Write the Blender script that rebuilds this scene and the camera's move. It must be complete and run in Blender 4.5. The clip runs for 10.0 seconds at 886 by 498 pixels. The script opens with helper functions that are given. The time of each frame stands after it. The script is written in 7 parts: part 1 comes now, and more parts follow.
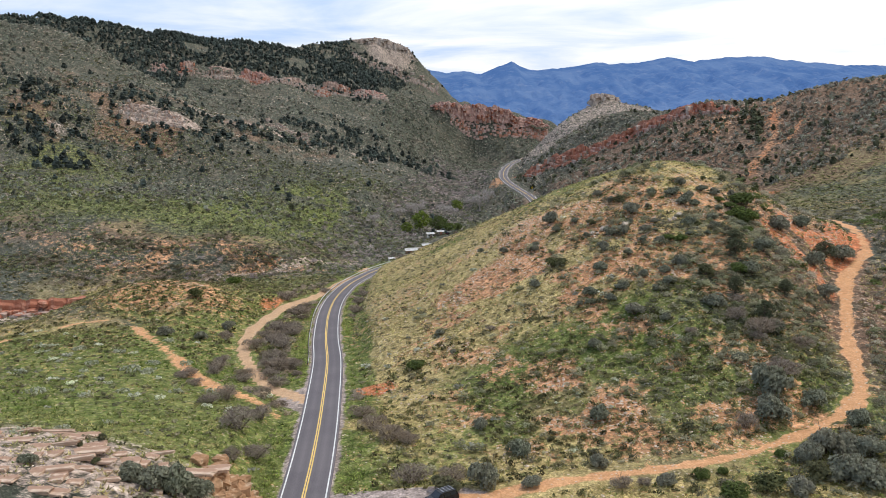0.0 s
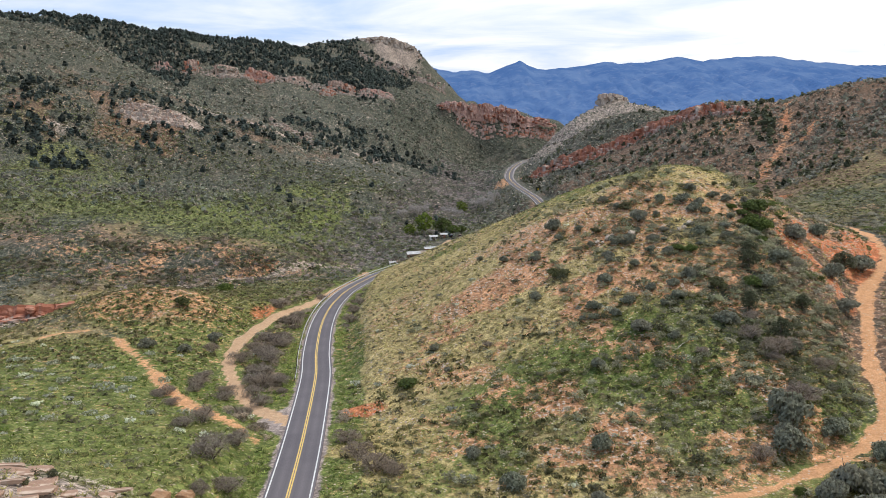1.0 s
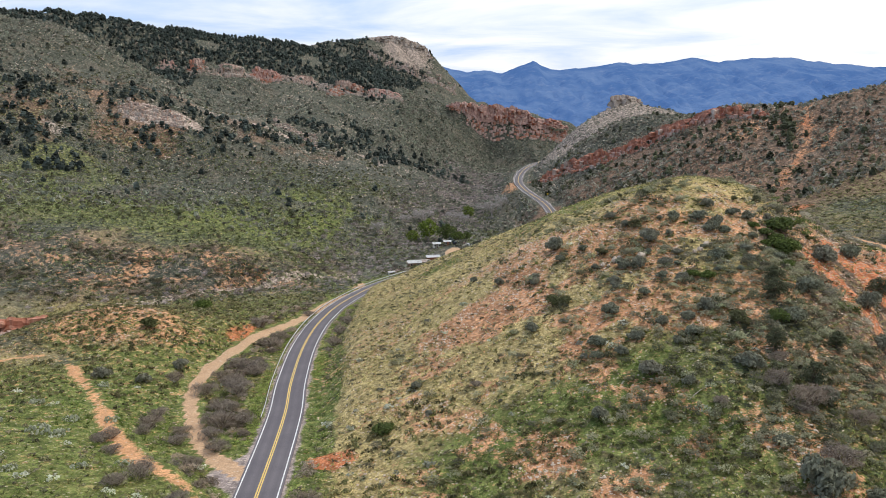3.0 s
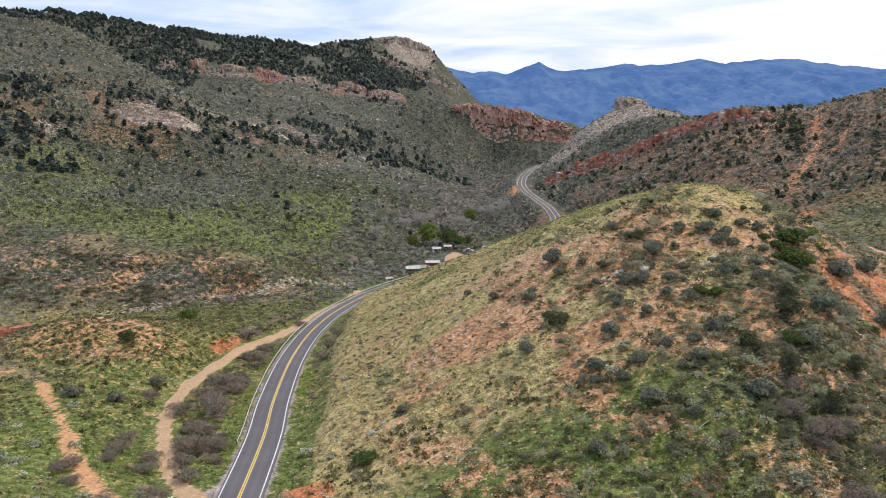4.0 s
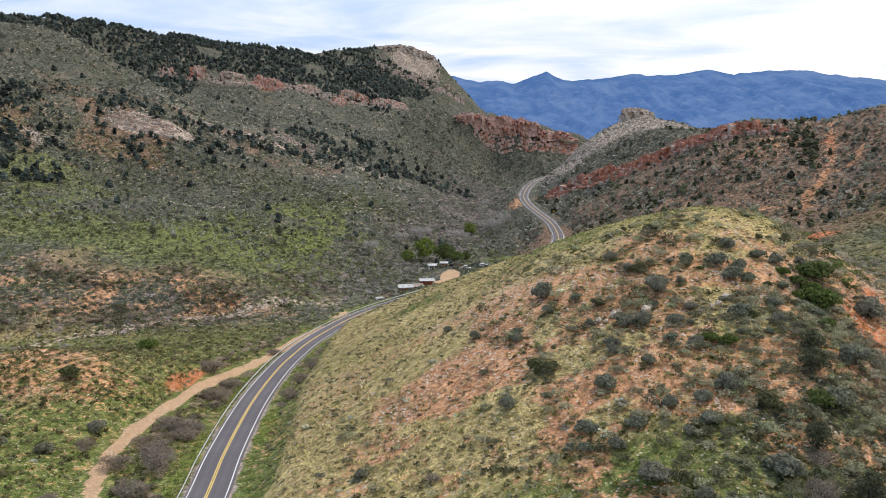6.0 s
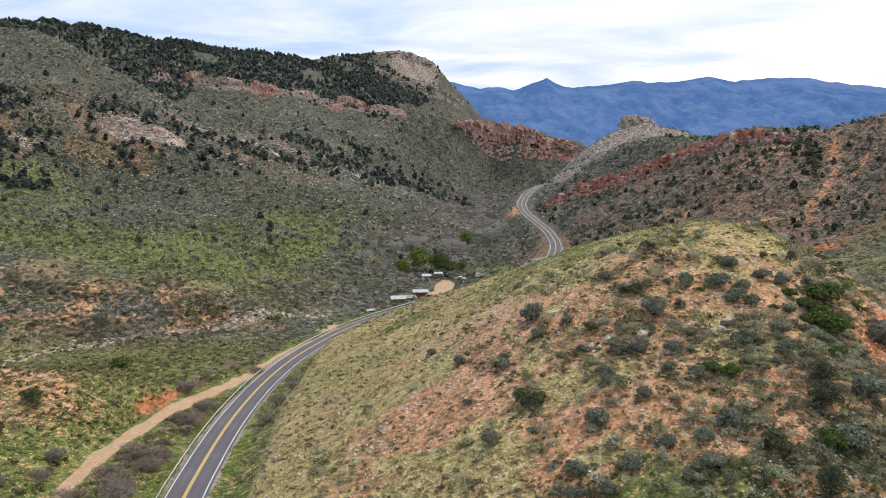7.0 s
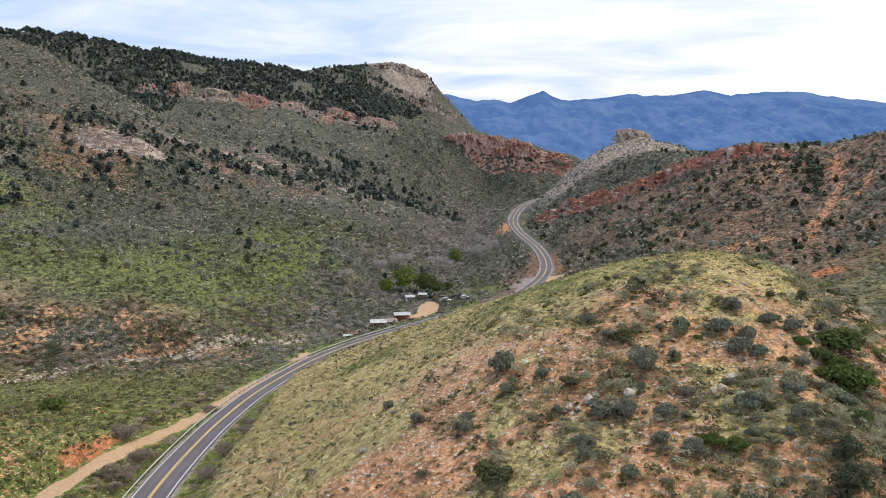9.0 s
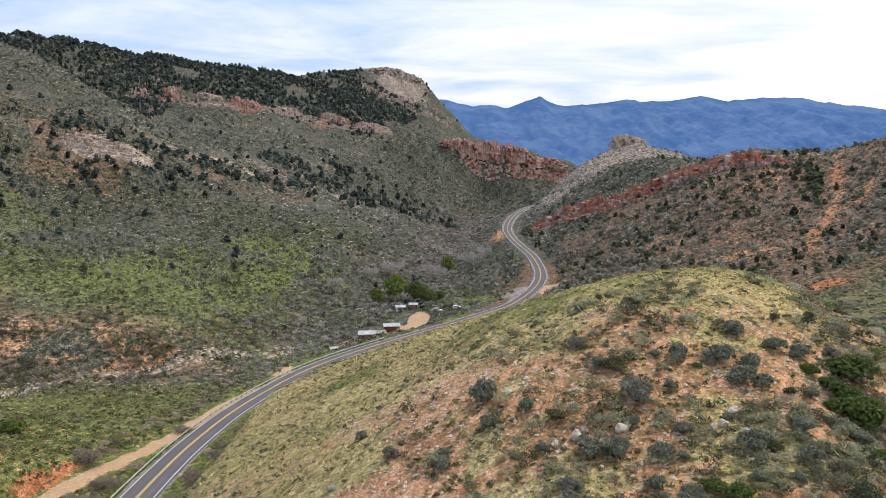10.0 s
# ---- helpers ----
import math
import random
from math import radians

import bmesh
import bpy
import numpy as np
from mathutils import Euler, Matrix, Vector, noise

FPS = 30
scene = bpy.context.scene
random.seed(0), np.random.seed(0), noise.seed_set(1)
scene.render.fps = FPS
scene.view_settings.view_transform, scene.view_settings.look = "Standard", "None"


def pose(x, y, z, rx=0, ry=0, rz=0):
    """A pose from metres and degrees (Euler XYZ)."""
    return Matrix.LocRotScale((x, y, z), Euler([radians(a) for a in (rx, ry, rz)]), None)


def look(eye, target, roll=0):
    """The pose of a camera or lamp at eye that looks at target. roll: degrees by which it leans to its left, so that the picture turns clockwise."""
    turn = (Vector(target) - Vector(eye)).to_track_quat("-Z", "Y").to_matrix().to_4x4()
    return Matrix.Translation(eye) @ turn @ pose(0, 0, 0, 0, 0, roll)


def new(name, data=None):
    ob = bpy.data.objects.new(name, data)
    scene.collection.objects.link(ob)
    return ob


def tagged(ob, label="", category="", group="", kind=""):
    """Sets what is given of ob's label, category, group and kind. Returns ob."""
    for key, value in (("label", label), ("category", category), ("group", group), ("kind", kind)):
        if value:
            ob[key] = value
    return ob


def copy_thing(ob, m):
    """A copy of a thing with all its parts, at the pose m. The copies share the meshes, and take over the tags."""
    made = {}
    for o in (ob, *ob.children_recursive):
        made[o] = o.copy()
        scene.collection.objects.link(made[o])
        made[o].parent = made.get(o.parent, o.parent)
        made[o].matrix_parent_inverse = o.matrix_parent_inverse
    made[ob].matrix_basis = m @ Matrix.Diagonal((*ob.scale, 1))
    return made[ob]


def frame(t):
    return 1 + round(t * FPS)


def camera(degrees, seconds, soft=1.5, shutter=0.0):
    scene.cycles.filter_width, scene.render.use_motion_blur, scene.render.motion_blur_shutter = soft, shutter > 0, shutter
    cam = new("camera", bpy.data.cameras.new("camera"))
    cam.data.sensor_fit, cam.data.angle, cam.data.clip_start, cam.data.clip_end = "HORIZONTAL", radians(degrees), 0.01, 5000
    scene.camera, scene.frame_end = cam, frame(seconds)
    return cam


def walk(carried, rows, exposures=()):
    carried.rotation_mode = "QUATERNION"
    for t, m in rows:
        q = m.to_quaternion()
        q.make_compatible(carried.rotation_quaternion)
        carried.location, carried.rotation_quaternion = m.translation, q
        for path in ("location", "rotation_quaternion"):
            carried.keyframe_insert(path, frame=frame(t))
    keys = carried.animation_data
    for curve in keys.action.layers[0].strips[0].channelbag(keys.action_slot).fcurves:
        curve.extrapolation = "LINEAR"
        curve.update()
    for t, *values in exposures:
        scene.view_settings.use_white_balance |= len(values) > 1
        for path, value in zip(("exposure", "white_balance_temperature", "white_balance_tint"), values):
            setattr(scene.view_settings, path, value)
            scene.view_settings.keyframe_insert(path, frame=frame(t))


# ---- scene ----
cam = camera(55.1, 10.0, soft=0.5)
METRES, EYE, TILT, LEAN, TURN = 105.0, 58.0, -9.5, 1.0, 0.0
ROWS = [
    (0.0, 0.0, 0.0, 0.0, -0.0, 0.0, 0.0),
    (0.5, 0.0118, 0.0479, 0.0104, 0.26, -0.04, -0.11),
    (1.0, 0.0244, 0.0986, 0.0216, 0.52, -0.06, -0.24),
    (1.5, 0.0355, 0.143, 0.0316, 0.74, -0.07, -0.34),
    (2.0, 0.0471, 0.1905, 0.042, 0.95, -0.08, -0.46),
    (2.5, 0.0586, 0.2379, 0.053, 1.17, -0.08, -0.57),
    (4.0, 0.0937, 0.381, 0.0859, 1.72, -0.04, -0.9),
    (4.5, 0.1052, 0.4289, 0.0962, 1.88, 0.05, -1.01),
    (5.0, 0.1166, 0.4763, 0.1064, 2.01, 0.17, -1.15),
    (5.5, 0.1284, 0.5241, 0.1169, 2.11, 0.34, -1.26),
    (7.0, 0.1643, 0.6663, 0.1485, 2.2, 0.94, -1.58),
    (7.5, 0.1762, 0.7134, 0.1592, 2.16, 1.14, -1.65),
    (8.0, 0.1878, 0.7606, 0.1695, 2.12, 1.35, -1.7),
    (8.5, 0.1995, 0.8079, 0.1799, 2.05, 1.55, -1.76),
    (9.0, 0.211, 0.855, 0.1904, 1.96, 1.74, -1.81),
    (9.5, 0.2222, 0.9022, 0.2008, 1.86, 1.92, -1.85),
    (10.0, 0.2331, 0.9492, 0.2113, 1.76, 2.09, -1.89),
]
walk(cam, [(t, pose(0, 0, EYE, TILT, LEAN, TURN) @ pose(METRES * x, METRES * y, METRES * z, 90 + pitch, roll, yaw)) for t, x, y, z, yaw, pitch, roll in ROWS])

# ---- light: bright overcast, with the brighter sky to the right of the valley ----
SUN_ELEV, SUN_TURN = radians(62), radians(35)
world = bpy.data.worlds.new("overcast_sky")
scene.world = world
world.use_nodes = True


def build_sky():
    nt = world.node_tree
    nt.nodes.clear()
    n, l = nt.nodes.new, nt.links.new
    out, bg = n("ShaderNodeOutputWorld"), n("ShaderNodeBackground")
    sky = n("ShaderNodeTexSky")
    sky.sky_type, sky.sun_disc = "NISHITA", False
    sky.sun_elevation, sky.sun_rotation = SUN_ELEV, SUN_TURN
    sky.air_density, sky.dust_density, sky.ozone_density = 1.0, 1.5, 1.5
    dim = n("ShaderNodeVectorMath")
    dim.operation = "SCALE"
    dim.inputs[3].default_value = 0.11
    l(sky.outputs[0], dim.inputs[0])
    co, sep = n("ShaderNodeTexCoord"), n("ShaderNodeSeparateXYZ")
    l(co.outputs["Generated"], sep.inputs[0])

    def op(kind, a, b=0.0):
        m = n("ShaderNodeMath")
        m.operation = kind
        for i, v in enumerate((a, b)):
            if isinstance(v, (int, float)):
                m.inputs[i].default_value = v
            else:
                l(v, m.inputs[i])
        return m.outputs[0]
    # the cloud deck as a plane overhead, so that its streaks flatten towards the horizon
    lift = op("ADD", op("MAXIMUM", sep.outputs[2], 0.0), 0.07)
    deck = n("ShaderNodeCombineXYZ")
    l(op("DIVIDE", sep.outputs[0], lift), deck.inputs[0])
    l(op("MULTIPLY", op("DIVIDE", sep.outputs[1], lift), 1.0), deck.inputs[1])
    tex = n("ShaderNodeTexNoise")
    tex.inputs["Scale"].default_value, tex.inputs["Detail"].default_value = 0.55, 7.0
    tex.inputs["Roughness"].default_value, tex.inputs["Distortion"].default_value = 0.55, 0.4
    l(deck.outputs[0], tex.inputs["Vector"])
    ramp = n("ShaderNodeValToRGB")
    ramp.color_ramp.elements[0].position, ramp.color_ramp.elements[0].color = 0.36, (0.5, 0.65, 0.93, 1)
    ramp.color_ramp.elements[1].position, ramp.color_ramp.elements[1].color = 0.6, (1.0, 1.0, 1.0, 1)
    side = op("MULTIPLY", sep.outputs[0], 0.34)
    l(op("ADD", tex.outputs[0], side), ramp.inputs[0])
    bright = n("ShaderNodeVectorMath")
    bright.operation = "SCALE"
    # an overcast sky is brighter overhead than at the horizon
    l(op("ADD", 1.1, op("MULTIPLY", op("MAXIMUM", sep.outputs[2], 0.0), 0.6)), bright.inputs[3])
    l(ramp.outputs[0], bright.inputs[0])
    mix = n("ShaderNodeMix")
    mix.data_type = "RGBA"
    # the clouds thin out overhead
    l(op("SUBTRACT", 0.9, op("MULTIPLY", op("MAXIMUM", sep.outputs[2], 0.0), 0.55)), mix.inputs[0])
    l(dim.outputs[0], mix.inputs[6])
    l(bright.outputs[0], mix.inputs[7])
    l(mix.outputs[2], bg.inputs[0])
    bg.inputs[1].default_value = 1.0
    l(bg.outputs[0], out.inputs[0])


build_sky()
sun = new("sun", bpy.data.lights.new("sun", "SUN"))
sun.data.energy, sun.data.angle, sun.data.color = 2.0, radians(10), (1.0, 0.93, 0.83)
sun.matrix_world = look((400 * math.cos(SUN_TURN), 400 * math.sin(SUN_TURN), 400 * math.tan(SUN_ELEV)), (0, 0, 0))


# ---- noise and the lie of the land ----
def lattice(ix, iy, seed):
    h = (ix.astype(np.int64) * 374761393 + iy.astype(np.int64) * 668265263 + seed * 1442695041) & 0xFFFFFFFF
    h = ((h ^ (h >> 13)) * 1274126177) & 0xFFFFFFFF
    return ((h ^ (h >> 16)) & 0xFFFFFF) / float(0xFFFFFF)


def vnoise(x, y, seed=0):
    """Smooth noise, 0 to 1, one cell a unit."""
    x, y = np.asarray(x, float), np.asarray(y, float)
    ix, iy = np.floor(x), np.floor(y)
    fx, fy = x - ix, y - iy
    fx, fy = fx * fx * fx * (fx * (6 * fx - 15) + 10), fy * fy * fy * (fy * (6 * fy - 15) + 10)
    a, b = lattice(ix, iy, seed), lattice(ix + 1, iy, seed)
    c, d = lattice(ix, iy + 1, seed), lattice(ix + 1, iy + 1, seed)
    return (a + (b - a) * fx) * (1 - fy) + (c + (d - c) * fx) * fy


def fbm(x, y, octaves=4, seed=0):
    total, amp, norm = 0.0, 1.0, 0.0
    for i in range(octaves):
        total = total + amp * vnoise(x * 2 ** i + 17.3 * i, y * 2 ** i - 9.1 * i, seed + i)
        norm, amp = norm + amp, amp * 0.5
    return total / norm


def ramp01(v, lo, hi):
    k = np.clip((v - lo) / (hi - lo), 0, 1)
    return k * k * (3 - 2 * k)


# The lines that shape the land: streams, road, foots of slopes, crests (x, y, z in metres).
ROAD = [(6, -120, 12.0), (-4, -40, 10.5), (-13, 30, 9.2), (-18, 80, 7.9), (-19.4, 105, 7.1), (-20.6, 123, 6.5), (-22.7, 146, 5.2),
        (-26.4, 180, 3.1), (-30, 204, 1.8), (-33.8, 236, -0.4), (-36.3, 268, -3.3), (-36.5, 290, -5.0), (-36.2, 312, -7.17), (-34, 338, -9.64),
        (-29.8, 369, -12.58), (-21, 398, -14.6), (-4.6, 424, -14.5), (16.6, 453, -14.2), (31.1, 471, -13.2), (41.7, 486, -12.63), (50.5, 504, -11.14),
        (57.5, 525, -9.5), (61.2, 549, -8.3), (61.9, 577, -7.1), (60.2, 610, -5.8), (55.2, 643, -4.1), (51.1, 675, -2.4), (50.1, 718, -1.1),
        (55.5, 776, 0.5), (64.8, 825, 2.4), (79.5, 863, 4.4), (104, 888, 6.5), (140, 897, 8.5)]
LOOP = [(-25.5, 150, 4.7), (-31, 156, 4.1), (-36, 163, 3.7), (-40.2, 172, 3.4), (-46.6, 188, 2.8), (-50, 206, 2.3), (-49.5, 224, 1.7),
        (-47.7, 244, 0.7), (-45.6, 264, -1.2), (-43.2, 282, -3.1), (-41.6, 302, -5), (-40.4, 322, -6.9), (-36.5, 342, -8.5)]
TRACK = [(-16, 102, 7.5), (-7, 103.5, 7.7), (5.5, 104.5, 7.6), (15.7, 108.4, 7.8), (31.9, 112, 8), (45.6, 117, 8.3), (59, 125.2, 9.1),
         (67.6, 133.4, 10.1), (71.5, 142, 11.2), (74.6, 151.5, 12.5), (81, 167.4, 14.8), (89.8, 187.4, 17.5), (96.3, 197.3, 18.7),
         (107.6, 215, 20.3), (118, 245, 21.5), (122, 285, 20)]
PATH = [(-29, 140, 7.2), (-36.6, 146, 7.6), (-48.4, 158.2, 6.9), (-62.7, 181.8, 6.6), (-72, 195, 6.5), (-80.5, 206, 6.5), (-90.6, 207, 6.5), (-98, 196, 6.3),
        (-112, 188, 5)]
LAND = {}
LAND["creek"] = [(-420, 205, 2), (-290, 225, -3), (-200, 245, -7), (-150, 275, -10), (-114, 338, -13), (-80, 368, -15), (-52, 402, -18),
              (-47, 440, -20), (-38, 490, -20), (-20, 560, -18), (-4, 640, -16), (8, 750, -15), (15, 880, -15), (26, 950, -14),
              (42, 1130, -9), (90, 1300, -5), (170, 1500, -5), (260, 1800, -30)]
LAND["near_left"] = [(-44, 96, 18.3), (-46, 112, 14.3), (-34, 106, 13), (-31, 119, 10.3), (-58, 108, 17), (-80, 100, 21), (-140, 95, 26), (-60, 60, 26),
                  (-40, 40, 24), (-120, 30, 40)]
LAND["meadow"] = [(-36, 154, 4.8), (-48, 156, 7), (-70, 139, 12.2), (-73, 170, 8.5), (-67, 188, 6.6), (-88, 212, 6.1), (-115, 165, 9.5), (-140, 140, 16),
               (-120, 205, 4), (-200, 180, 12), (-60, 205, 5)]
LAND["knoll"] = [(-52.6, 215, 2.6), (-63.5, 232, 8.6), (-78, 234, 10.8), (-86, 232, 11.2), (-97, 225, 8.5), (-108, 222, 4.5)]
LAND["knoll_back"] = [(-68, 270, 2.6), (-74, 262, 4), (-90, 262, 1), (-60, 302, -5.6), (-112, 258, -4), (-62, 335, -9.5), (-130, 240, -5)]
LAND["gravel_bar"] = [(-112, 327, -11), (-99, 347, -12.6), (-73, 354, -11), (-51.6, 357, -10.8), (-41, 390, -14.5)]
LAND["bench_edge"] = [(-420, 330, 22), (-280, 350, 9), (-200, 335, -3), (-182, 352, 1), (-163, 372, 6), (-121, 378, -1.5), (-91, 380, -3),
                   (-70, 394, -6.5), (-66, 430, -12), (-56, 475, -14), (-40, 530, -12.5), (-22, 600, -9), (-12, 680, -8), (-4, 760, -7)]
LAND["yard"] = [(-24, 432, -18), (-14, 446, -18.3), (-4, 458, -17.8), (2, 474, -17), (-6, 500, -17), (12, 492, -16)]
LAND["bench"] = [(-420, 440, 44), (-300, 455, 25), (-220, 455, 17), (-135, 450, 10), (-97, 531, 0), (-62, 525, -7), (-42, 600, 3), (-22, 672, 1), (-26, 810, 5)]
LAND["slope_foot"] = [(-330, 535, 40), (-261, 551, 29), (-226, 557, 24.7), (-196, 590, 16), (-144, 600, 10), (-88, 582, 4.8), (-60, 640, 9)]
LAND["slope"] = [(-430, 590, 100), (-281, 609, 66), (-243, 642, 52), (-190, 635, 39), (-149, 667, 37), (-112, 716, 28), (-80, 820, 26), (-60, 882, 33)]
LAND["slope_high"] = [(-306, 724, 96), (-235, 677, 71), (-215, 760, 66), (-150, 860, 58), (-121, 960, 57), (-70, 960, 42), (-20, 980, 12)]
LAND["spur"] = [(-640, 700, 190), (-480, 750, 160), (-388, 770, 143), (-354, 780, 136), (-330, 790, 127), (-308, 800, 114), (-278, 815, 91), (-252, 850, 79)]
LAND["swale"] = [(-430, 900, 122), (-340, 900, 99), (-290, 915, 88)]
LAND["crags"] = [(-333, 960, 108), (-301, 1000, 109), (-259, 1010, 103), (-221, 1015, 94), (-176, 1020, 86), (-124, 1030, 75), (-64, 1045, 62), (-17, 1060, 50)]
LAND["skyline"] = [(-700, 900, 200), (-520, 950, 172), (-436, 1010, 163), (-433, 1080, 171), (-371, 1120, 161), (-285, 1150, 149), (-227, 1200, 145), (-209.5, 1290, 152.1), (-191.6, 1345, 161.3), (-163.2, 1375, 165.5), (-130.9, 1385, 167.4), (-102.3, 1395, 168.4), (-77.1, 1398, 160.5), (-56.2, 1404, 151.9)]
LAND["beyond_ridge"] = [(-620, 1150, 150), (-450, 1260, 140), (-330, 1330, 120), (-260, 1420, 110), (-330, 1600, 100), (-560, 1450, 130)]
LAND["mesa_foot"] = [(-178, 1290, 137), (-150, 1310, 136), (-112, 1320, 122), (-62, 1330, 103), (-16, 1330, 79), (15, 1250, 56), (40, 1230, 62)]
LAND["mesa_back"] = [(-130, 1480, 160), (-120, 1600, 120), (-40, 1500, 120), (10, 1420, 80)]
LAND["red_cliff"] = [(-14, 1100, 62), (12, 1110, 61), (49, 1120, 57), (93, 1130, 45), (140, 1150, 36), (82, 1190, 51), (180, 1190, 20)]
LAND["red_cliff_foot"] = [(-14, 1082, 48), (11, 1086, 40), (47, 1096, 32), (92, 1106, 24), (139, 1132, 18)]
LAND["hill_south"] = [(14, 119.5, 7), (24, 130, 9.4), (36, 160, 19.2), (34, 186, 25.8), (41, 194, 28.7), (42, 209, 34), (52, 226, 40.5), (60, 236, 42)]
LAND["hill_south_east"] = [(45, 123, 9.2), (56, 131, 12), (46, 156, 20), (62, 159, 19), (53, 182, 28.5), (64, 185, 29.2), (58, 197, 31.5), (66, 201, 31),
                        (60, 215, 38)]
LAND["hill_east"] = [(81, 173, 17), (89, 193, 19.5), (91, 209, 24.5), (90, 219, 28), (78, 219, 34), (71, 230, 38.5)]
LAND["hill_west"] = [(-9.4, 144, 5.6), (-14, 155, 4.6), (-6, 180, 9), (6, 175, 13), (14, 200, 20.8), (25, 197, 24.5), (25, 214, 28.8), (38, 228, 34.5)]
LAND["hill_north_west"] = [(-24, 230, 2.5), (-8, 262, 10.6), (7, 229, 19.3), (16, 248, 22), (28, 252, 30), (40, 244, 34), (50, 243, 38.4)]
LAND["hill_back"] = [(-26, 305, 0), (-14, 335, -0.6), (8, 319, 11.1), (20, 305, 17.6), (33, 297, 23.2), (41, 288, 27), (58, 275, 35), (68, 265, 38), (76, 258, 38.8),
                  (82, 252, 37.5), (88, 243, 33)]
LAND["behind_hill"] = [(20, 400, -11), (50, 360, 5), (80, 320, 14), (100, 285, 17), (60, 440, -9), (95, 400, 2)]
LAND["right_foot"] = [(68, 480, -3), (100, 470, 6), (130, 400, 8), (140, 340, 16), (158, 322, 21), (130, 230, 24), (120, 180, 21), (100, 140, 14), (85, 112, 10), (60, 80, 9)]
LAND["right_mid"] = [(82, 545, -1), (100, 530, 9), (126, 520, 16), (144, 490, 18), (155, 450, 17), (173, 440, 20), (184, 430, 25), (230, 380, 34), (200, 260, 36), (190, 150, 38)]
LAND["right_high"] = [(78, 615, 3), (95, 600, 12), (124, 580, 25), (149, 560, 39), (170, 535, 41), (192, 520, 42), (207, 500, 43)]
LAND["red_foot"] = [(74, 682, 4), (93, 657, 14), (111, 637, 21), (128, 617, 31), (143, 597, 39), (157, 577, 46), (175, 562, 50)]
LAND["red_crest"] = [(66, 708, 3), (80, 692, 12), (95, 672, 21), (114, 652, 27), (131, 632, 36), (147, 612, 45), (161, 592, 53), (179, 577, 57), (191, 565, 55),
                  (204, 555, 54), (213, 545, 58), (228, 540, 64), (250, 535, 69), (274, 535, 71), (400, 545, 85)]
LAND["grey_flank"] = [(70, 760, 8), (89, 850, 15), (98, 790, 33), (93, 740, 22), (117, 725, 40), (139, 695, 49)]
LAND["grey_crest"] = [(113, 803, 43), (134, 832, 55), (155, 852, 62), (180, 840, 58), (197, 800, 52), (203, 750, 49), (215, 680, 48), (225, 610, 52)]
LAND["butte_foot"] = [(128, 824, 54), (140, 831, 60), (150, 836, 64), (160, 839, 65), (172, 840, 62), (150, 850, 62)]
LAND["grey_back"] = [(120, 925, 12), (170, 960, 15), (260, 900, 25), (300, 750, 40), (110, 1050, -2), (200, 1150, 0)]
LAND["far_plain"] = [(0, 1700, -20), (-300, 1800, 90), (-700, 1700, 150), (400, 1500, -20), (800, 1400, 0), (500, 2300, -50), (-200, 2400, -20), (900, 2300, -40),
                  (500, 900, 40), (850, 600, 90), (-1100, 1400, 210), (-1100, 700, 220), (-800, 400, 110), (-700, 150, 60), (-1100, 2300, 100), (60, 2300, -60)]
LAND["behind"] = [(-200, -60, 40), (100, 20, 10), (250, 60, 40), (0, -150, 14), (150, -150, 25), (-500, -150, 60), (600, -150, 80), (500, 300, 80), (900, 0, 120), (40, 50, 8), (900, 1000, 60)]


def even(line, step):
    """Points along a line at about equal steps."""
    p = np.array(line, float)
    out = []
    for a, b in zip(p[:-1], p[1:]):
        k = max(1, int(round(np.linalg.norm((b - a)[:2]) / step(a))))
        out += [a + (b - a) * i / k for i in range(k)]
    return np.array(out + [p[-1]])


def smooth_line(line, step):
    """A Catmull-Rom curve through a line's points."""
    p = np.array(line, float)
    p = np.vstack([2 * p[0] - p[1], p, 2 * p[-1] - p[-2]])
    out = []
    for i in range(1, len(p) - 2):
        a, b, c, d = p[i - 1:i + 3]
        k = max(2, int(np.linalg.norm((c - b)[:2]) / step))
        t = np.arange(k)[:, None] / k
        out.append(0.5 * (2 * b + (c - a) * t + (2 * a - 5 * b + 4 * c - d) * t ** 2 + (3 * b - a - 3 * c + d) * t ** 3))
    return np.vstack(out + [p[-2:-1]])


CHAINED = ("creek", "bench_edge", "spur", "crags", "skyline", "red_crest", "red_foot", "grey_crest", "hill_back", "red_cliff_foot")


def centres():
    pts = []
    for name, line in LAND.items():
        pts.append(even(line, lambda a: 22 + 0.05 * abs(a[1])) if name in CHAINED else np.array(line, float))
    for line in (ROAD, LOOP, TRACK, PATH):
        pts.append(np.array(line[::2], float))
    pts = np.vstack(pts)
    keep = []
    for p in pts:
        if all(np.hypot(*(p - q)[:2]) > 3.0 + 0.006 * p[1] for q in keep):
            keep.append(p)
    return np.array(keep)


KNOTS = centres()
SOFT = 9.0


def kernel(dx, dy):
    return np.sqrt(dx * dx + dy * dy + SOFT * SOFT)


def solve_land():
    k = kernel(KNOTS[:, None, 0] - KNOTS[None, :, 0], KNOTS[:, None, 1] - KNOTS[None, :, 1])
    n = len(KNOTS)
    m = np.zeros((n + 1, n + 1))
    m[:n, :n] = k - np.eye(n) * 0.8
    m[:n, n] = m[n, :n] = 1
    return np.linalg.solve(m, np.append(KNOTS[:, 2], 0))


WEIGHTS = solve_land()


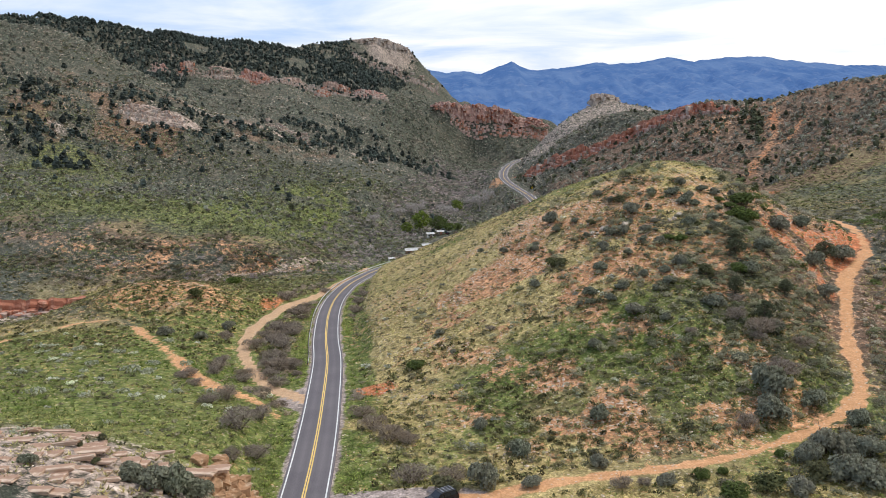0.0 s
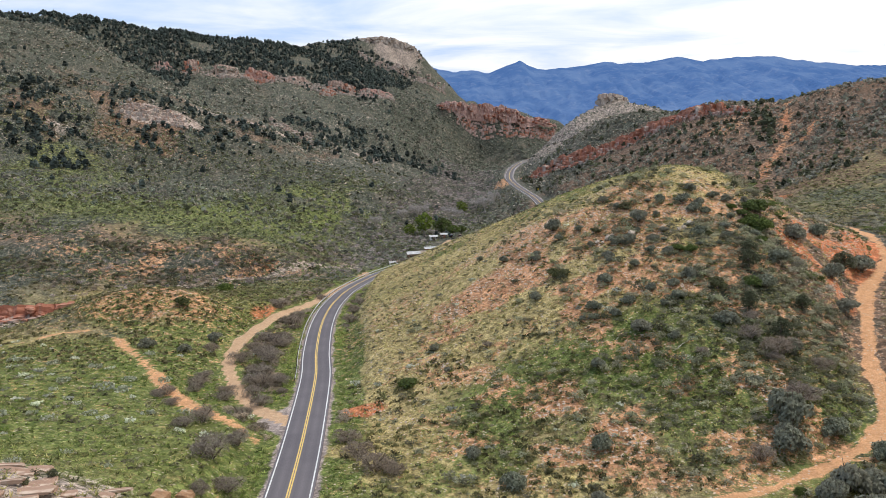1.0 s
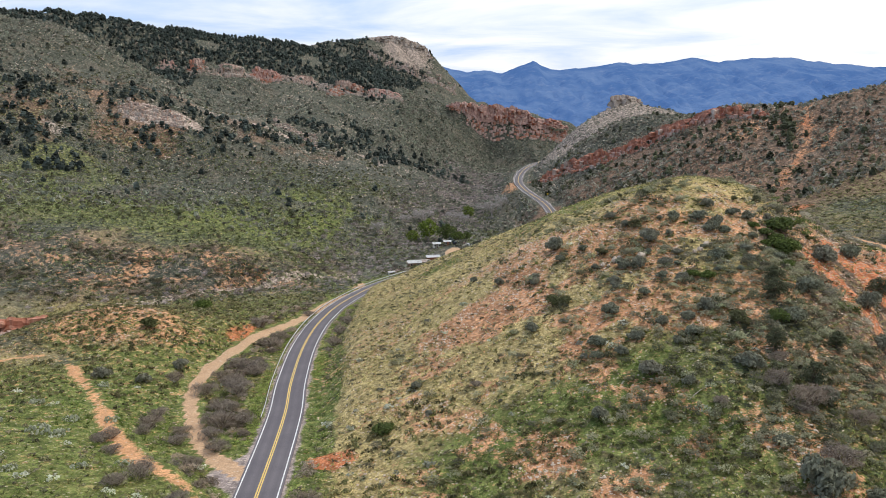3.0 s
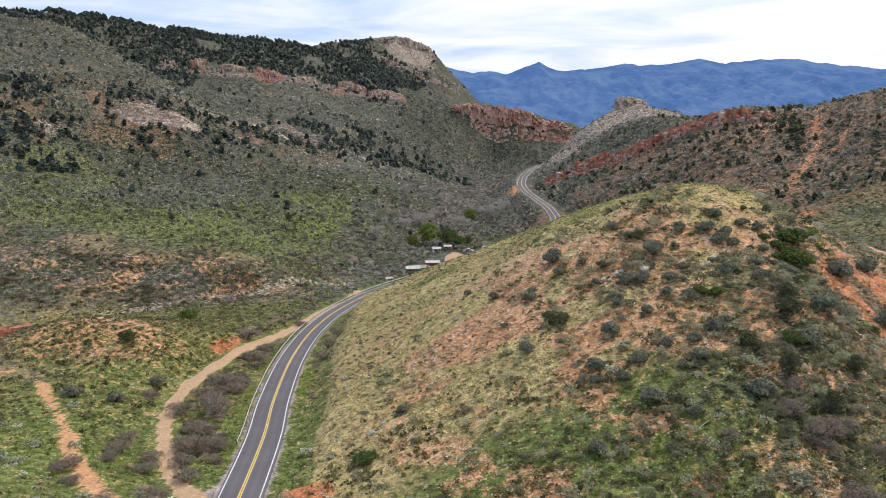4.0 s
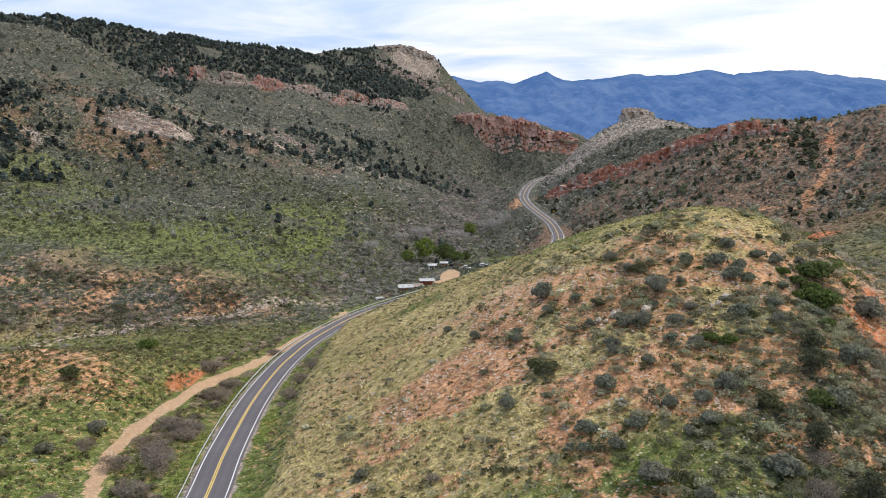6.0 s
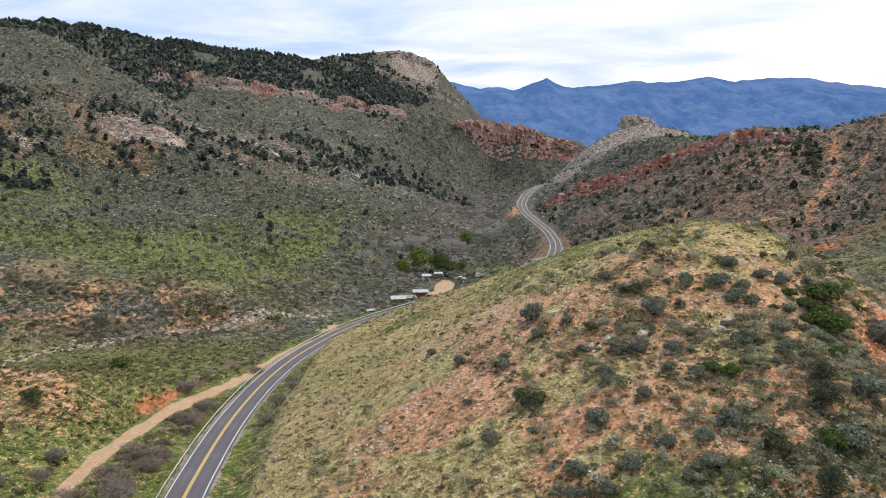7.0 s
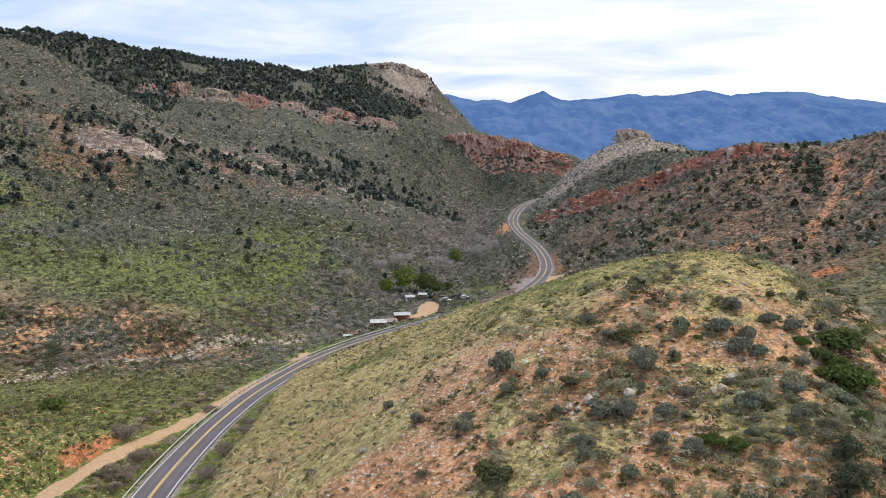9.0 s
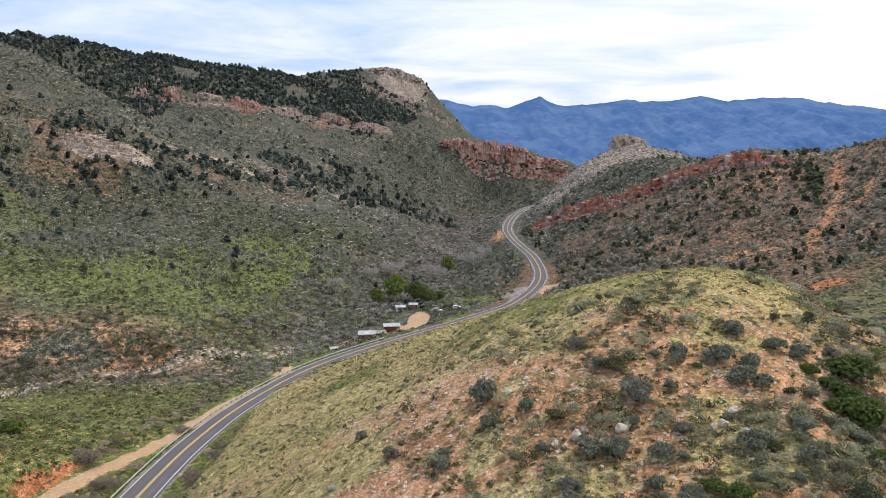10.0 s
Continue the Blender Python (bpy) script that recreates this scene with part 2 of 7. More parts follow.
def base_height(x, y):
    x, y = np.atleast_1d(np.asarray(x, float)), np.atleast_1d(np.asarray(y, float))
    out = np.empty(x.shape)
    for i in range(0, x.size, 20000):
        s = slice(i, i + 20000)
        out[s] = kernel(x[s, None] - KNOTS[None, :, 0], y[s, None] - KNOTS[None, :, 1]) @ WEIGHTS[:-1] + WEIGHTS[-1]
    return out


def to_line(x, y, line, reach):
    """Distance to a line, and the line's height there; far points keep a large distance."""
    best, z = np.full(x.shape, 1e9), np.zeros(x.shape)
    p = np.asarray(line, float)
    near = np.flatnonzero((x > p[:, 0].min() - reach) & (x < p[:, 0].max() + reach) & (y > p[:, 1].min() - reach) & (y < p[:, 1].max() + reach))
    if not len(near):
        return best, z
    px, py, bd, bz = x[near], y[near], np.full(len(near), 1e9), np.zeros(len(near))
    for a, b in zip(p[:-1], p[1:]):
        d = b - a
        t = np.clip(((px - a[0]) * d[0] + (py - a[1]) * d[1]) / max(1e-6, d[0] ** 2 + d[1] ** 2), 0, 1)
        r = np.hypot(px - a[0] - t * d[0], py - a[1] - t * d[1])
        m = r < bd
        bd[m], bz[m] = r[m], (a[2] + t * d[2])[m]
    best[near], z[near] = bd, bz
    return best, z


ROAD_C, LOOP_C, TRACK_C, PATH_C = (smooth_line(r, 4.0) for r in (ROAD, LOOP, TRACK, PATH))
CREEK_C = smooth_line(LAND["creek"], 12.0)


def land(x, y):
    """Height of the ground, with its roads cut in."""
    x, y = np.atleast_1d(np.asarray(x, float)), np.atleast_1d(np.asarray(y, float))
    z = base_height(x, y)
    far = np.clip((y - 260) / 500, 0, 1)
    z += (fbm(x / 9, y / 9, 3, 3) - 0.5) * (0.7 + 1.2 * far)
    # runnels that run down the big slopes
    warp = 24 * fbm(x / 70, y / 70, 2, 11)
    runnel = 1 - np.abs(2 * vnoise((x * 0.8 + y * 0.35 + warp) / 34, (y - x * 0.3) / 150, 21) - 1)
    z -= runnel ** 3 * 5.5 * ramp01(y, 420, 800)
    z += (fbm(x / 38, y / 38, 4, 31) - 0.5) * 9 * ramp01(y, 450, 900)
    for line, half, fall in ((PATH_C, 1.3, 3.0), (LOOP_C, 2.2, 4.0), (TRACK_C, 2.4, 4.0), (ROAD_C, 5.2, 8.0)):
        d, zl = to_line(x, y, line, 30)
        k = 1 - ramp01(d, half, half + fall + 0.012 * np.maximum(0, y - 200))
        z = z * (1 - k) + (zl - 0.12) * k
    return z


# ---- materials ----
def graph(name):
    m = bpy.data.materials.new(name)
    m.use_nodes = True
    m.node_tree.nodes.clear()
    return m, Graph(m.node_tree)


class Graph:
    """Short names for the nodes of one material."""

    def __init__(self, tree):
        self.t = tree
        self.co = self.n("ShaderNodeTexCoord").outputs["Object"]

    def n(self, kind):
        return self.t.nodes.new(kind)

    def put(self, socket, v):
        if hasattr(v, "is_linked"):
            self.t.links.new(v, socket)
        elif isinstance(v, tuple) and len(v) == 3 and socket.type == "RGBA":
            socket.default_value = (*v, 1)
        else:
            socket.default_value = v

    def noise(self, scale, detail=4.0, rough=0.55, co=None, distort=0.0):
        k = self.n("ShaderNodeTexNoise")
        k.inputs["Scale"].default_value, k.inputs["Detail"].default_value = scale, detail
        k.inputs["Roughness"].default_value, k.inputs["Distortion"].default_value = rough, distort
        self.put(k.inputs["Vector"], co or self.co)
        return k.outputs[0]

    def voronoi(self, scale, out="Distance", co=None):
        k = self.n("ShaderNodeTexVoronoi")
        k.inputs["Scale"].default_value = scale
        self.put(k.inputs["Vector"], co or self.co)
        return k.outputs[out]

    def attr(self, name):
        k = self.n("ShaderNodeAttribute")
        k.attribute_name = name
        return k.outputs["Fac"]

    def stretch(self, sx, sy, sz):
        k = self.n("ShaderNodeMapping")
        k.inputs["Scale"].default_value = (sx, sy, sz)
        self.put(k.inputs["Vector"], self.co)
        return k.outputs[0]

    def op(self, kind, a, b=0.0):
        k = self.n("ShaderNodeMath")
        k.operation = kind
        self.put(k.inputs[0], a)
        self.put(k.inputs[1], b)
        return k.outputs[0]

    def step(self, v, lo, hi):
        k = self.n("ShaderNodeMapRange")
        k.interpolation_type = "SMOOTHSTEP"
        self.put(k.inputs[0], v)
        k.inputs[1].default_value, k.inputs[2].default_value = lo, hi
        return k.outputs[0]

    def mix(self, f, a, b, blend="MIX"):
        k = self.n("ShaderNodeMix")
        k.data_type, k.blend_type = "RGBA", blend
        self.put(k.inputs[0], f)
        self.put(k.inputs[6], a)
        self.put(k.inputs[7], b)
        return k.outputs[2]

    def random(self):
        return self.n("ShaderNodeObjectInfo").outputs["Random"]

    def island(self):
        return self.n("ShaderNodeNewGeometry").outputs["Random Per Island"]

    def done(self, colour, rough=0.9, bump=None, strength=0.5, distance=0.1, spec=0.25, metal=0.0, glow=None, glow_strength=0.0, through=0.0):
        p, out = self.n("ShaderNodeBsdfPrincipled"), self.n("ShaderNodeOutputMaterial")
        self.put(p.inputs["Base Color"], colour)
        self.put(p.inputs["Roughness"], rough)
        p.inputs["Specular IOR Level"].default_value = spec
        p.inputs["Metallic"].default_value = metal
        if glow is not None:
            self.put(p.inputs["Emission Color"], glow)
            p.inputs["Emission Strength"].default_value = glow_strength
        if bump is not None:
            k = self.n("ShaderNodeBump")
            k.inputs["Strength"].default_value, k.inputs["Distance"].default_value = strength, distance
            self.put(k.inputs["Height"], bump)
            self.put(p.inputs["Normal"], k.outputs[0])
        self.t.links.new(p.outputs[0], out.inputs[0])


def ground_material():
    m, g = graph("desert_ground")
    fine, mid, wide = g.noise(3.2, 5, 0.65), g.noise(0.55, 5, 0.62), g.noise(0.045, 5, 0.6)
    pebble = g.noise(9.0, 3, 0.7)
    straw = g.mix(g.step(fine, 0.35, 0.68), (0.29, 0.22, 0.088), (0.56, 0.45, 0.215))
    straw = g.mix(g.op("MULTIPLY", g.step(mid, 0.5, 0.66), 0.6), straw, (0.19, 0.19, 0.065))
    # scrub soil, darkened as shade between the shrubs and blued as air haze
    scrub = g.mix(g.step(mid, 0.4, 0.6), (0.046, 0.052, 0.038), (0.115, 0.118, 0.09))
    umber = g.mix(g.step(mid, 0.4, 0.6), (0.12, 0.076, 0.048), (0.24, 0.15, 0.1))
    scrub = g.mix(g.step(g.op("ADD", g.attr("umber"), g.op("MULTIPLY", g.op("SUBTRACT", wide, 0.5), 1.6)), 0.3, 0.7), scrub, umber)
    scrub = g.mix(g.op("MULTIPLY", g.step(wide, 0.5, 0.66), 0.45), scrub, (0.18, 0.15, 0.115))
    scrub = g.mix(g.op("MULTIPLY", g.step(fine, 0.56, 0.68), 0.5), scrub, (0.33, 0.3, 0.25))
    base = g.mix(g.step(g.op("ADD", g.attr("dry"), g.op("MULTIPLY", g.op("SUBTRACT", wide, 0.5), 1.2)), 0.25, 0.75), scrub, straw)
    fresh = g.mix(g.step(mid, 0.35, 0.68), (0.075, 0.11, 0.026), (0.19, 0.21, 0.062))
    fresh = g.mix(g.op("MULTIPLY", g.step(fine, 0.48, 0.7), 0.8), fresh, (0.3, 0.26, 0.12))
    soil = g.mix(g.step(mid, 0.3, 0.7), (0.39, 0.175, 0.08), (0.54, 0.29, 0.145))
    soil = g.mix(g.step(pebble, 0.52, 0.7), soil, (0.62, 0.45, 0.33))
    rust = g.mix(g.step(mid, 0.3, 0.7), (0.42, 0.125, 0.05), (0.56, 0.22, 0.1))
    rust = g.mix(g.op("MULTIPLY", g.step(fine, 0.5, 0.7), 0.6), rust, (0.4, 0.3, 0.2))
    dust = g.mix(g.step(fine, 0.3, 0.75), (0.54, 0.275, 0.125), (0.74, 0.43, 0.235))
    dust = g.mix(g.op("MULTIPLY", g.step(mid, 0.45, 0.65), 0.5), dust, (0.46, 0.24, 0.12))
    stone = g.mix(g.step(mid, 0.3, 0.7), (0.27, 0.2, 0.16), (0.5, 0.41, 0.345))
    gravel = g.mix(g.step(fine, 0.3, 0.7), (0.25, 0.2, 0.175), (0.38, 0.32, 0.29))
    loose = g.op("SUBTRACT", g.mix(0.45, mid, fine), 0.5)

    def cover(under, name, over, sharp=0.16, broken=2.4):
        a = g.op("ADD", g.attr(name), g.op("MULTIPLY", loose, broken))
        return g.mix(g.step(a, 0.5 - sharp, 0.5 + sharp), under, over)
    c = cover(base, "green", fresh)
    c = cover(c, "soil", soil, 0.12, 4.2)
    c = cover(c, "rust", rust)
    c = cover(c, "stone", stone)
    c = cover(c, "gravel", gravel, 0.15, 1.2)
    c = cover(c, "dust", dust, 0.15, 1.7)
    clay = g.mix(g.step(fine, 0.3, 0.75), (0.44, 0.275, 0.155), (0.64, 0.44, 0.28))
    c = cover(c, "clay", clay, 0.15, 1.2)
    # dwarf shrubs too small to stand out, thickest where the scrub is
    blot = g.step(g.op("ADD", g.voronoi(0.42), g.op("MULTIPLY", loose, 0.9)), 0.36, 0.26)
    c = g.mix(g.op("MULTIPLY", blot, g.op("MULTIPLY", g.attr("shrub"), 0.35)), c, (0.045, 0.054, 0.028))
    # each small plant and stone its own shade, at two sizes
    for size, low, high in ((3.1, 0.62, 1.38), (1.25, 0.58, 1.42), (0.36, 0.78, 1.22)):
        shade = g.n("ShaderNodeMapRange")
        g.put(shade.inputs[0], g.voronoi(size, "Color"))
        shade.inputs[3].default_value, shade.inputs[4].default_value = low, high
        tone = g.n("ShaderNodeVectorMath")
        tone.operation = "SCALE"
        g.put(tone.inputs[0], c)
        g.put(tone.inputs[3], shade.outputs[0])
        c = g.mix(g.op("SUBTRACT", 1.0, g.op("MULTIPLY", g.op("MINIMUM", g.op("ADD", g.attr("dust"), g.attr("clay")), 1.0), 0.85)), c, tone.outputs[0])
    speck = g.op("MULTIPLY", g.step(g.voronoi(1.15), 0.25, 0.17), g.step(g.op("ADD", mid, g.op("MULTIPLY", g.attr("soil"), 0.4)), 0.42, 0.62))
    c = g.mix(g.op("MULTIPLY", speck, 0.8), c, (0.6, 0.5, 0.39))
    g.done(c, 0.95, g.mix(0.4, fine, mid), 0.9, 0.35, spec=0.1)
    return m


def plain_material(name, low, high, scale=4.0, rough=0.85, strength=0.4, distance=0.05, lo=0.35, hi=0.65, metal=0.0, spec=0.25, vary=None):
    m, g = graph(name)
    fine, wide = g.noise(scale, 5, 0.6), g.noise(scale * 0.12, 3)
    c = g.mix(g.step(fine, lo, hi), low, high)
    c = g.mix(g.op("MULTIPLY", g.step(wide, 0.4, 0.65), 0.5), c, low)
    if vary is not None:
        c = g.mix(g.op("MULTIPLY", g.island() if vary == "island" else g.random(), 0.7), c, tuple(0.55 * v for v in low))
    g.done(c, rough, fine, strength, distance, metal=metal, spec=spec)
    return m


def asphalt_material():
    m, g = graph("worn_asphalt")
    fine, wide = g.noise(9, 4, 0.7), g.noise(0.12, 4)
    c = g.mix(g.step(fine, 0.3, 0.7), (0.1, 0.089, 0.097), (0.168, 0.152, 0.16))
    c = g.mix(g.op("MULTIPLY", g.step(wide, 0.4, 0.65), 0.45), c, (0.195, 0.175, 0.178))
    # wheel paths: darker strips along the lanes
    c = g.mix(g.op("MULTIPLY", g.attr("wheel"), 0.45), c, (0.09, 0.082, 0.09))
    crack = g.step(g.voronoi(0.18, "Distance"), 0.03, 0.0)
    c = g.mix(g.op("MULTIPLY", crack, 0.5), c, (0.05, 0.05, 0.05))
    g.done(c, 0.85, fine, 0.3, 0.02)
    return m


def strata_material(name, low, mid_c, high, scale=0.5):
    """Bedded rock: thin level beds of varying tint, streaked downwards."""
    m, g = graph(name)
    beds = g.noise(1.0, 6, 0.6, g.stretch(0.05 * scale, 0.05 * scale, 0.9 * scale), 0.3)
    streak = g.noise(1.0, 4, 0.6, g.stretch(0.9 * scale, 0.9 * scale, 0.07 * scale))
    fine = g.noise(2.6 * scale + 0.5, 5, 0.65)
    c = g.mix(g.step(beds, 0.35, 0.6), low, mid_c)
    c = g.mix(g.step(streak, 0.5, 0.68), c, high)
    c = g.mix(g.op("MULTIPLY", g.step(fine, 0.55, 0.75), 0.6), c, tuple(0.5 * v for v in low))
    c = g.mix(g.op("MULTIPLY", g.island(), 0.35), c, high)
    g.done(c, 0.95, g.mix(0.5, beds, fine), 0.8, 0.5, spec=0.1)
    return m


def hazed_mountain_material():
    # far range seen through kilometres of air: haze painted as cool base colours and blue emission
    m, g = graph("far_range_painted_haze")
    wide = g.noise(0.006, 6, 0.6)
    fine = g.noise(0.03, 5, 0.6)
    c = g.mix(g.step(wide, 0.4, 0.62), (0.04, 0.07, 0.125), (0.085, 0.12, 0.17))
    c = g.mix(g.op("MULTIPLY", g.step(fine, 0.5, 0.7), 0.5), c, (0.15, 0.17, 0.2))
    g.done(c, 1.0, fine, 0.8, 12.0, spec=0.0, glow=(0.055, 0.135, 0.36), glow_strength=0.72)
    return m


GROUND = ground_material()
ASPHALT = asphalt_material()
WHITE_LINE = plain_material("white_road_paint", (0.55, 0.55, 0.53), (0.8, 0.8, 0.78), 2.0, 0.7)
YELLOW_LINE = plain_material("yellow_road_paint", (0.64, 0.44, 0.12), (0.8, 0.57, 0.18), 2.0, 0.7)
HAZED_RANGE = hazed_mountain_material()


# ---- mesh helpers ----
def mesh_from(name, verts, faces, mats=(), smooth=False):
    me = bpy.data.meshes.new(name)
    me.from_pydata([tuple(map(float, v)) for v in verts], [], [tuple(map(int, f)) for f in faces])
    for m in mats:
        me.materials.append(m)
    if smooth:
        me.polygons.foreach_set("use_smooth", [True] * len(me.polygons))
    me.update()
    return me


def arrays_mesh(name, verts, loops, sizes, mats=(), index=None, smooth=False):
    """A mesh straight from arrays of vertices and of corner indices."""
    me = bpy.data.meshes.new(name)
    verts, loops = np.asarray(verts, np.float32), np.asarray(loops, np.int32).ravel()
    me.vertices.add(len(verts))
    me.vertices.foreach_set("co", verts.ravel())
    me.loops.add(len(loops))
    me.loops.foreach_set("vertex_index", loops)
    count = len(loops) // sizes
    me.polygons.add(count)
    me.polygons.foreach_set("loop_start", np.arange(0, len(loops), sizes, dtype=np.int32))
    for m in mats:
        me.materials.append(m)
    if index is not None:
        me.polygons.foreach_set("material_index", np.asarray(index, np.int32))
    me.polygons.foreach_set("use_smooth", np.full(count, smooth))
    me.update(calc_edges=True)
    me.validate()
    return me


def part(name, data, material, parent, label=""):
    """Links a bmesh or a mesh as one object under a thing or a part."""
    if isinstance(data, bmesh.types.BMesh):
        me = bpy.data.meshes.new(name)
        data.to_mesh(me)
        data.free()
    else:
        me = data
    if material is not None and not me.materials:
        me.materials.append(material)
    ob = new(name, me)
    ob.parent = parent
    return tagged(ob, label)


# ---- the ground: one sheet, finer where the camera passes ----
def steps(lo, hi, spacing):
    out = [lo]
    while out[-1] < hi:
        out.append(out[-1] + spacing(out[-1]))
    return np.array(out)


def masks(x, y, z):
    """What covers the ground where: fresh grass, bare soil, rust-red cuts, stone, dust of the tracks, gravel."""
    n1, n2 = fbm(x / 26, y / 26, 4, 41), fbm(x / 9, y / 9, 3, 47)
    wob = (n1 - 0.5) * 16 + (n2 - 0.5) * 7

    def spot(cx, cy, rx, ry, soft=0.35, turn=0.0):
        c, s = math.cos(turn), math.sin(turn)
        u, v = (x - cx) * c + (y - cy) * s, (y - cy) * c - (x - cx) * s
        return 1 - ramp01(np.hypot(u / rx, v / ry) + wob * 0.02, 1 - soft, 1 + soft)
    road, _ = to_line(x, y, ROAD_C, 60)
    loop, _ = to_line(x, y, LOOP_C, 40)
    track, _ = to_line(x, y, TRACK_C, 40)
    path, _ = to_line(x, y, PATH_C, 40)
    creek, _ = to_line(x, y, CREEK_C, 60)
    green = 0.85 * spot(-85, 158, 62, 40) + 0.2 * spot(15, 124, 56, 34, 0.5) + 0.6 * spot(-50, 114, 46, 18, 0.5) + 0.5 * spot(30, 138, 36, 26) * ramp01(n1, 0.35, 0.6) + 0.56 * spot(-150, 432, 130, 46, 0.8, -0.25) + 0.45 * spot(-92, 500, 40, 60, 0.8)
    green += 0.75 * (1 - ramp01(np.abs(road - 6.5), 1, 4 + 3 * n1)) * ramp01(n2, 0.35, 0.6) * (y < 480) + 0.58 * spot(-85, 292, 60, 60) + 0.4 * spot(190, 360, 80, 90, 0.5) + 0.5 * spot(-50, 200, 22, 40) + 0.3 * spot(-2, 200, 16, 70, 0.5, 0.25) + 0.4 * spot(0, 268, 7, 9) + 0.8 * spot(-22.5, 200, 4, 45, 0.4, 0.12) + 0.45 * spot(52, 150, 26, 45, 0.5)
    green += 0.6 * spot(-68, 225, 24, 16) * ramp01(n2, 0.4, 0.6) + 0.5 * spot(-180, 545, 200, 90) * ramp01(n1, 0.4, 0.65) + 0.45 * spot(60, 255, 40, 22) + 0.85 * spot(16, 522, 24, 14)
    green += 0.4 * spot(15, 270, 30, 40) * ramp01(n2, 0.4, 0.6)
    wash, _ = to_line(x, y, [(214, 556, 0), (208, 540, 0), (200, 518, 0), (196, 506, 0), (184, 486, 0), (172, 470, 0), (164, 456, 0)], 20)
    fork, _ = to_line(x, y, [(212, 506, 0), (204, 496, 0), (196, 490, 0), (188, 489, 0)], 20)
    gully = 0.95 * (1 - ramp01(np.minimum(wash - 1.0 * ramp01(-y, -500, -470), fork + 0.6) + (n2 - 0.5) * 4, 1.2, 3.2)) + 0.45 * spot(199, 528, 4, 9, 0.4)
    green += 0.3 * spot(-90, 250, 70, 60, 0.5)
    soil = 0.6 * spot(44, 194, 38, 48, 0.5) * ramp01(n2, 0.33, 0.6) + 0.42 * spot(14, 165, 24, 40) * ramp01(n2, 0.48, 0.6) + 0.36 * spot(-76, 226, 20, 12) + 0.24 * spot(-84, 242, 22, 12) + 0.5 * spot(35, 130, 36, 14) * ramp01(n2, 0.48, 0.62)
    soil += 0.34 * spot(-120, 368, 70, 16, 0.5) * ramp01(n2, 0.46, 0.6) + 0.18 * spot(150, 520, 90, 70, 0.6) * ramp01(n2, 0.42, 0.6) + 0.35 * spot(120, 524, 8, 7) + 0.5 * spot(142, 468, 14, 6) + 0.3 * spot(168, 540, 9, 10) + 0.3 * spot(185, 546, 7, 9) + 0.6 * gully
    soil += 0.2 * spot(-230, 640, 80, 40) * ramp01(n2, 0.5, 0.6) + 0.5 * spot(90, 225, 12, 40) * ramp01(n2, 0.35, 0.55) + 0.9 * spot(84, 884, 24, 14, 0.3) + 0.7 * spot(42, 690, 6, 24, 0.4) + 0.4 * spot(140, 270, 40, 60) * ramp01(n2, 0.45, 0.6)
    soil += 0.1 * spot(35, 175, 70, 90, 0.5) + 0.2 * spot(-85, 235, 60, 80, 0.5) + 0.2 * spot(-110, 360, 80, 30, 0.5)
    soil += 0.24 * spot(2, 250, 34, 70, 0.5) * ramp01(n2, 0.42, 0.58)
    rust = 0.8 * spot(-11, 448, 6, 6, 0.4) + 0.8 * spot(152, 404, 8, 6, 0.4) + 0.95 * spot(107, 224, 6, 14, 0.4, -0.5) + 0.95 * spot(-13.5, 156, 4.2, 3.8, 0.3) + 0.75 * spot(-51.5, 246, 1.8, 12, 0.3, -0.1) + 0.6 * spot(-148, 292, 22, 7) + 0.8 * spot(83, 187, 2.2, 10, 0.3) + 0.85 * spot(89, 212, 4, 9, 0.3, 0.4)
    rust += (0.38 * spot(-139, 346, 12, 6, 0.6) + 0.34 * spot(-155, 352, 10, 5, 0.6) + 0.38 * spot(-114, 376, 14, 5, 0.6) + 0.45 * spot(-79, 394, 7, 7, 0.6) + 0.45 * spot(-78, 379, 5, 6, 0.6)) * ramp01(n2, 0.3, 0.5) + 0.95 * spot(80, 198, 3.6, 11, 0.3) + 0.7 * spot(95, 205, 7, 12, 0.4, -0.3)
    rust += 0.5 * gully + 0.35 * spot(120, 524, 8, 7) + 0.3 * spot(142, 468, 14, 6) + 0.3 * spot(168, 540, 9, 10)
    stone = 0.25 * (1 - ramp01(creek, 8, 30)) * (y > 420) + 0.62 * spot(-58, 94, 36, 15, 0.4) + 0.6 * (1 - ramp01(creek, 1, 3)) * ramp01(n2, 0.38, 0.5) * ((y > 300) & (y < 420)) + 1.1 * spot(-216, 656, 30, 12) * ramp01(n2, 0.25, 0.45) + 0.7 * spot(-151, 712, 16, 12) * ramp01(n2, 0.35, 0.55) + 0.7 * spot(-82, 757, 18, 10) * ramp01(n2, 0.35, 0.55) + 0.5 * spot(-270, 595, 22, 12) * ramp01(n2, 0.4, 0.55)
    stone += 0.6 * spot(-85, 1375, 45, 40, 0.4) + 0.45 * spot(-120, 730, 110, 60) * ramp01(n2, 0.5, 0.62) + 0.52 * spot(135, 775, 75, 75)
    gravel = 1.0 * (1 - ramp01(road, 3.2, 4.0 + 1.2 * n2)) + 1.0 * spot(-26, 152, 5.5, 7, 0.3) + 0.9 * spot(46, 512, 8, 12, 0.3) + spot(-7, 104, 12, 4, 0.3)
    dust = 1 - ramp01((track - 0.6 - 0.9 * n1) + (n2 - 0.5) * 2.6, -0.2, 0.7)
    dust = np.maximum(dust, 0.76 * (1 - ramp01(path - 0.9 + (n2 - 0.5) * 3.2, -0.5, 1.0)))
    clay = 1.1 * (1 - ramp01(loop - 1.25 + (n2 - 0.5) * 1.4, -0.3, 0.8))
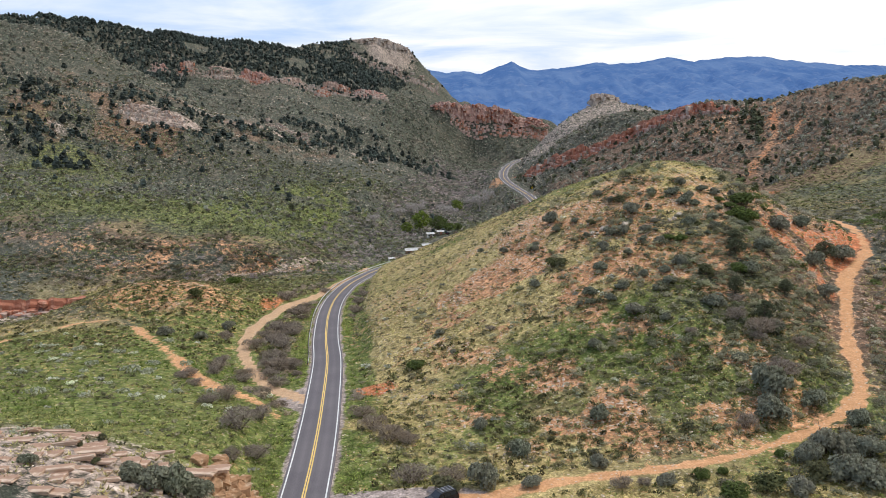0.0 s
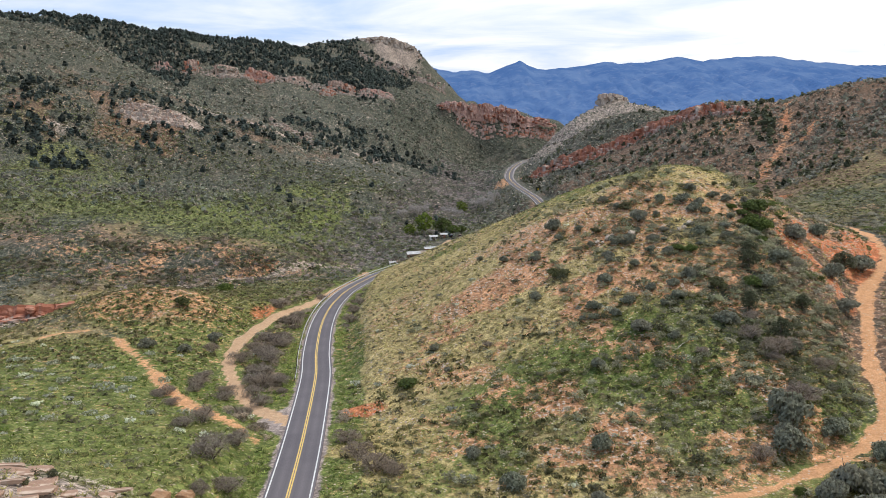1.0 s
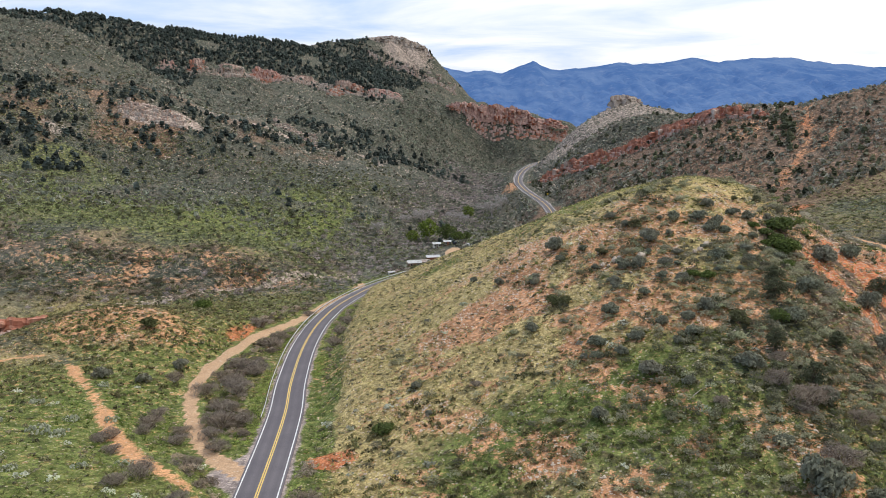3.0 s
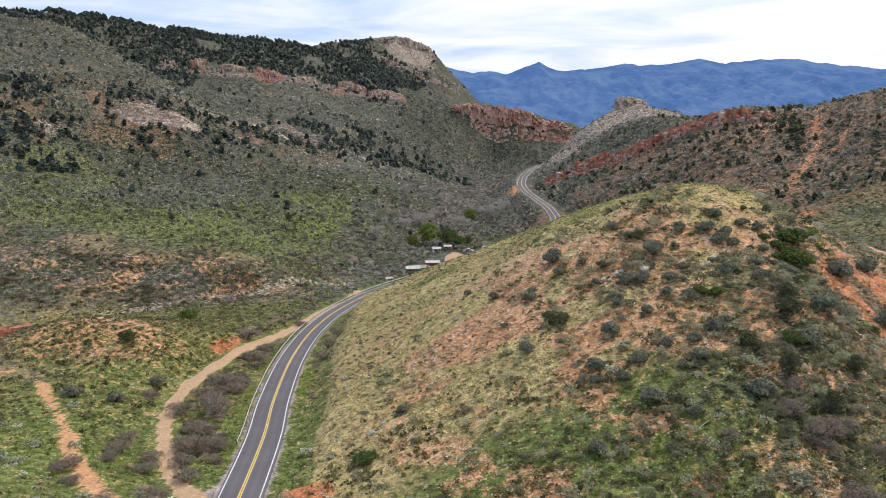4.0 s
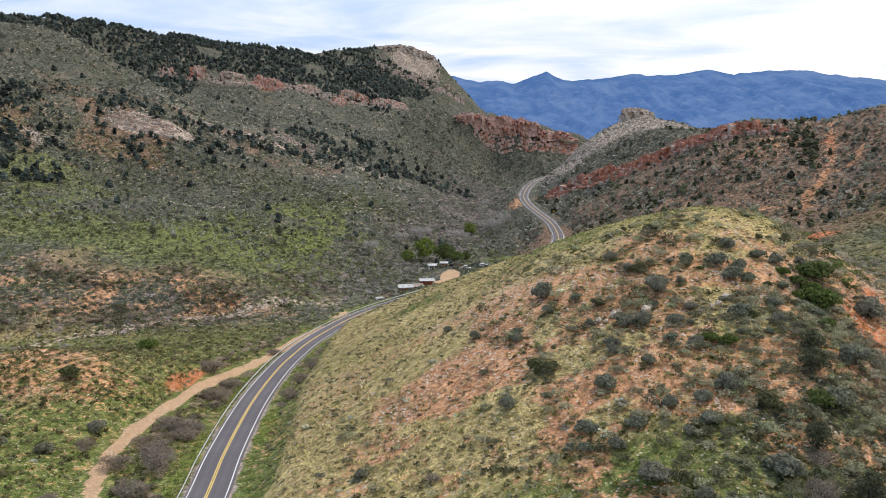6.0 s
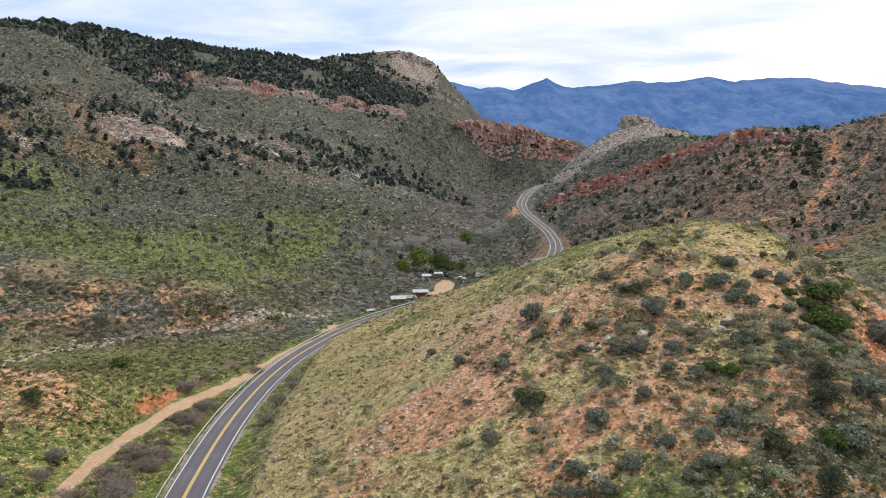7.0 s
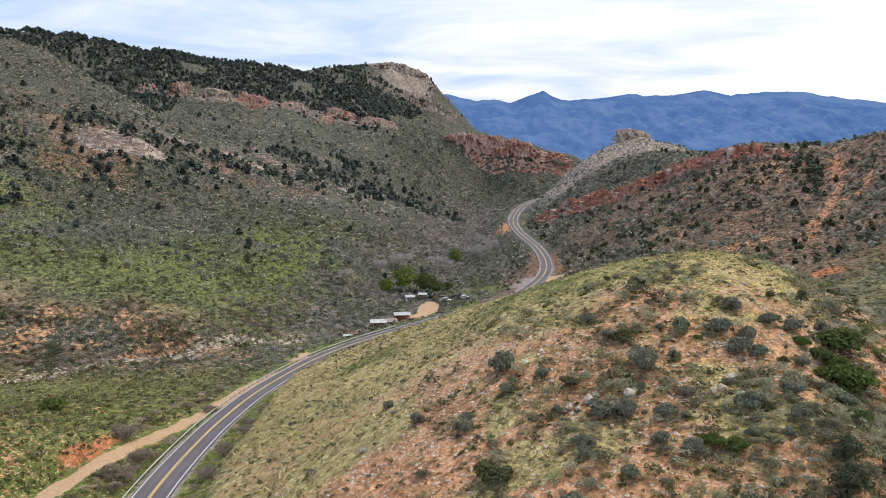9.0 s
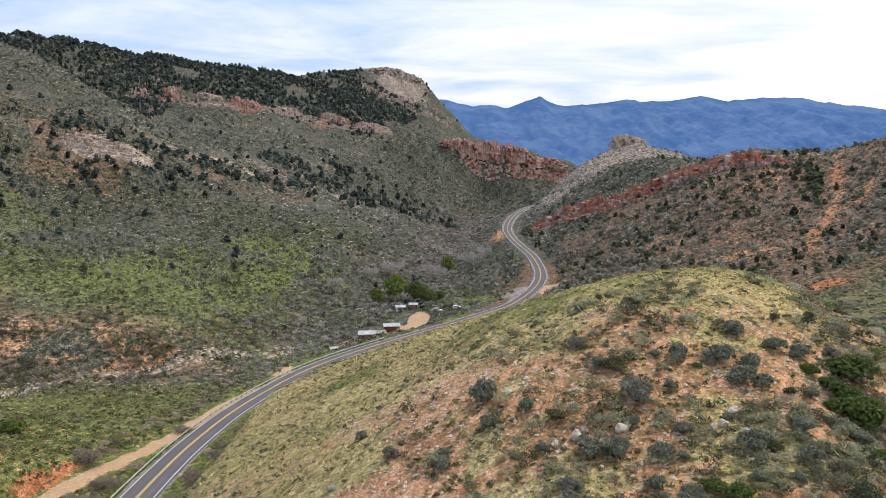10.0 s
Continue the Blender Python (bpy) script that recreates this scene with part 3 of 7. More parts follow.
    for k in ((-36, 366, 2.5, 14, 0.8), (64, 514, 7, 12, 0.9), (1, 474, 5, 15, 1.1), (-4, 458, 5.5, 8, 1.0), (-22, 432, 8, 6, 1.0)):
        clay = np.maximum(clay, k[4] * spot(*k[:4], 0.3) * (0.75 + 0.5 * n2))
    dry = np.clip(1.1 * spot(20, 210, 75, 130, 0.3) + 0.55 * spot(-80, 200, 90, 110, 0.4) + 0.28 * spot(-170, 430, 160, 60, 0.5) + 0.3 * spot(200, 330, 110, 120) + 0.3 * spot(-100, 322, 60, 36, 0.5) + 0.15 * spot(-160, 312, 40, 30, 0.6), 0, 1)
    dry = np.clip(dry - 0.9 * spot(88, 170, 26, 70, 0.4) - 0.45 * spot(34, 138, 44, 34, 0.5) - 0.3 * spot(62, 165, 22, 40, 0.5), 0, 1)
    band, _ = to_line(x, y, [(62, 712, 0), (95, 670, 0), (131, 630, 0), (161, 590, 0), (191, 565, 0)], 40)
    rust += 0.5 * (1 - ramp01(band + (n2 - 0.5) * 20, 3, 14)) * ramp01(n2, 0.35, 0.55)
    umber = np.clip(1.1 * spot(170, 520, 130, 130, 0.4) * (y < 660) + 0.4 * spot(-150, 385, 110, 26, 0.4) + 0.5 * spot(-190, 690, 160, 60, 0.5) * ramp01(n1, 0.4, 0.6) + 0.7 * spot(-255, 615, 90, 45, 0.6) * ramp01(n1, 0.35, 0.55) + 0.6 * spot(88, 170, 26, 70, 0.4), 0, 1)
    shrub = np.clip(ramp01(y, 240, 420) + 0.5 * spot(80, 150, 40, 70) + 0.12, 0, 1) * (1 - np.clip(dust + clay + gravel, 0, 1))
    return dict(green=green, soil=soil, rust=rust, stone=stone, gravel=gravel, dust=dust, clay=clay, dry=dry, shrub=shrub, umber=umber)


def build_ground():
    gx = steps(0, 1150, lambda v: 1.4 if v < 95 else max(1.4, 1.4 + 0.03 * (v - 95)))
    gx = np.concatenate([-gx[:0:-1], gx])
    gy = steps(-160, 2500, lambda v: 8 if v < 62 else max(1.45, 0.0076 * v))
    X, Y = np.meshgrid(gx, gy)
    x, y = X.ravel(), Y.ravel()
    z = land(x, y)
    nx, ny = len(gx), len(gy)
    i = (np.arange(ny - 1)[:, None] * nx + np.arange(nx - 1)[None, :]).ravel()
    me = arrays_mesh("ground", np.stack([x, y, z], 1), np.stack([i, i + 1, i + nx + 1, i + nx], 1), 4, (GROUND,), smooth=True)
    for name, v in masks(x, y, z).items():
        me.attributes.new(name, "FLOAT", "POINT").data.foreach_set("value", np.clip(v, 0, 1.2).astype(np.float32))
    return tagged(new("ground", me), "rolling desert ground of grass, scrub and bare orange soil", "ground", kind="structure")


build_ground()


def ribbon(line, offsets, lift, step=2.0):
    """Rows of vertices along a line, at sideways offsets to its right."""
    p = smooth_line(line, step)
    d = np.gradient(p[:, :2], axis=0)
    d /= np.linalg.norm(d, axis=1)[:, None]
    side = np.stack([d[:, 1], -d[:, 0]], 1)
    rows = [np.column_stack([p[:, :2] + side * o, p[:, 2] + lift + h]) for o, h in offsets]
    return np.stack(rows, 1)


def strip_mesh(name, rows, mat):
    n, k = rows.shape[:2]
    i = (np.arange(n - 1)[:, None] * k + np.arange(k - 1)[None, :]).ravel()
    return arrays_mesh(name, rows.reshape(-1, 3), np.stack([i, i + k, i + k + 1, i + 1], 1), 4, (mat,))


def build_road():
    cross = [(-3.5, -0.35), (-3.36, 0.0), (-2.3, 0.03), (-1.55, 0.045), (-0.8, 0.06), (0, 0.075), (0.8, 0.06), (1.55, 0.045), (2.3, 0.03), (3.36, 0.0), (3.5, -0.35)]
    rows = ribbon(ROAD, cross, 0.06)
    me = strip_mesh("road", rows, ASPHALT)
    wheel = np.tile([0, 0, 1, 0.1, 1, 0, 1, 0.1, 1, 0, 0], len(rows)).astype(np.float32)
    me.attributes.new("wheel", "FLOAT", "POINT").data.foreach_set("value", wheel)
    road = tagged(new("road", me), "two-lane grey asphalt road winding down the valley", "road", kind="structure")
    for name, o, w, mat, h in (("edge_line", -2.98, 0.1, WHITE_LINE, 0.016), ("edge_line", 2.98, 0.1, WHITE_LINE, 0.016),
                               ("centre_line", -0.16, 0.1, YELLOW_LINE, 0.066), ("centre_line", 0.16, 0.1, YELLOW_LINE, 0.066)):
        part(name, strip_mesh(name, ribbon(ROAD, [(o - w, h), (o + w, h)], 0.07), mat), None, road)
    return road


build_road()


# ---- the far range ----
def build_range(name, crest, y, depth, base, label, seed):
    """A long mountain wall: the crest's outline, with spurs and gullies that run down towards the viewer."""
    cx, cz = np.array(crest, float).T
    gx, gv = np.linspace(cx[0], cx[-1], 420), np.linspace(0, 1, 64)
    X, V = np.meshgrid(gx, gv)
    top = np.interp(X, cx, cz) + (fbm(X / 60, X * 0, 4, seed) - 0.5) * 16
    ridge = np.abs(2 * fbm((X + 160 * (fbm(X / 500, V * 3, 2, seed + 3) - 0.5)) / 300, V * 1.2, 4, seed + 5) - 1)
    small = np.abs(2 * fbm((X + 60 * V) / 85, V * 3.5, 3, seed + 9) - 1)
    fine = np.abs(2 * fbm((X + 40 * V) / 34, V * 7, 3, seed + 13) - 1)
    ridge = 0.5 * ridge + 0.32 * small + 0.24 * fine
    fall = V ** 0.95 * (1 - 0.75 * ridge * (1 - V))
    Z = base + (top - base) * np.clip(fall, 0, 1)
    Yy = y - depth * (1 - V) + (ridge - 0.4) * 300 * (1 - V) * V * 3
    n, k = X.shape
    i = (np.arange(n - 1)[:, None] * k + np.arange(k - 1)[None, :]).ravel()
    me = arrays_mesh(name, np.stack([X.ravel(), Yy.ravel(), Z.ravel()], 1), np.stack([i, i + 1, i + k + 1, i + k], 1), 4, (HAZED_RANGE,), smooth=True)
    return tagged(new(name, me), label, "mountains", kind="structure")


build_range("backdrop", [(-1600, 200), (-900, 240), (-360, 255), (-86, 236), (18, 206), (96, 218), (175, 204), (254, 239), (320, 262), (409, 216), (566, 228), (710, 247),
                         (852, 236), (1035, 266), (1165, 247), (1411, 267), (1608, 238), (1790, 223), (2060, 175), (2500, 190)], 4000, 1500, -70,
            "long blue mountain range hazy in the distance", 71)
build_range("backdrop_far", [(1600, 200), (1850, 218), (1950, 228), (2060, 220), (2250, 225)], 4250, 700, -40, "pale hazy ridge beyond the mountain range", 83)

# ---- plants that stand apart: x, y, breadth ----
SAGE_A = [(-46.9, 89.5, 2.2), (-34.4, 91.8, 4.2), (-36.4, 92.3, 3.6), (-31.9, 93, 4.6), (-30.3, 95.2, 4.4), (45.3, 102.5, 4.1), (55.4, 105.4, 5.1),
          (28.9, 106.5, 3.2), (10.9, 107.1, 2.8), (53.4, 107.4, 5.2), (4.9, 108.1, 4.7), (21, 112.8, 3), (50.5, 113.1, 4.4), (59.9, 114.5, 4.6),
          (54.1, 115.9, 5.5), (57.4, 116.1, 5.5), (10.5, 119.2, 4), (62.5, 123.3, 3.9), (50.3, 125.2, 5.7), (23.8, 127.8, 3.7), (5.1, 129.9, 2.8),
          (58.4, 129.9, 5), (52.2, 130.5, 6.9), (49.9, 139.6, 2.7), (26.8, 149.7, 2.9), (60.1, 150.2, 3.9), (40.5, 153.1, 2.3), (50.5, 156.2, 4.7),
          (35.7, 157.1, 4.6), (1.2, 163.6, 1.5), (41.6, 163.9, 2), (32.5, 164.2, 2.4)]
SAGE_B = [(28.8, 164.9, 2.1), (44.3, 165.4, 3.3), (35.4, 167.7, 3), (29.3, 169, 3.3), (62.3, 170.1, 4.9), (44.7, 170.2, 2.9), (40.3, 170.3, 2.6),
          (48.4, 172.1, 3.5), (-1.6, 175.2, 2.3), (80.5, 176.6, 5.3), (32.9, 177.2, 3.5), (19.3, 179.9, 3.1), (39.4, 180.4, 2.7), (68.5, 181, 5.2),
          (46.5, 183.3, 2.4), (57.7, 184.7, 1.9), (53.6, 184.9, 1.7), (43.6, 185.5, 2.2), (35.4, 185.9, 2.2), (35.4, 188.3, 2.8), (60.5, 188.5, 2.6),
          (47.4, 189.7, 1.5), (83.6, 190, 5), (55.3, 190.6, 3.7), (45.3, 190.8, 3), (41, 192.7, 3.3), (38.4, 193.9, 3.7), (-66.3, 193.9, 3.9),
          (48.6, 194.9, 2.3), (61.8, 195, 2.8), (-58.3, 195.5, 3.4), (33, 196.6, 1.8)]
SAGE_C = [(54.2, 196.9, 1.5), (69.4, 197.1, 2.9), (43.5, 197.7, 1.6), (67.5, 198.2, 2.9), (21.3, 199.7, 2.6), (44.8, 201.7, 4.1), (21.4, 201.8, 2.3),
          (48.9, 203.5, 1.7), (96.5, 203.8, 7.5), (66.1, 203.9, 2.3), (57.5, 204.1, 3.7), (60.4, 204.3, 2.7), (27, 204.5, 2.4), (31.6, 205.5, 2.2),
          (81.9, 206, 5.4), (14.4, 207, 2.3), (59.8, 207.2, 3), (-55.2, 208, 3.6), (55.9, 208.3, 3.8), (51.1, 208.9, 3), (48.3, 209.5, 1.7),
          (41.2, 209.8, 2.3), (26.3, 211, 4.5), (67.7, 212.4, 2.8), (64.5, 212.7, 3.2), (90.7, 213.7, 4.7), (59.8, 214.4, 2.9), (72.9, 215.2, 2.9),
          (39.1, 216.8, 2.8), (9.2, 218.3, 2)]
OLIVE = [(-41.1, 93.4, 1.5), (-45.3, 98.7, 1.2), (41.5, 103.9, 4.9), (-0.4, 106, 4.7), (49.8, 107.9, 4.3), (52.4, 168.1, 4.3), (25.6, 186.1, 3.4),
         (23.8, 187.1, 3.8), (56.9, 189.8, 2), (35, 201.4, 3.1), (63.5, 203.5, 2), (42.8, 208.4, 3.4), (67.4, 221.4, 1.7), (48.1, 224.6, 2.9),
         (-67.8, 224.7, 4.7), (45.7, 241.2, 1.7)]
EVERGREEN = [(36.6, 102.5, 4.8), (34.1, 108.5, 2.5), (37.4, 109.5, 2), (47, 114.2, 2.1), (-6.3, 162.7, 4.1), (59.6, 169.5, 4.4), (51.1, 182.3, 3.6),
             (49.1, 183.9, 3.4), (69.1, 193.1, 3.6), (71.4, 201.1, 4.3), (72.3, 202.7, 7.5), (69, 203.5, 3.1), (71.5, 206.2, 3.9), (53, 206.7, 1.5),
             (69.9, 207.4, 3.6), (68, 209.2, 2.9), (73.9, 211.5, 7.5), (-66.9, 262.6, 6.2)]
JUNIPERS = [(-44.3, 103.1, 1.9), (59.2, 153.3, 5.6), (56.1, 161.2, 5), (67.9, 166.4, 4.4), (60.9, 176, 6), (62.4, 180.9, 5), (89.5, 197.6, 7.5),
            (72.8, 223.1, 3.5), (-130.9, 433.1, 5.4), (-92.2, 510.7, 5.6)]
BARE_A = [(22.8, 106, 3.2), (26, 106.6, 2.4), (0.4, 110.4, 4.8), (-5.1, 111.1, 5.7), (-30.5, 113, 3.4), (-28.6, 118.3, 5.2), (45.2, 123, 4.6),
          (-32.7, 125.4, 6.4), (-6.5, 126.2, 4.2), (-9.3, 127.4, 5.5), (-12.4, 132.9, 5.7), (-31.4, 135.4, 4.9), (56.2, 136.1, 6.1), (-40.9, 139.2, 4.1),
          (-14.9, 139.8, 5), (-39.4, 144.8, 5.3), (55.4, 146.9, 3.8), (63.7, 147.4, 4.4), (44, 148.2, 2.7), (57, 148.8, 6.6), (53.5, 152.6, 4.7),
          (-34.8, 153, 4.4), (-47.8, 154.3, 3.4), (-51.7, 158.5, 3.5), (55.6, 158.6, 4.1), (-50.9, 160.5, 4.5), (-34, 162.3, 4.6), (-41.3, 165, 4.3),
          (-47.3, 166.2, 3.7), (9, 168.6, 2.5), (-36.6, 168.9, 4.6), (-42.5, 170.5, 3.8)]
BARE_B = [(-48.2, 171.7, 4.9), (-36.2, 174.1, 6.2), (-38.3, 175.6, 5.8), (-48.5, 176.2, 4), (-33.3, 176.5, 4.8), (-38.5, 183.4, 6.1), (-45.4, 194, 5.5),
          (-39.2, 196, 6.9), (-53.9, 201, 4.3), (-42.2, 202.5, 5.7), (-45.5, 205.6, 4.2), (-39.3, 210.6, 4.7), (-39.8, 214.7, 6), (-44.5, 216.2, 6.1),
          (-42, 236.4, 6.7), (-26, 237.6, 5.3), (-42.7, 248.4, 5.1), (-26.4, 250.2, 5.6), (-49.7, 258.6, 7.5), (-25.9, 263.4, 4.5), (-42.1, 289.5, 5)]
CACTI = [(-55, 103, 3), (-51.7, 108.1, 2.5), (-42.3, 113.2, 2.1), (-49.2, 116.7, 2.3), (-67.9, 133.5, 4.2), (-60.2, 134.9, 3.1), (-63.9, 137, 2.5),
         (-55.8, 139.4, 3.1), (50.7, 144.8, 2.9), (-48.5, 144.8, 3.2), (41.1, 147.4, 2.9), (-43.8, 149.4, 3.3), (-79.2, 150.3, 4), (43.4, 152, 2),
         (14.5, 156.6, 1.5), (-58.1, 158, 4.2), (-61.7, 159, 4.7), (-70.3, 161.2, 3.6), (21.1, 166.9, 1.6), (-60.3, 167.5, 3.7), (-53.8, 168.9, 3.7),
         (-69.9, 174.6, 3.4), (-78.5, 175.3, 3.4), (-88.7, 180.2, 4.7), (-63.6, 188.5, 3.3)]


# ---- plant materials ----
def leaf_material(name, dark, light, odd, odd_share=0.3):
    """Leaves: each leaf its own shade, each plant its own tint."""
    m, g = graph(name)
    c = g.mix(g.island(), dark, light)
    c = g.mix(g.op("MULTIPLY", g.attr("tint"), 1.0), c, odd)
    c = g.mix(g.op("MULTIPLY", g.random(), odd_share), c, odd)
    own = g.n("ShaderNodeVectorMath")
    own.operation = "SCALE"
    g.put(own.inputs[0], c)
    g.put(own.inputs[3], g.op("ADD", 1.0, g.attr("shade")))
    c = own.outputs[0]
    g.done(c, 0.8, spec=0.15)
    # thin leaves let some of the light through
    thin, both = g.n("ShaderNodeBsdfTranslucent"), g.n("ShaderNodeMixShader")
    g.put(thin.inputs[0], c)
    both.inputs[0].default_value = 0.42
    out = next(k for k in g.t.nodes if k.type == "OUTPUT_MATERIAL")
    whole = out.inputs[0].links[0].from_socket
    g.t.links.new(whole, both.inputs[1])
    g.t.links.new(thin.outputs[0], both.inputs[2])
    g.t.links.new(both.outputs[0], out.inputs[0])
    return m


SAGE_LEAF = leaf_material("grey_green_leaves", (0.1, 0.112, 0.07), (0.37, 0.39, 0.28), (0.3, 0.27, 0.21), 0.6)
HILL_LEAF = leaf_material("hill_bush_leaves", (0.1, 0.122, 0.06), (0.34, 0.37, 0.215), (0.28, 0.25, 0.18))
OLIVE_LEAF = leaf_material("olive_leaves", (0.06, 0.075, 0.028), (0.19, 0.2, 0.085), (0.17, 0.15, 0.1), 0.5)
GREEN_LEAF = leaf_material("bright_green_leaves", (0.055, 0.088, 0.02), (0.19, 0.245, 0.06), (0.11, 0.13, 0.055), 0.5)
# bluer than the hill junipers: air haze is painted into these colours
JUNIPER_LEAF = leaf_material("juniper_scale_leaves", (0.03, 0.047, 0.043), (0.115, 0.145, 0.125), (0.085, 0.097, 0.082), 0.4)
BARE_TWIG = leaf_material("bare_grey_twigs", (0.19, 0.157, 0.128), (0.44, 0.38, 0.315), (0.35, 0.275, 0.2), 0.6)
CACTUS_PAD = leaf_material("prickly_pear_pads", (0.34, 0.37, 0.23), (0.64, 0.65, 0.5), (0.5, 0.5, 0.42), 0.4)
GRASS = leaf_material("tussock_grass", (0.25, 0.2, 0.075), (0.66, 0.56, 0.275), (0.13, 0.18, 0.04))
THICKET_TWIG = leaf_material("pale_thicket_twigs", (0.18, 0.15, 0.15), (0.47, 0.415, 0.4), (0.36, 0.3, 0.28), 0.3)
SCRUB_LEAF = leaf_material("scrub_leaves", (0.075, 0.08, 0.038), (0.27, 0.27, 0.15), (0.29, 0.25, 0.17))
# haze of the distant slopes is tinted in, more blue than near scrub
FAR_LEAF = leaf_material("slope_scrub_leaves", (0.085, 0.1, 0.075), (0.29, 0.315, 0.235), (0.32, 0.28, 0.23))
HILL_JUNIPER = leaf_material("hill_juniper_leaves", (0.042, 0.052, 0.026), (0.18, 0.195, 0.115), (0.14, 0.135, 0.08), 0.4)
BENCH_LEAF = leaf_material("bench_scrub_leaves", (0.11, 0.135, 0.045), (0.31, 0.35, 0.15), (0.24, 0.24, 0.16))
DOT_LEAF = leaf_material("dwarf_shrub_leaves", (0.05, 0.068, 0.02), (0.19, 0.215, 0.08), (0.22, 0.18, 0.1))
FORB_LEAF = leaf_material("fresh_forb_leaves", (0.06, 0.1, 0.015), (0.18, 0.235, 0.05), (0.14, 0.15, 0.05))
VERGE_LEAF = leaf_material("lush_verge_grass", (0.1, 0.17, 0.02), (0.3, 0.4, 0.08), (0.3, 0.3, 0.12))
BARK = plain_material("grey_brown_bark", (0.1, 0.075, 0.055), (0.2, 0.16, 0.13), 6.0)
PALE_BARK = plain_material("pale_bark", (0.33, 0.29, 0.25), (0.52, 0.48, 0.43), 3.0)
COTTON_LEAF = leaf_material("fresh_spring_leaves", (0.09, 0.13, 0.02), (0.23, 0.29, 0.06), (0.2, 0.24, 0.06), 0.3)


# ---- plant shapes ----
def unit(v):
    return v / np.maximum(1e-9, np.linalg.norm(v, axis=-1, keepdims=True))


def leaves(rng, lobes, count, size, spread=0.65, long=1.6):
    """Small pointed leaves over a heap of lobes (x, y, z, radius, squash): corners of four-sided faces."""
    lobes = np.array(lobes, float)
    share = lobes[:, 3] ** 2
    pick = rng.choice(len(lobes), count, p=share / share.sum())
    d = unit(rng.normal(size=(count, 3)))
    d[:, 2] = np.where(d[:, 2] < -0.35, -d[:, 2], d[:, 2])
    deep = 1 - 0.45 * rng.random(count) ** 2.2
    c = lobes[pick, :3] + d * (lobes[pick, 3] * deep)[:, None] * np.stack([np.ones(count), np.ones(count), lobes[pick, 4]], 1)
    c[:, 2] = np.maximum(c[:, 2], 0.02)
    # leaves turn outwards and up to the light
    n = unit(d + rng.normal(size=(count, 3)) * spread + np.array([0, 0, 0.55]))
    u = unit(np.cross(n, rng.normal(size=(count, 3))))
    v = np.cross(n, u)
    s = size * rng.uniform(0.6, 1.3, count)[:, None]
    return np.stack([c - u * s * long * 0.5, c - v * s * 0.5, c + u * s * long * 0.5, c + v * s * 0.5], 1)


def quads(corners):
    corners = np.asarray(corners).reshape(-1, 4, 3)
    return corners.reshape(-1, 3), np.arange(len(corners) * 4).reshape(-1, 4)


def stick(bm, a, b, ra, rb, sides=5):
    """A tapered stick from a to b."""
    a, b = Vector(a), Vector(b)
    way = (b - a).normalized()
    u = way.orthogonal().normalized()
    w = way.cross(u)
    rings = []
    for p, r in ((a, ra), (b, rb)):
        rings.append([bm.verts.new(p + (u * math.cos(k * math.tau / sides) + w * math.sin(k * math.tau / sides)) * r) for k in range(sides)])
    for k in range(sides):
        bm.faces.new((rings[0][k], rings[0][(k + 1) % sides], rings[1][(k + 1) % sides], rings[1][k]))
    bm.faces.new(rings[1])


def heap(rng, r, h, k):
    """Lobes of a bush: broad low mounds round a middle one."""
    out = [(0, 0, 0.42 * h, 0.55 * r, 0.9 * h / r)]
    for i in range(k):
        a, q = math.tau * (i + rng.random() * 0.8) / k, r * rng.uniform(0.38, 0.66)
        out.append((q * math.cos(a), q * math.sin(a), h * rng.uniform(0.22, 0.6), r * rng.uniform(0.26, 0.46), rng.uniform(0.65, 1.0)))
    return out


def make_bush(name, seed, mat, label, leaf=0.2, count=520, tall=0.62, k=8, category="bush"):
    """A bush one metre in breadth's half: stems and a mound of leaves."""
    rng = np.random.default_rng(seed)
    thing = tagged(new(name), label, category)
    bm = bmesh.new()
    for i in range(7):
        a, q = math.tau * i / 7 + rng.random(), rng.uniform(0.25, 0.6)
        mid = (q * 0.45 * math.cos(a), q * 0.45 * math.sin(a), tall * 0.45)
        stick(bm, (0.04 * math.cos(a), 0.04 * math.sin(a), -0.15), mid, 0.035, 0.022, 4)
        stick(bm, mid, (q * math.cos(a), q * math.sin(a), tall * rng.uniform(0.75, 1.1)), 0.022, 0.008, 4)
    part("stem_base", bm, BARK, thing)
    v, f = quads(leaves(rng, heap(rng, 1.0, tall, k), count, leaf))
    part("foliage", arrays_mesh("foliage", v, f, 4, (mat,)), None, thing)
    return thing


def make_bare(name, seed, label):
    """A leafless thorny bush: forking stems and a haze of thin twigs."""
    rng = np.random.default_rng(seed)
    thing = tagged(new(name), label, "bush")
    bm = bmesh.new()
    tips = []
    for i in range(13):
        a, q = math.tau * i / 13 + rng.random() * 0.6, rng.uniform(0.12, 0.5)
        mid = np.array([q * math.cos(a), q * math.sin(a), rng.uniform(0.25, 0.42)])
        stick(bm, (0.05 * math.cos(a), 0.05 * math.sin(a), -0.15), mid, 0.035, 0.02, 4)
        for j in range(3):
            b = a + rng.normal() * 0.7
            tip = mid + np.array([0.4 * math.cos(b), 0.4 * math.sin(b), rng.uniform(0.15, 0.5)]) * rng.uniform(0.7, 1.1)
            stick(bm, mid, tip, 0.018, 0.007, 3)
            tips += [(mid, tip)]
    part("stem_base", bm, BARK, thing)
    v, f = quads(leaves(rng, heap(rng, 0.95, 0.8, 9), 1500, 0.024, 1.5, 8.0))
    part("twig_mass", arrays_mesh("twig_mass", v, f, 4, (BARE_TWIG,)), None, thing)
    return thing


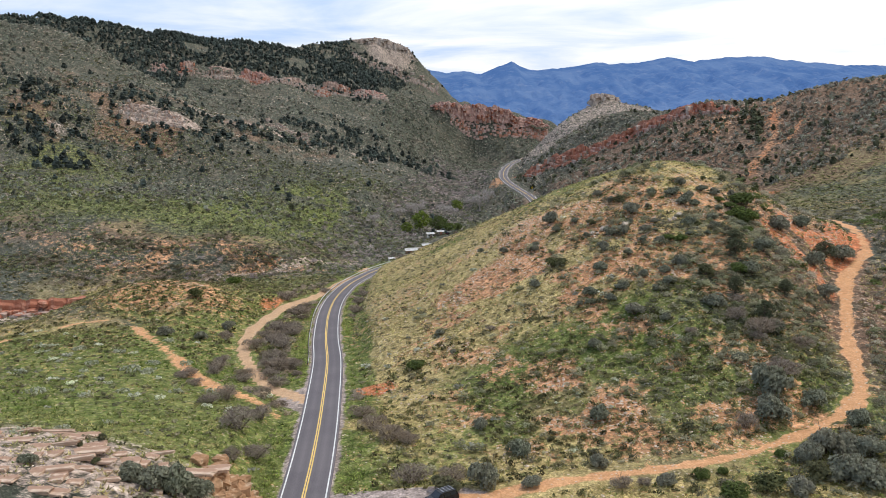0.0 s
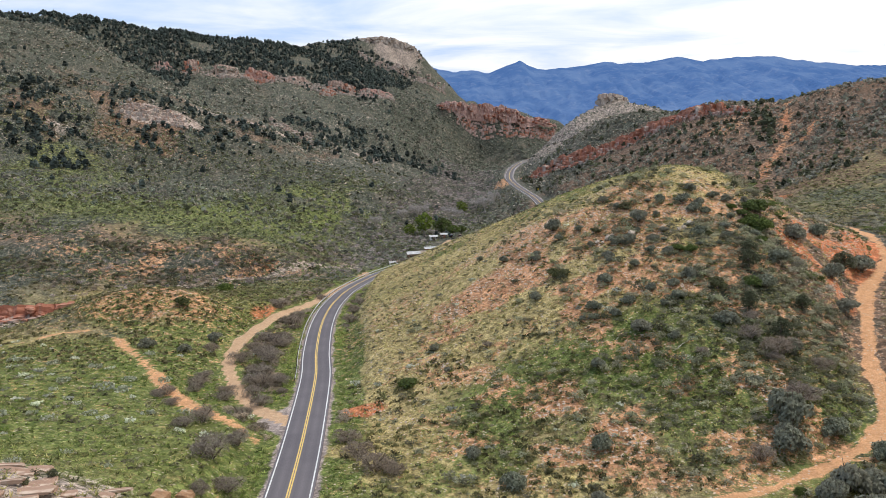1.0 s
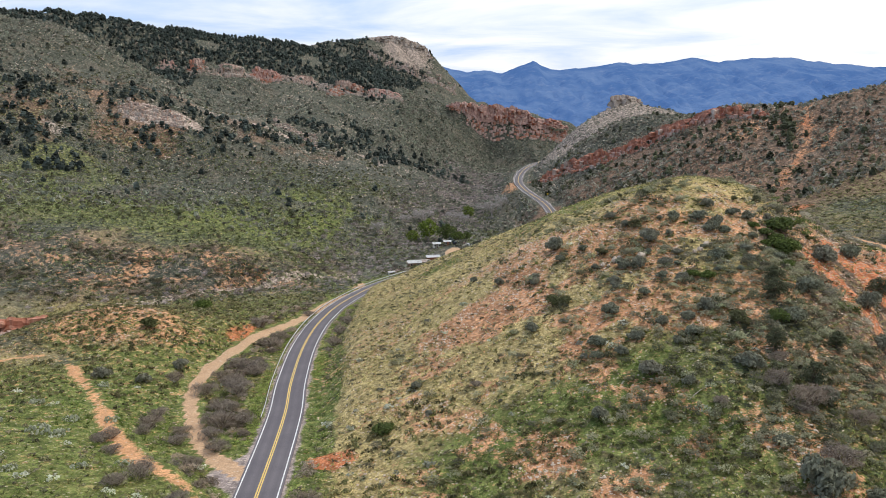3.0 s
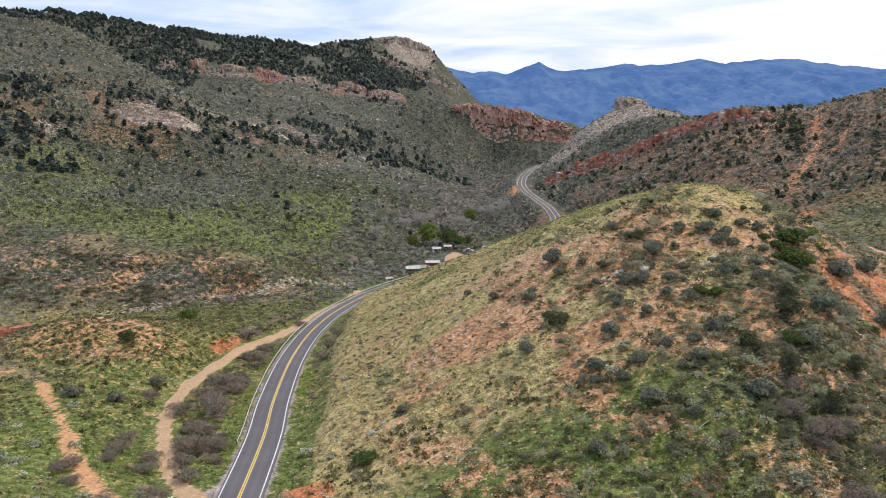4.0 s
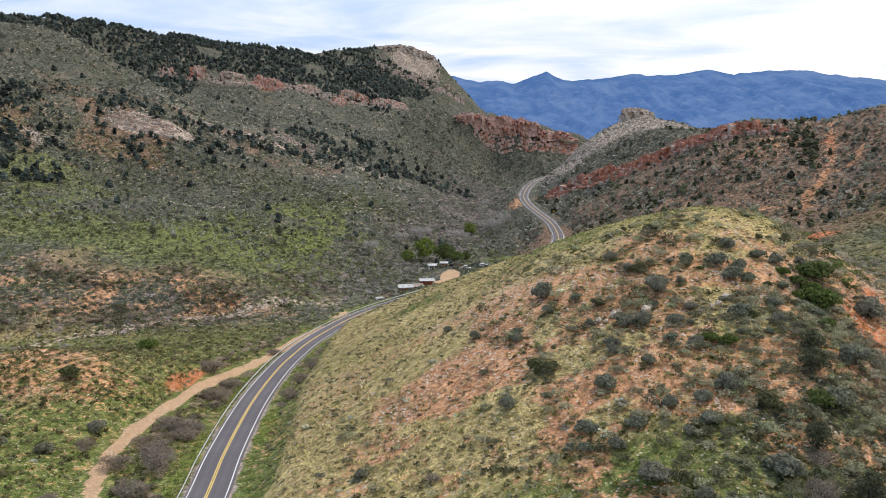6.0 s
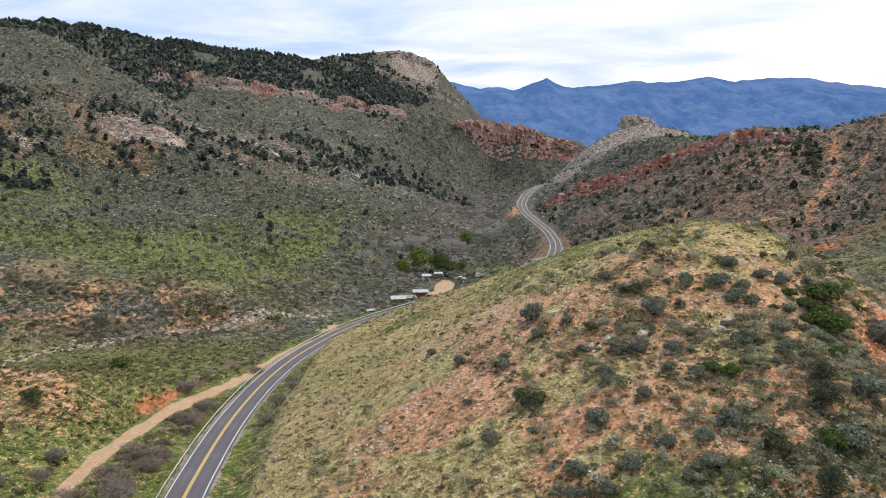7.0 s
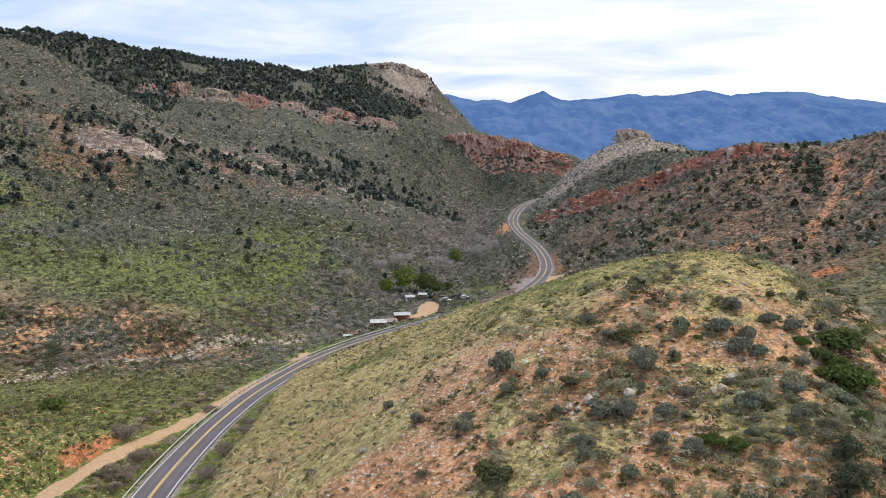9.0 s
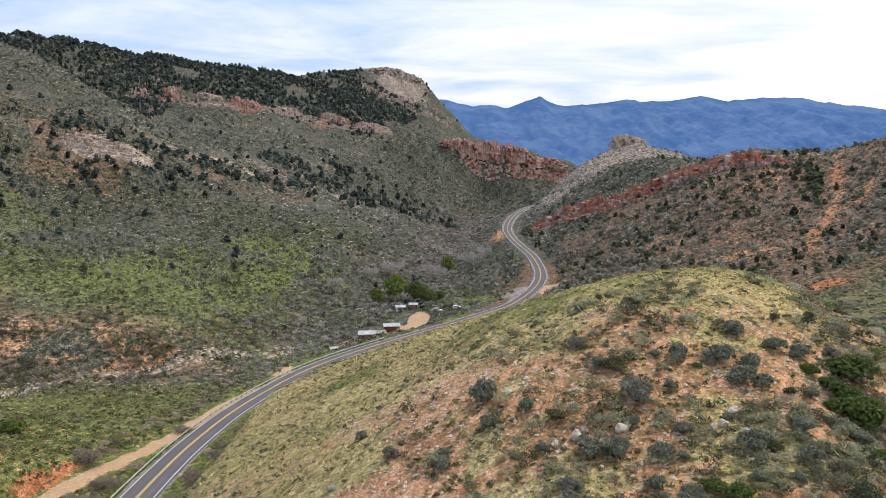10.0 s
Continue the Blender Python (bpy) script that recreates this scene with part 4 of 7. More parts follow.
def make_tree(name, seed, leaf_mat, bark, label, height=1.6, leaf=0.13, count=900, shape="round", category="tree"):
    """A tree one metre in crown radius: tapered trunk, limbs, a crown of clumps."""
    rng = np.random.default_rng(seed)
    thing = tagged(new(name), label, category)
    bm = bmesh.new()
    lean = rng.normal(size=2) * 0.06
    stick(bm, (0, 0, -0.2), (lean[0], lean[1], height * 0.5), 0.1, 0.07, 7)
    stick(bm, (lean[0], lean[1], height * 0.5), (lean[0] * 2, lean[1] * 2, height * 0.92), 0.07, 0.02, 6)
    lobes = []
    for i in range(15):
        a, t = 2.4 * i + rng.random(), (i + 0.5) / 15
        z = height * (0.22 + 0.74 * t)
        wide = (1 - 0.72 * t) if shape == "cone" else math.sin(math.pi * (0.16 + 0.8 * t))
        q = 0.62 * wide * rng.uniform(0.6, 1.1)
        tip = (q * math.cos(a), q * math.sin(a), z)
        stick(bm, (lean[0], lean[1], z * 0.72), tip, 0.035, 0.012, 4)
        lobes.append((*tip, 0.2 + 0.26 * wide * rng.uniform(0.7, 1.2), rng.uniform(0.65, 0.95)))
    part("trunk", bm, bark, thing)
    v, f = quads(leaves(rng, lobes, count, leaf))
    part("crown", arrays_mesh("crown", v, f, 4, (leaf_mat,)), None, thing)
    return thing


def make_cactus(name, seed):
    """A clump of prickly pear: flat oval pads set on one another."""
    rng = np.random.default_rng(seed)
    thing = tagged(new(name), "pale grey-green prickly pear clump in the grass", "cactus")
    verts, faces = [], []
    for i in range(46):
        a, q = rng.random() * math.tau, math.sqrt(rng.random()) * 0.85
        c = np.array([q * math.cos(a), q * math.sin(a), rng.uniform(0.05, 0.5) * (1.1 - q * 0.6)])
        n = unit(np.array([rng.normal(), rng.normal(), 0.55 * rng.normal()]))
        u = unit(np.cross(n, [0, 0, 1.0]) + 1e-6)
        w = np.cross(u, n)
        r = rng.uniform(0.1, 0.18)
        o = len(verts)
        verts += [c + n * 0.03 + (u * math.cos(k) * 0.75 + w * math.sin(k)) * r * 0.8 for k in np.linspace(0, math.tau, 7)[:-1]]
        verts += [c - n * 0.03 + (u * math.cos(k) * 0.75 + w * math.sin(k)) * r for k in np.linspace(0, math.tau, 7)[:-1]]
        faces += [tuple(o + k for k in range(6)), tuple(o + 11 - k for k in range(6))] + [(o + k, o + 6 + k, o + 6 + (k + 1) % 6, o + (k + 1) % 6) for k in range(6)]
    tagged(part("pad_mass", mesh_from("pad_mass", verts, faces, (CACTUS_PAD,)), None, thing), kind="stuff")
    return thing


def plant_out(kinds, spots, group, grow=0.5, tall=(0.85, 1.15), seed=1):
    """Sets copies of some model plants at the spots (x, y, breadth); the models take the first ones."""
    rng = random.Random(seed)
    xs, ys = np.array([s[0] for s in spots]), np.array([s[1] for s in spots])
    zs = land(xs, ys)
    used = set()
    for i, (x, y, breadth) in enumerate(spots):
        model = kinds[i % len(kinds)]
        s = breadth * grow
        m = pose(x, y, float(zs[i]) - 0.03 * s, 0, 0, rng.uniform(0, 360)) @ Matrix.Diagonal((s * rng.uniform(0.9, 1.1), s * rng.uniform(0.9, 1.1), s * rng.uniform(*tall), 1))
        if id(model) in used:
            copy_thing(model, m)
        else:
            used.add(id(model))
            tagged(model, group=group)
            later.append((model, m))


later = []      # the models move to their own places once all copies are made
SAGE_LABEL = "rounded grey-green desert bush on stony soil"
sages = [make_bush("sage_bush", 100 + i, SAGE_LEAF, SAGE_LABEL, 0.115, 1700, 1.0) for i in range(4)]
plant_out(sages, SAGE_A + SAGE_B + SAGE_C, "grey-green bushes on the hill", 0.54, (1.0, 1.4), seed=2)
olives = [make_bush("olive_bush", 120 + i, OLIVE_LEAF, "upright olive-green bush on the hillside", 0.12, 1000, 1.15) for i in range(2)]
plant_out(olives, OLIVE, "olive-green bushes on the hill", 0.5, seed=3)
greens = [make_bush("evergreen_bush", 130 + i, GREEN_LEAF, "dense bright green evergreen bush", 0.11, 1300, 0.95, 9) for i in range(3)]
plant_out(greens, EVERGREEN, "bright green bushes in the gully", 0.52, seed=4)
bares = [make_bare("bare_bush", 140 + i, "leafless purple-grey thorn bush beside the road") for i in range(4)]
plant_out(bares, BARE_A + BARE_B, "leafless thorn bushes", 0.56, seed=5)
junipers = [make_tree("juniper_tree", 150 + i, HILL_JUNIPER, BARK, "dark green juniper tree with a rounded crown", 1.75, 0.085, 1900) for i in range(2)]
plant_out(junipers, JUNIPERS, "dark junipers", 0.38, seed=6)
cacti = [make_cactus("prickly_pear", 160 + i) for i in range(3)]
plant_out(cacti, CACTI, "prickly pear clumps in the meadow", 0.5, (0.7, 0.9), seed=7)

# trees by the stream and the homestead
COTTONWOODS = [(-15, 536, 15), (9, 640, 11), (-24, 528, 9)]
green_trees = [make_tree("cottonwood_tree", 170 + i, COTTON_LEAF, PALE_BARK, "cottonwood in fresh yellow-green leaf by the stream", 1.7, 0.15, 620) for i in range(2)]
plant_out(green_trees, COTTONWOODS, "cottonwoods by the stream", 0.5, seed=8)
dark_trees = [make_tree("oak_tree", 175, GREEN_LEAF, BARK, "dark green broad-crowned oak beside the yard", 1.5, 0.13, 800)]
plant_out(dark_trees, [(-4, 532, 13), (3, 530, 9), (8, 538, 7)], "dark oaks by the yard", 0.5, seed=9)


def make_bare_tree(name, seed):
    rng = np.random.default_rng(seed)
    thing = tagged(new(name), "leafless pale-barked tree by the stream", "tree")
    bm, tips = bmesh.new(), []
    stick(bm, (0, 0, -0.2), (0.05, 0, 0.55), 0.09, 0.06, 6)
    for i in range(9):
        a = 2.4 * i
        mid = np.array([0.32 * math.cos(a), 0.32 * math.sin(a), rng.uniform(0.75, 1.15)])
        stick(bm, (0.04, 0, 0.3 + 0.03 * i), mid, 0.045, 0.025, 4)
        for j in range(4):
            b = a + rng.normal() * 0.8
            tip = mid + np.array([0.5 * math.cos(b), 0.5 * math.sin(b), rng.uniform(0.1, 0.6)]) * rng.uniform(0.7, 1.1)
            stick(bm, mid, tip, 0.02, 0.007, 3)
            tips.append((mid, tip))
    part("trunk", bm, PALE_BARK, thing)
    v, f = quads(leaves(rng, [(*tip, 0.3, 0.9) for mid, tip in tips], 1100, 0.03, 1.5, 8.0))
    part("twig_mass", arrays_mesh("twig_mass", v, f, 4, (PALE_TWIG,)), None, thing)
    return thing


PALE_TWIG = leaf_material("pale_twigs", (0.34, 0.31, 0.29), (0.58, 0.54, 0.51), (0.4, 0.36, 0.33))
bare_trees = [make_bare_tree("bare_tree", 180 + i) for i in range(2)]
plant_out(bare_trees, [(-20, 575, 14), (0, 606, 12), (26, 622, 12), (6, 604, 9), (-30, 560, 9), (33, 630, 10), (20, 640, 9), (-44, 520, 9)], "bare pale trees along the stream", 0.5, seed=10)


# ---- plants nobody could count ----
def scatter(rng, box, count, weight):
    """Points in a box (x0, x1, y0, y1), kept by a weight from 0 to 1."""
    x, y = rng.uniform(box[0], box[1], count), rng.uniform(box[2], box[3], count)
    keep = rng.random(count) < weight(x, y)
    return x[keep], y[keep]


def off_roads(x, y, road=5.6, loop=2.6, track=3.0, path=1.8):
    ok = np.ones(x.shape, bool)
    for line, gap in ((ROAD_C, road), (LOOP_C, loop), (TRACK_C, track), (PATH_C, path)):
        ok &= to_line(x, y, line, 30)[0] > gap
    yard = (np.hypot((x + 1) / 9, (y - 470) / 22) > 1) & (np.hypot((x + 16) / 13, (y - 452) / 14) > 1)
    lots = (np.hypot((x + 26) / 6, (y - 152) / 7) > 1) & (np.hypot((x + 7) / 13, (y - 103) / 4.5) > 1)
    return ok & yard & lots & (np.hypot((x - 68) / 6, (y - 514) / 10) > 1)


def seen(x, y):
    """The wedge of the valley that the place shows."""
    return (x > -0.62 * y - 12) & (x < 0.6 * y + 25)


def sow(name, label, category, mat, x, y, size, tint, template, seed, squash=(0.7, 1.1), sink=0.05, per=4):
    """One object out of many copies of small templates (faces of one corner count)."""
    rng = np.random.default_rng(seed)
    n = len(x)
    z = land(x, y)
    pick = rng.integers(0, len(template), n)
    k = template[0].shape[0]
    t = np.stack(template)[pick]                       # n, k, per, 3
    a = rng.uniform(0, math.tau, n)
    c, s = np.cos(a)[:, None, None], np.sin(a)[:, None, None]
    sc = size[:, None, None]
    h = (size * rng.uniform(*squash, n))[:, None, None]
    v = np.stack([(t[..., 0] * c - t[..., 1] * s) * sc + x[:, None, None], (t[..., 0] * s + t[..., 1] * c) * sc + y[:, None, None],
                  t[..., 2] * h + (z - sink * size)[:, None, None]], -1)
    me = arrays_mesh(name, v.reshape(-1, 3), np.arange(n * k * per).reshape(-1, per), per, (mat,))
    me.attributes.new("tint", "FLOAT", "POINT").data.foreach_set("value", np.repeat(np.clip(tint, 0, 1), k * per).astype(np.float32))
    me.attributes.new("shade", "FLOAT", "POINT").data.foreach_set("value", np.repeat(rng.uniform(-0.6, 0.75, n), k * per).astype(np.float32))
    return tagged(new(name, me), label, category, kind="stuff")


def tuft(rng, blades):
    """A tussock: blades that fan out of one point; three-cornered faces."""
    out = []
    for i in range(blades):
        a = math.tau * i / blades + rng.random()
        d = np.array([math.cos(a), math.sin(a), 0])
        w = np.array([-d[1], d[0], 0]) * 0.16
        out.append([d * 0.08 - w, d * 0.08 + w, d * rng.uniform(0.6, 1.1) + np.array([0, 0, rng.uniform(0.35, 0.75)])])
    return np.array(out)


def mound(seed, count, leaf, tall=0.62, k=5):
    rng = np.random.default_rng(seed)
    return leaves(rng, heap(rng, 1.0, tall, k), count, leaf, 0.5, 1.25)


def dome(rng, levels, sides=5):
    """An uneven closed crown out of three-cornered faces: rings of (radius, height) under a tip."""
    rings = []
    for i, (r, z) in enumerate(levels):
        turn = rng.random() * math.tau
        rings.append([np.array([r * math.cos(turn + k * math.tau / sides), r * math.sin(turn + k * math.tau / sides), z]) * rng.uniform(0.78, 1.22) for k in range(sides)])
    out = []
    for low, high in zip(rings, rings[1:]):
        for k in range(sides):
            out += [[low[k], low[(k + 1) % sides], high[k]], [low[(k + 1) % sides], high[(k + 1) % sides], high[k]]]
    tip = np.array([rng.normal() * 0.08, rng.normal() * 0.08, levels[-1][1] * rng.uniform(1.15, 1.4)])
    return np.array(out + [[rings[-1][k], rings[-1][(k + 1) % sides], tip] for k in range(sides)])


def conifer(seed, count, leaf):
    """A far juniper: a closed crown with ragged sprays round it."""
    rng = np.random.default_rng(seed)
    lobes = [(0.3 * math.cos(2.4 * i), 0.3 * math.sin(2.4 * i), 0.4 + 0.3 * i, 0.72 - 0.09 * i, 0.9) for i in range(5)]
    return np.concatenate([dome(rng, [(0.7, 0.05), (0.8, 0.75), (0.5, 1.35)]), leaves(rng, lobes, count, leaf, 0.5, 1.0)[:, :3]])


def hill_weight(x, y):
    return np.clip(0.25 + 1.3 * (fbm(x / 14, y / 14, 3, 61) - 0.25), 0, 1)


def sow_near():
    rng = np.random.default_rng(5)
    tufts = [tuft(rng, 5) for _ in range(8)]
    # tussock grass over the near slopes and verges
    x, y = scatter(rng, (-150, 150, 82, 345), 170000, lambda x, y: hill_weight(x, y) * np.where(y < 230, 1, 0.75))
    ok = seen(x, y) & off_roads(x, y, 4.9)
    x, y = x[ok], y[ok]
    mk = masks(x, y, None)
    bare = np.clip(mk["soil"] + mk["rust"] + mk["stone"] + mk["dust"] + mk["clay"], 0, 1)
    ok = rng.random(len(x)) > 0.55 * bare
    x, y, green = x[ok], y[ok], mk["green"][ok]
    tint = np.clip(green * 0.9 + rng.normal(size=len(x)) * 0.2, 0, 1)
    sow("grass_tussocks", "straw and green tussock grass over the slopes", "grass", GRASS, x, y, 0.24 + 0.62 * rng.random(len(x)) ** 2, tint, tufts, 6, (0.7, 1.1), 0.02, 3)
    # lush spring growth along the road
    x, y = scatter(rng, (-60, 30, 90, 420), 200000, lambda x, y: np.clip(1 - np.abs(to_line(x, y, ROAD_C, 30)[0] - 5.6) / 2.2, 0, 1) * np.clip(3.2 * (fbm(x / 12, y / 22, 3, 77) - 0.36), 0, 1))
    ok = off_roads(x, y, 3.9)
    sow("verge_grass", "lush bright green grass along the road verges", "grass", VERGE_LEAF, x[ok], y[ok], rng.uniform(0.3, 0.8, ok.sum()), rng.random(ok.sum()) * 0.6, tufts, 13, (0.6, 1.0), 0.02, 3)
    # knee-high shrubs between them
    low = [mound(200 + i, 17, 0.6)[:, :3] for i in range(6)]
    x, y = scatter(rng, (-150, 190, 82, 345), 42000, lambda x, y: np.clip(0.12 + 1.1 * (fbm(x / 20, y / 20, 3, 67) - 0.3) + 0.5 * (np.hypot((x + 78) / 28, (y - 230) / 18) < 1) + 0.35 * (np.hypot((x + 92) / 60, (y - 285) / 55) < 1), 0, 1))
    ok = seen(x, y) & off_roads(x, y, 6.5)
    x, y = x[ok], y[ok]
    sow("low_shrubs", "knee-high olive and grey shrubs dotted over the slopes", "shrubs", SCRUB_LEAF, x, y, 0.28 + 0.62 * rng.random(len(x)) ** 2, rng.random(len(x)) ** 2, low, 7, per=3)
    # the same over the slope beyond the gully
    x, y = scatter(rng, (95, 330, 205, 480), 26000, lambda x, y: np.clip(0.15 + 1.2 * (fbm(x / 25, y / 25, 3, 69) - 0.3), 0, 1))
    ok = seen(x, y) & off_roads(x, y, 6.5)
    x, y = x[ok], y[ok]
    sow("far_side_shrubs", "grey and olive shrubs over the slope beyond the gully", "shrubs", DOT_LEAF, x, y, 0.4 + 0.9 * rng.random(len(x)) ** 2, rng.random(len(x)) ** 2, low, 10, per=3)
    # more prickly pear through the meadow
    pads = [leaves(np.random.default_rng(230 + i), heap(np.random.default_rng(230 + i), 1.0, 0.5, 6), 34, 0.34, 1.2, 1.2) for i in range(4)]
    x, y = scatter(rng, (-150, 60, 112, 215), 900, lambda x, y: np.clip(1.8 * (fbm(x / 16, y / 16, 3, 71) - 0.36), 0, 1) * np.where(x < -40, 1, 0.5))
    ok = seen(x, y) & off_roads(x, y, 8)
    sow("prickly_pear_patches", "pale prickly pear patches through the grass", "cactus", CACTUS_PAD, x[ok], y[ok], rng.uniform(0.6, 1.4, ok.sum()), rng.random(ok.sum()), pads, 11)
    # darker bushes in the gully on the hill's right flank, and right of the track
    dense = [mound(220 + i, 120, 0.25, 1.1, 8)[:, :3] for i in range(6)]
    x, y = scatter(rng, (60, 190, 88, 300), 4200, lambda x, y: np.clip(0.32 + 0.9 * (fbm(x / 18, y / 18, 3, 73) - 0.3), 0, 1))
    ok = seen(x, y) & off_roads(x, y) & (x > 60 + 0.12 * (y - 90)) & ~((x > 60) & (x < 72) & (y > 195) & (y < 262)) & (masks(x, y, None)["rust"] < 0.35)
    x, y = x[ok], y[ok]
    sow("gully_bushes", "dark grey-green bushes crowding the gully and track", "bushes", SAGE_LEAF, x, y, rng.uniform(0.7, 1.7, len(x)), rng.random(len(x)) * 0.7, dense, 8, per=3)
    x, y = scatter(rng, (64, 190, 88, 300), 1500, lambda x, y: np.clip(0.15 + 1.2 * (fbm(x / 22, y / 22, 3, 75) - 0.34), 0, 1))
    ok = seen(x, y) & off_roads(x, y) & (x > 62 + 0.12 * (y - 90)) & ~((x > 60) & (x < 72) & (y > 195) & (y < 265)) & (masks(x, y, None)["rust"] < 0.35)
    sow("gully_evergreens", "dark green evergreen bushes in the gully", "bushes", GREEN_LEAF, x[ok], y[ok], rng.uniform(0.7, 1.9, ok.sum()), rng.random(ok.sum()) * 0.9, dense, 12, per=3)
    # bushes over the lower right foot of the hill
    x, y = scatter(rng, (-8, 78, 100, 200), 3400, lambda x, y: np.clip(0.4 + (x - 35) / 45, 0.12, 1))
    ok = off_roads(x, y)
    sow("hill_foot_bushes", "grey-green bushes over the foot of the hill", "bushes", HILL_LEAF, x[ok], y[ok], 0.4 + 1.1 * rng.random(ok.sum()) ** 1.6, rng.random(ok.sum()) * 0.8, dense, 9, per=3)


def sow_hill():
    """Bushes of all sizes over the hill's right half, with fresh green herbs at their feet."""
    rng = np.random.default_rng(55)
    shape = [mound(340 + i, 190, 0.19, 1.1, 8)[:, :3] for i in range(6)]
    x, y = scatter(rng, (12, 84, 140, 250), 2200, lambda x, y: np.clip((x - 8) / 60, 0.03, 1.0) * np.clip(0.35 + 3 * (fbm(x / 9, y / 9, 3, 121) - 0.4), 0.05, 1))
    ok = off_roads(x, y) & ~((x > 60) & (x < 70) & (y > 205) & (y < 262)) & (masks(x, y, None)["rust"] < 0.35)
    x, y = x[ok], y[ok]
    size = 0.4 + 1.3 * rng.random(len(x)) ** 1.7
    sow("hill_bushes", "rounded grey-green bushes of all sizes on the hill", "bushes", HILL_LEAF, x, y, size, rng.random(len(x)) * 0.8, shape, 56, (1.0, 1.4), per=3)
    bx = np.concatenate([x, [s[0] for s in SAGE_A + SAGE_B + SAGE_C]])
    by = np.concatenate([y, [s[1] for s in SAGE_A + SAGE_B + SAGE_C]])
    br = np.concatenate([size, [0.5 * s[2] for s in SAGE_A + SAGE_B + SAGE_C]])
    k = rng.integers(0, len(bx), 3600)
    a, q = rng.uniform(0, math.tau, len(k)), br[k] * rng.uniform(0.7, 1.5, len(k))
    x, y = bx[k] + q * np.cos(a), by[k] + q * np.sin(a)
    ok = off_roads(x, y)
    low = [mound(350 + i, 20, 0.5, 0.5)[:, :3] for i in range(5)]
    sow("green_herbs", "fresh green herbs at the feet of the bushes", "herbs", FORB_LEAF, x[ok], y[ok], rng.uniform(0.2, 0.6, ok.sum()), rng.random(ok.sum()), low, 57, (0.6, 1.0), per=3)


def sow_dots():
    """Small round shrubs that stand singly, and the thicket between the road and the dirt road."""
    rng = np.random.default_rng(65)
    ball = [mound(360 + i, 20, 0.6, 0.85)[:, :3] for i in range(8)]
    x, y = scatter(rng, (-190, -36, 175, 350), 13000, lambda x, y: np.clip(0.35 + 1.5 * (fbm(x / 18, y / 18, 3, 131) - 0.35) + 1.0 * (np.hypot((x + 80) / 26, (y - 232) / 18) < 1), 0, 1))
    ok = seen(x, y) & off_roads(x, y, 9)
    sow("dotted_shrubs", "small round olive shrubs dotted over the knoll and flats", "shrubs", DOT_LEAF, x[ok], y[ok], 0.3 + 0.55 * rng.random(ok.sum()) ** 1.6, rng.random(ok.sum()), ball, 66, (0.9, 1.3), per=3)
    x, y = scatter(rng, (-25, 85, 115, 300), 5200, lambda x, y: np.clip(0.25 + 1.6 * (fbm(x / 12, y / 12, 3, 137) - 0.35), 0, 1))
    ok = seen(x, y) & off_roads(x, y, 9)
    sow("hill_dwarf_shrubs", "dwarf olive shrubs dotted over the hill", "shrubs", SCRUB_LEAF, x[ok], y[ok], 0.2 + 0.4 * rng.random(ok.sum()) ** 2, rng.random(ok.sum()), ball, 67, per=3)
    x, y = scatter(rng, (-12, 66, 104, 170), 4200, lambda x, y: np.clip(0.3 + 2.2 * (fbm(x / 10, y / 10, 3, 139) - 0.4), 0, 1))
    ok = off_roads(x, y, 9)
    sow("hill_foot_shrubs", "fresh green dwarf shrubs over the foot of the hill", "shrubs", DOT_LEAF, x[ok], y[ok], 0.25 + 0.6 * rng.random(ok.sum()) ** 1.6, 0.6 * rng.random(ok.sum()), ball, 69, (0.9, 1.3), per=3)
    twigs = [leaves(np.random.default_rng(370 + i), heap(np.random.default_rng(370 + i), 1.0, 0.95, 7), 170, 0.16, 1.0, 2.8)[:, :3] for i in range(5)]

    def verge(x, y):
        loop, road = to_line(x, y, LOOP_C, 30)[0], to_line(x, y, ROAD_C, 30)[0]
        between = (loop < 10) & (road < 15) & (y > 120) & (y < 330)
        right = (road < 9.5) & (x > np.interp(y, [100, 300], [-19, -36])) & (y > 210) & (y < 345)
        return 0.9 * between + 0.4 * right
    x, y = scatter(rng, (-62, -14, 110, 350), 2200, verge)
    ok = off_roads(x, y, 5.6, 3.4)
    sow("verge_thicket", "leafless grey-brown thicket between the road and the dirt road", "thicket", BARE_TWIG, x[ok], y[ok], 0.5 + 1.3 * rng.random(ok.sum()) ** 1.4, rng.random(ok.sum()) * 0.8, twigs, 68, (0.7, 1.05), per=3)


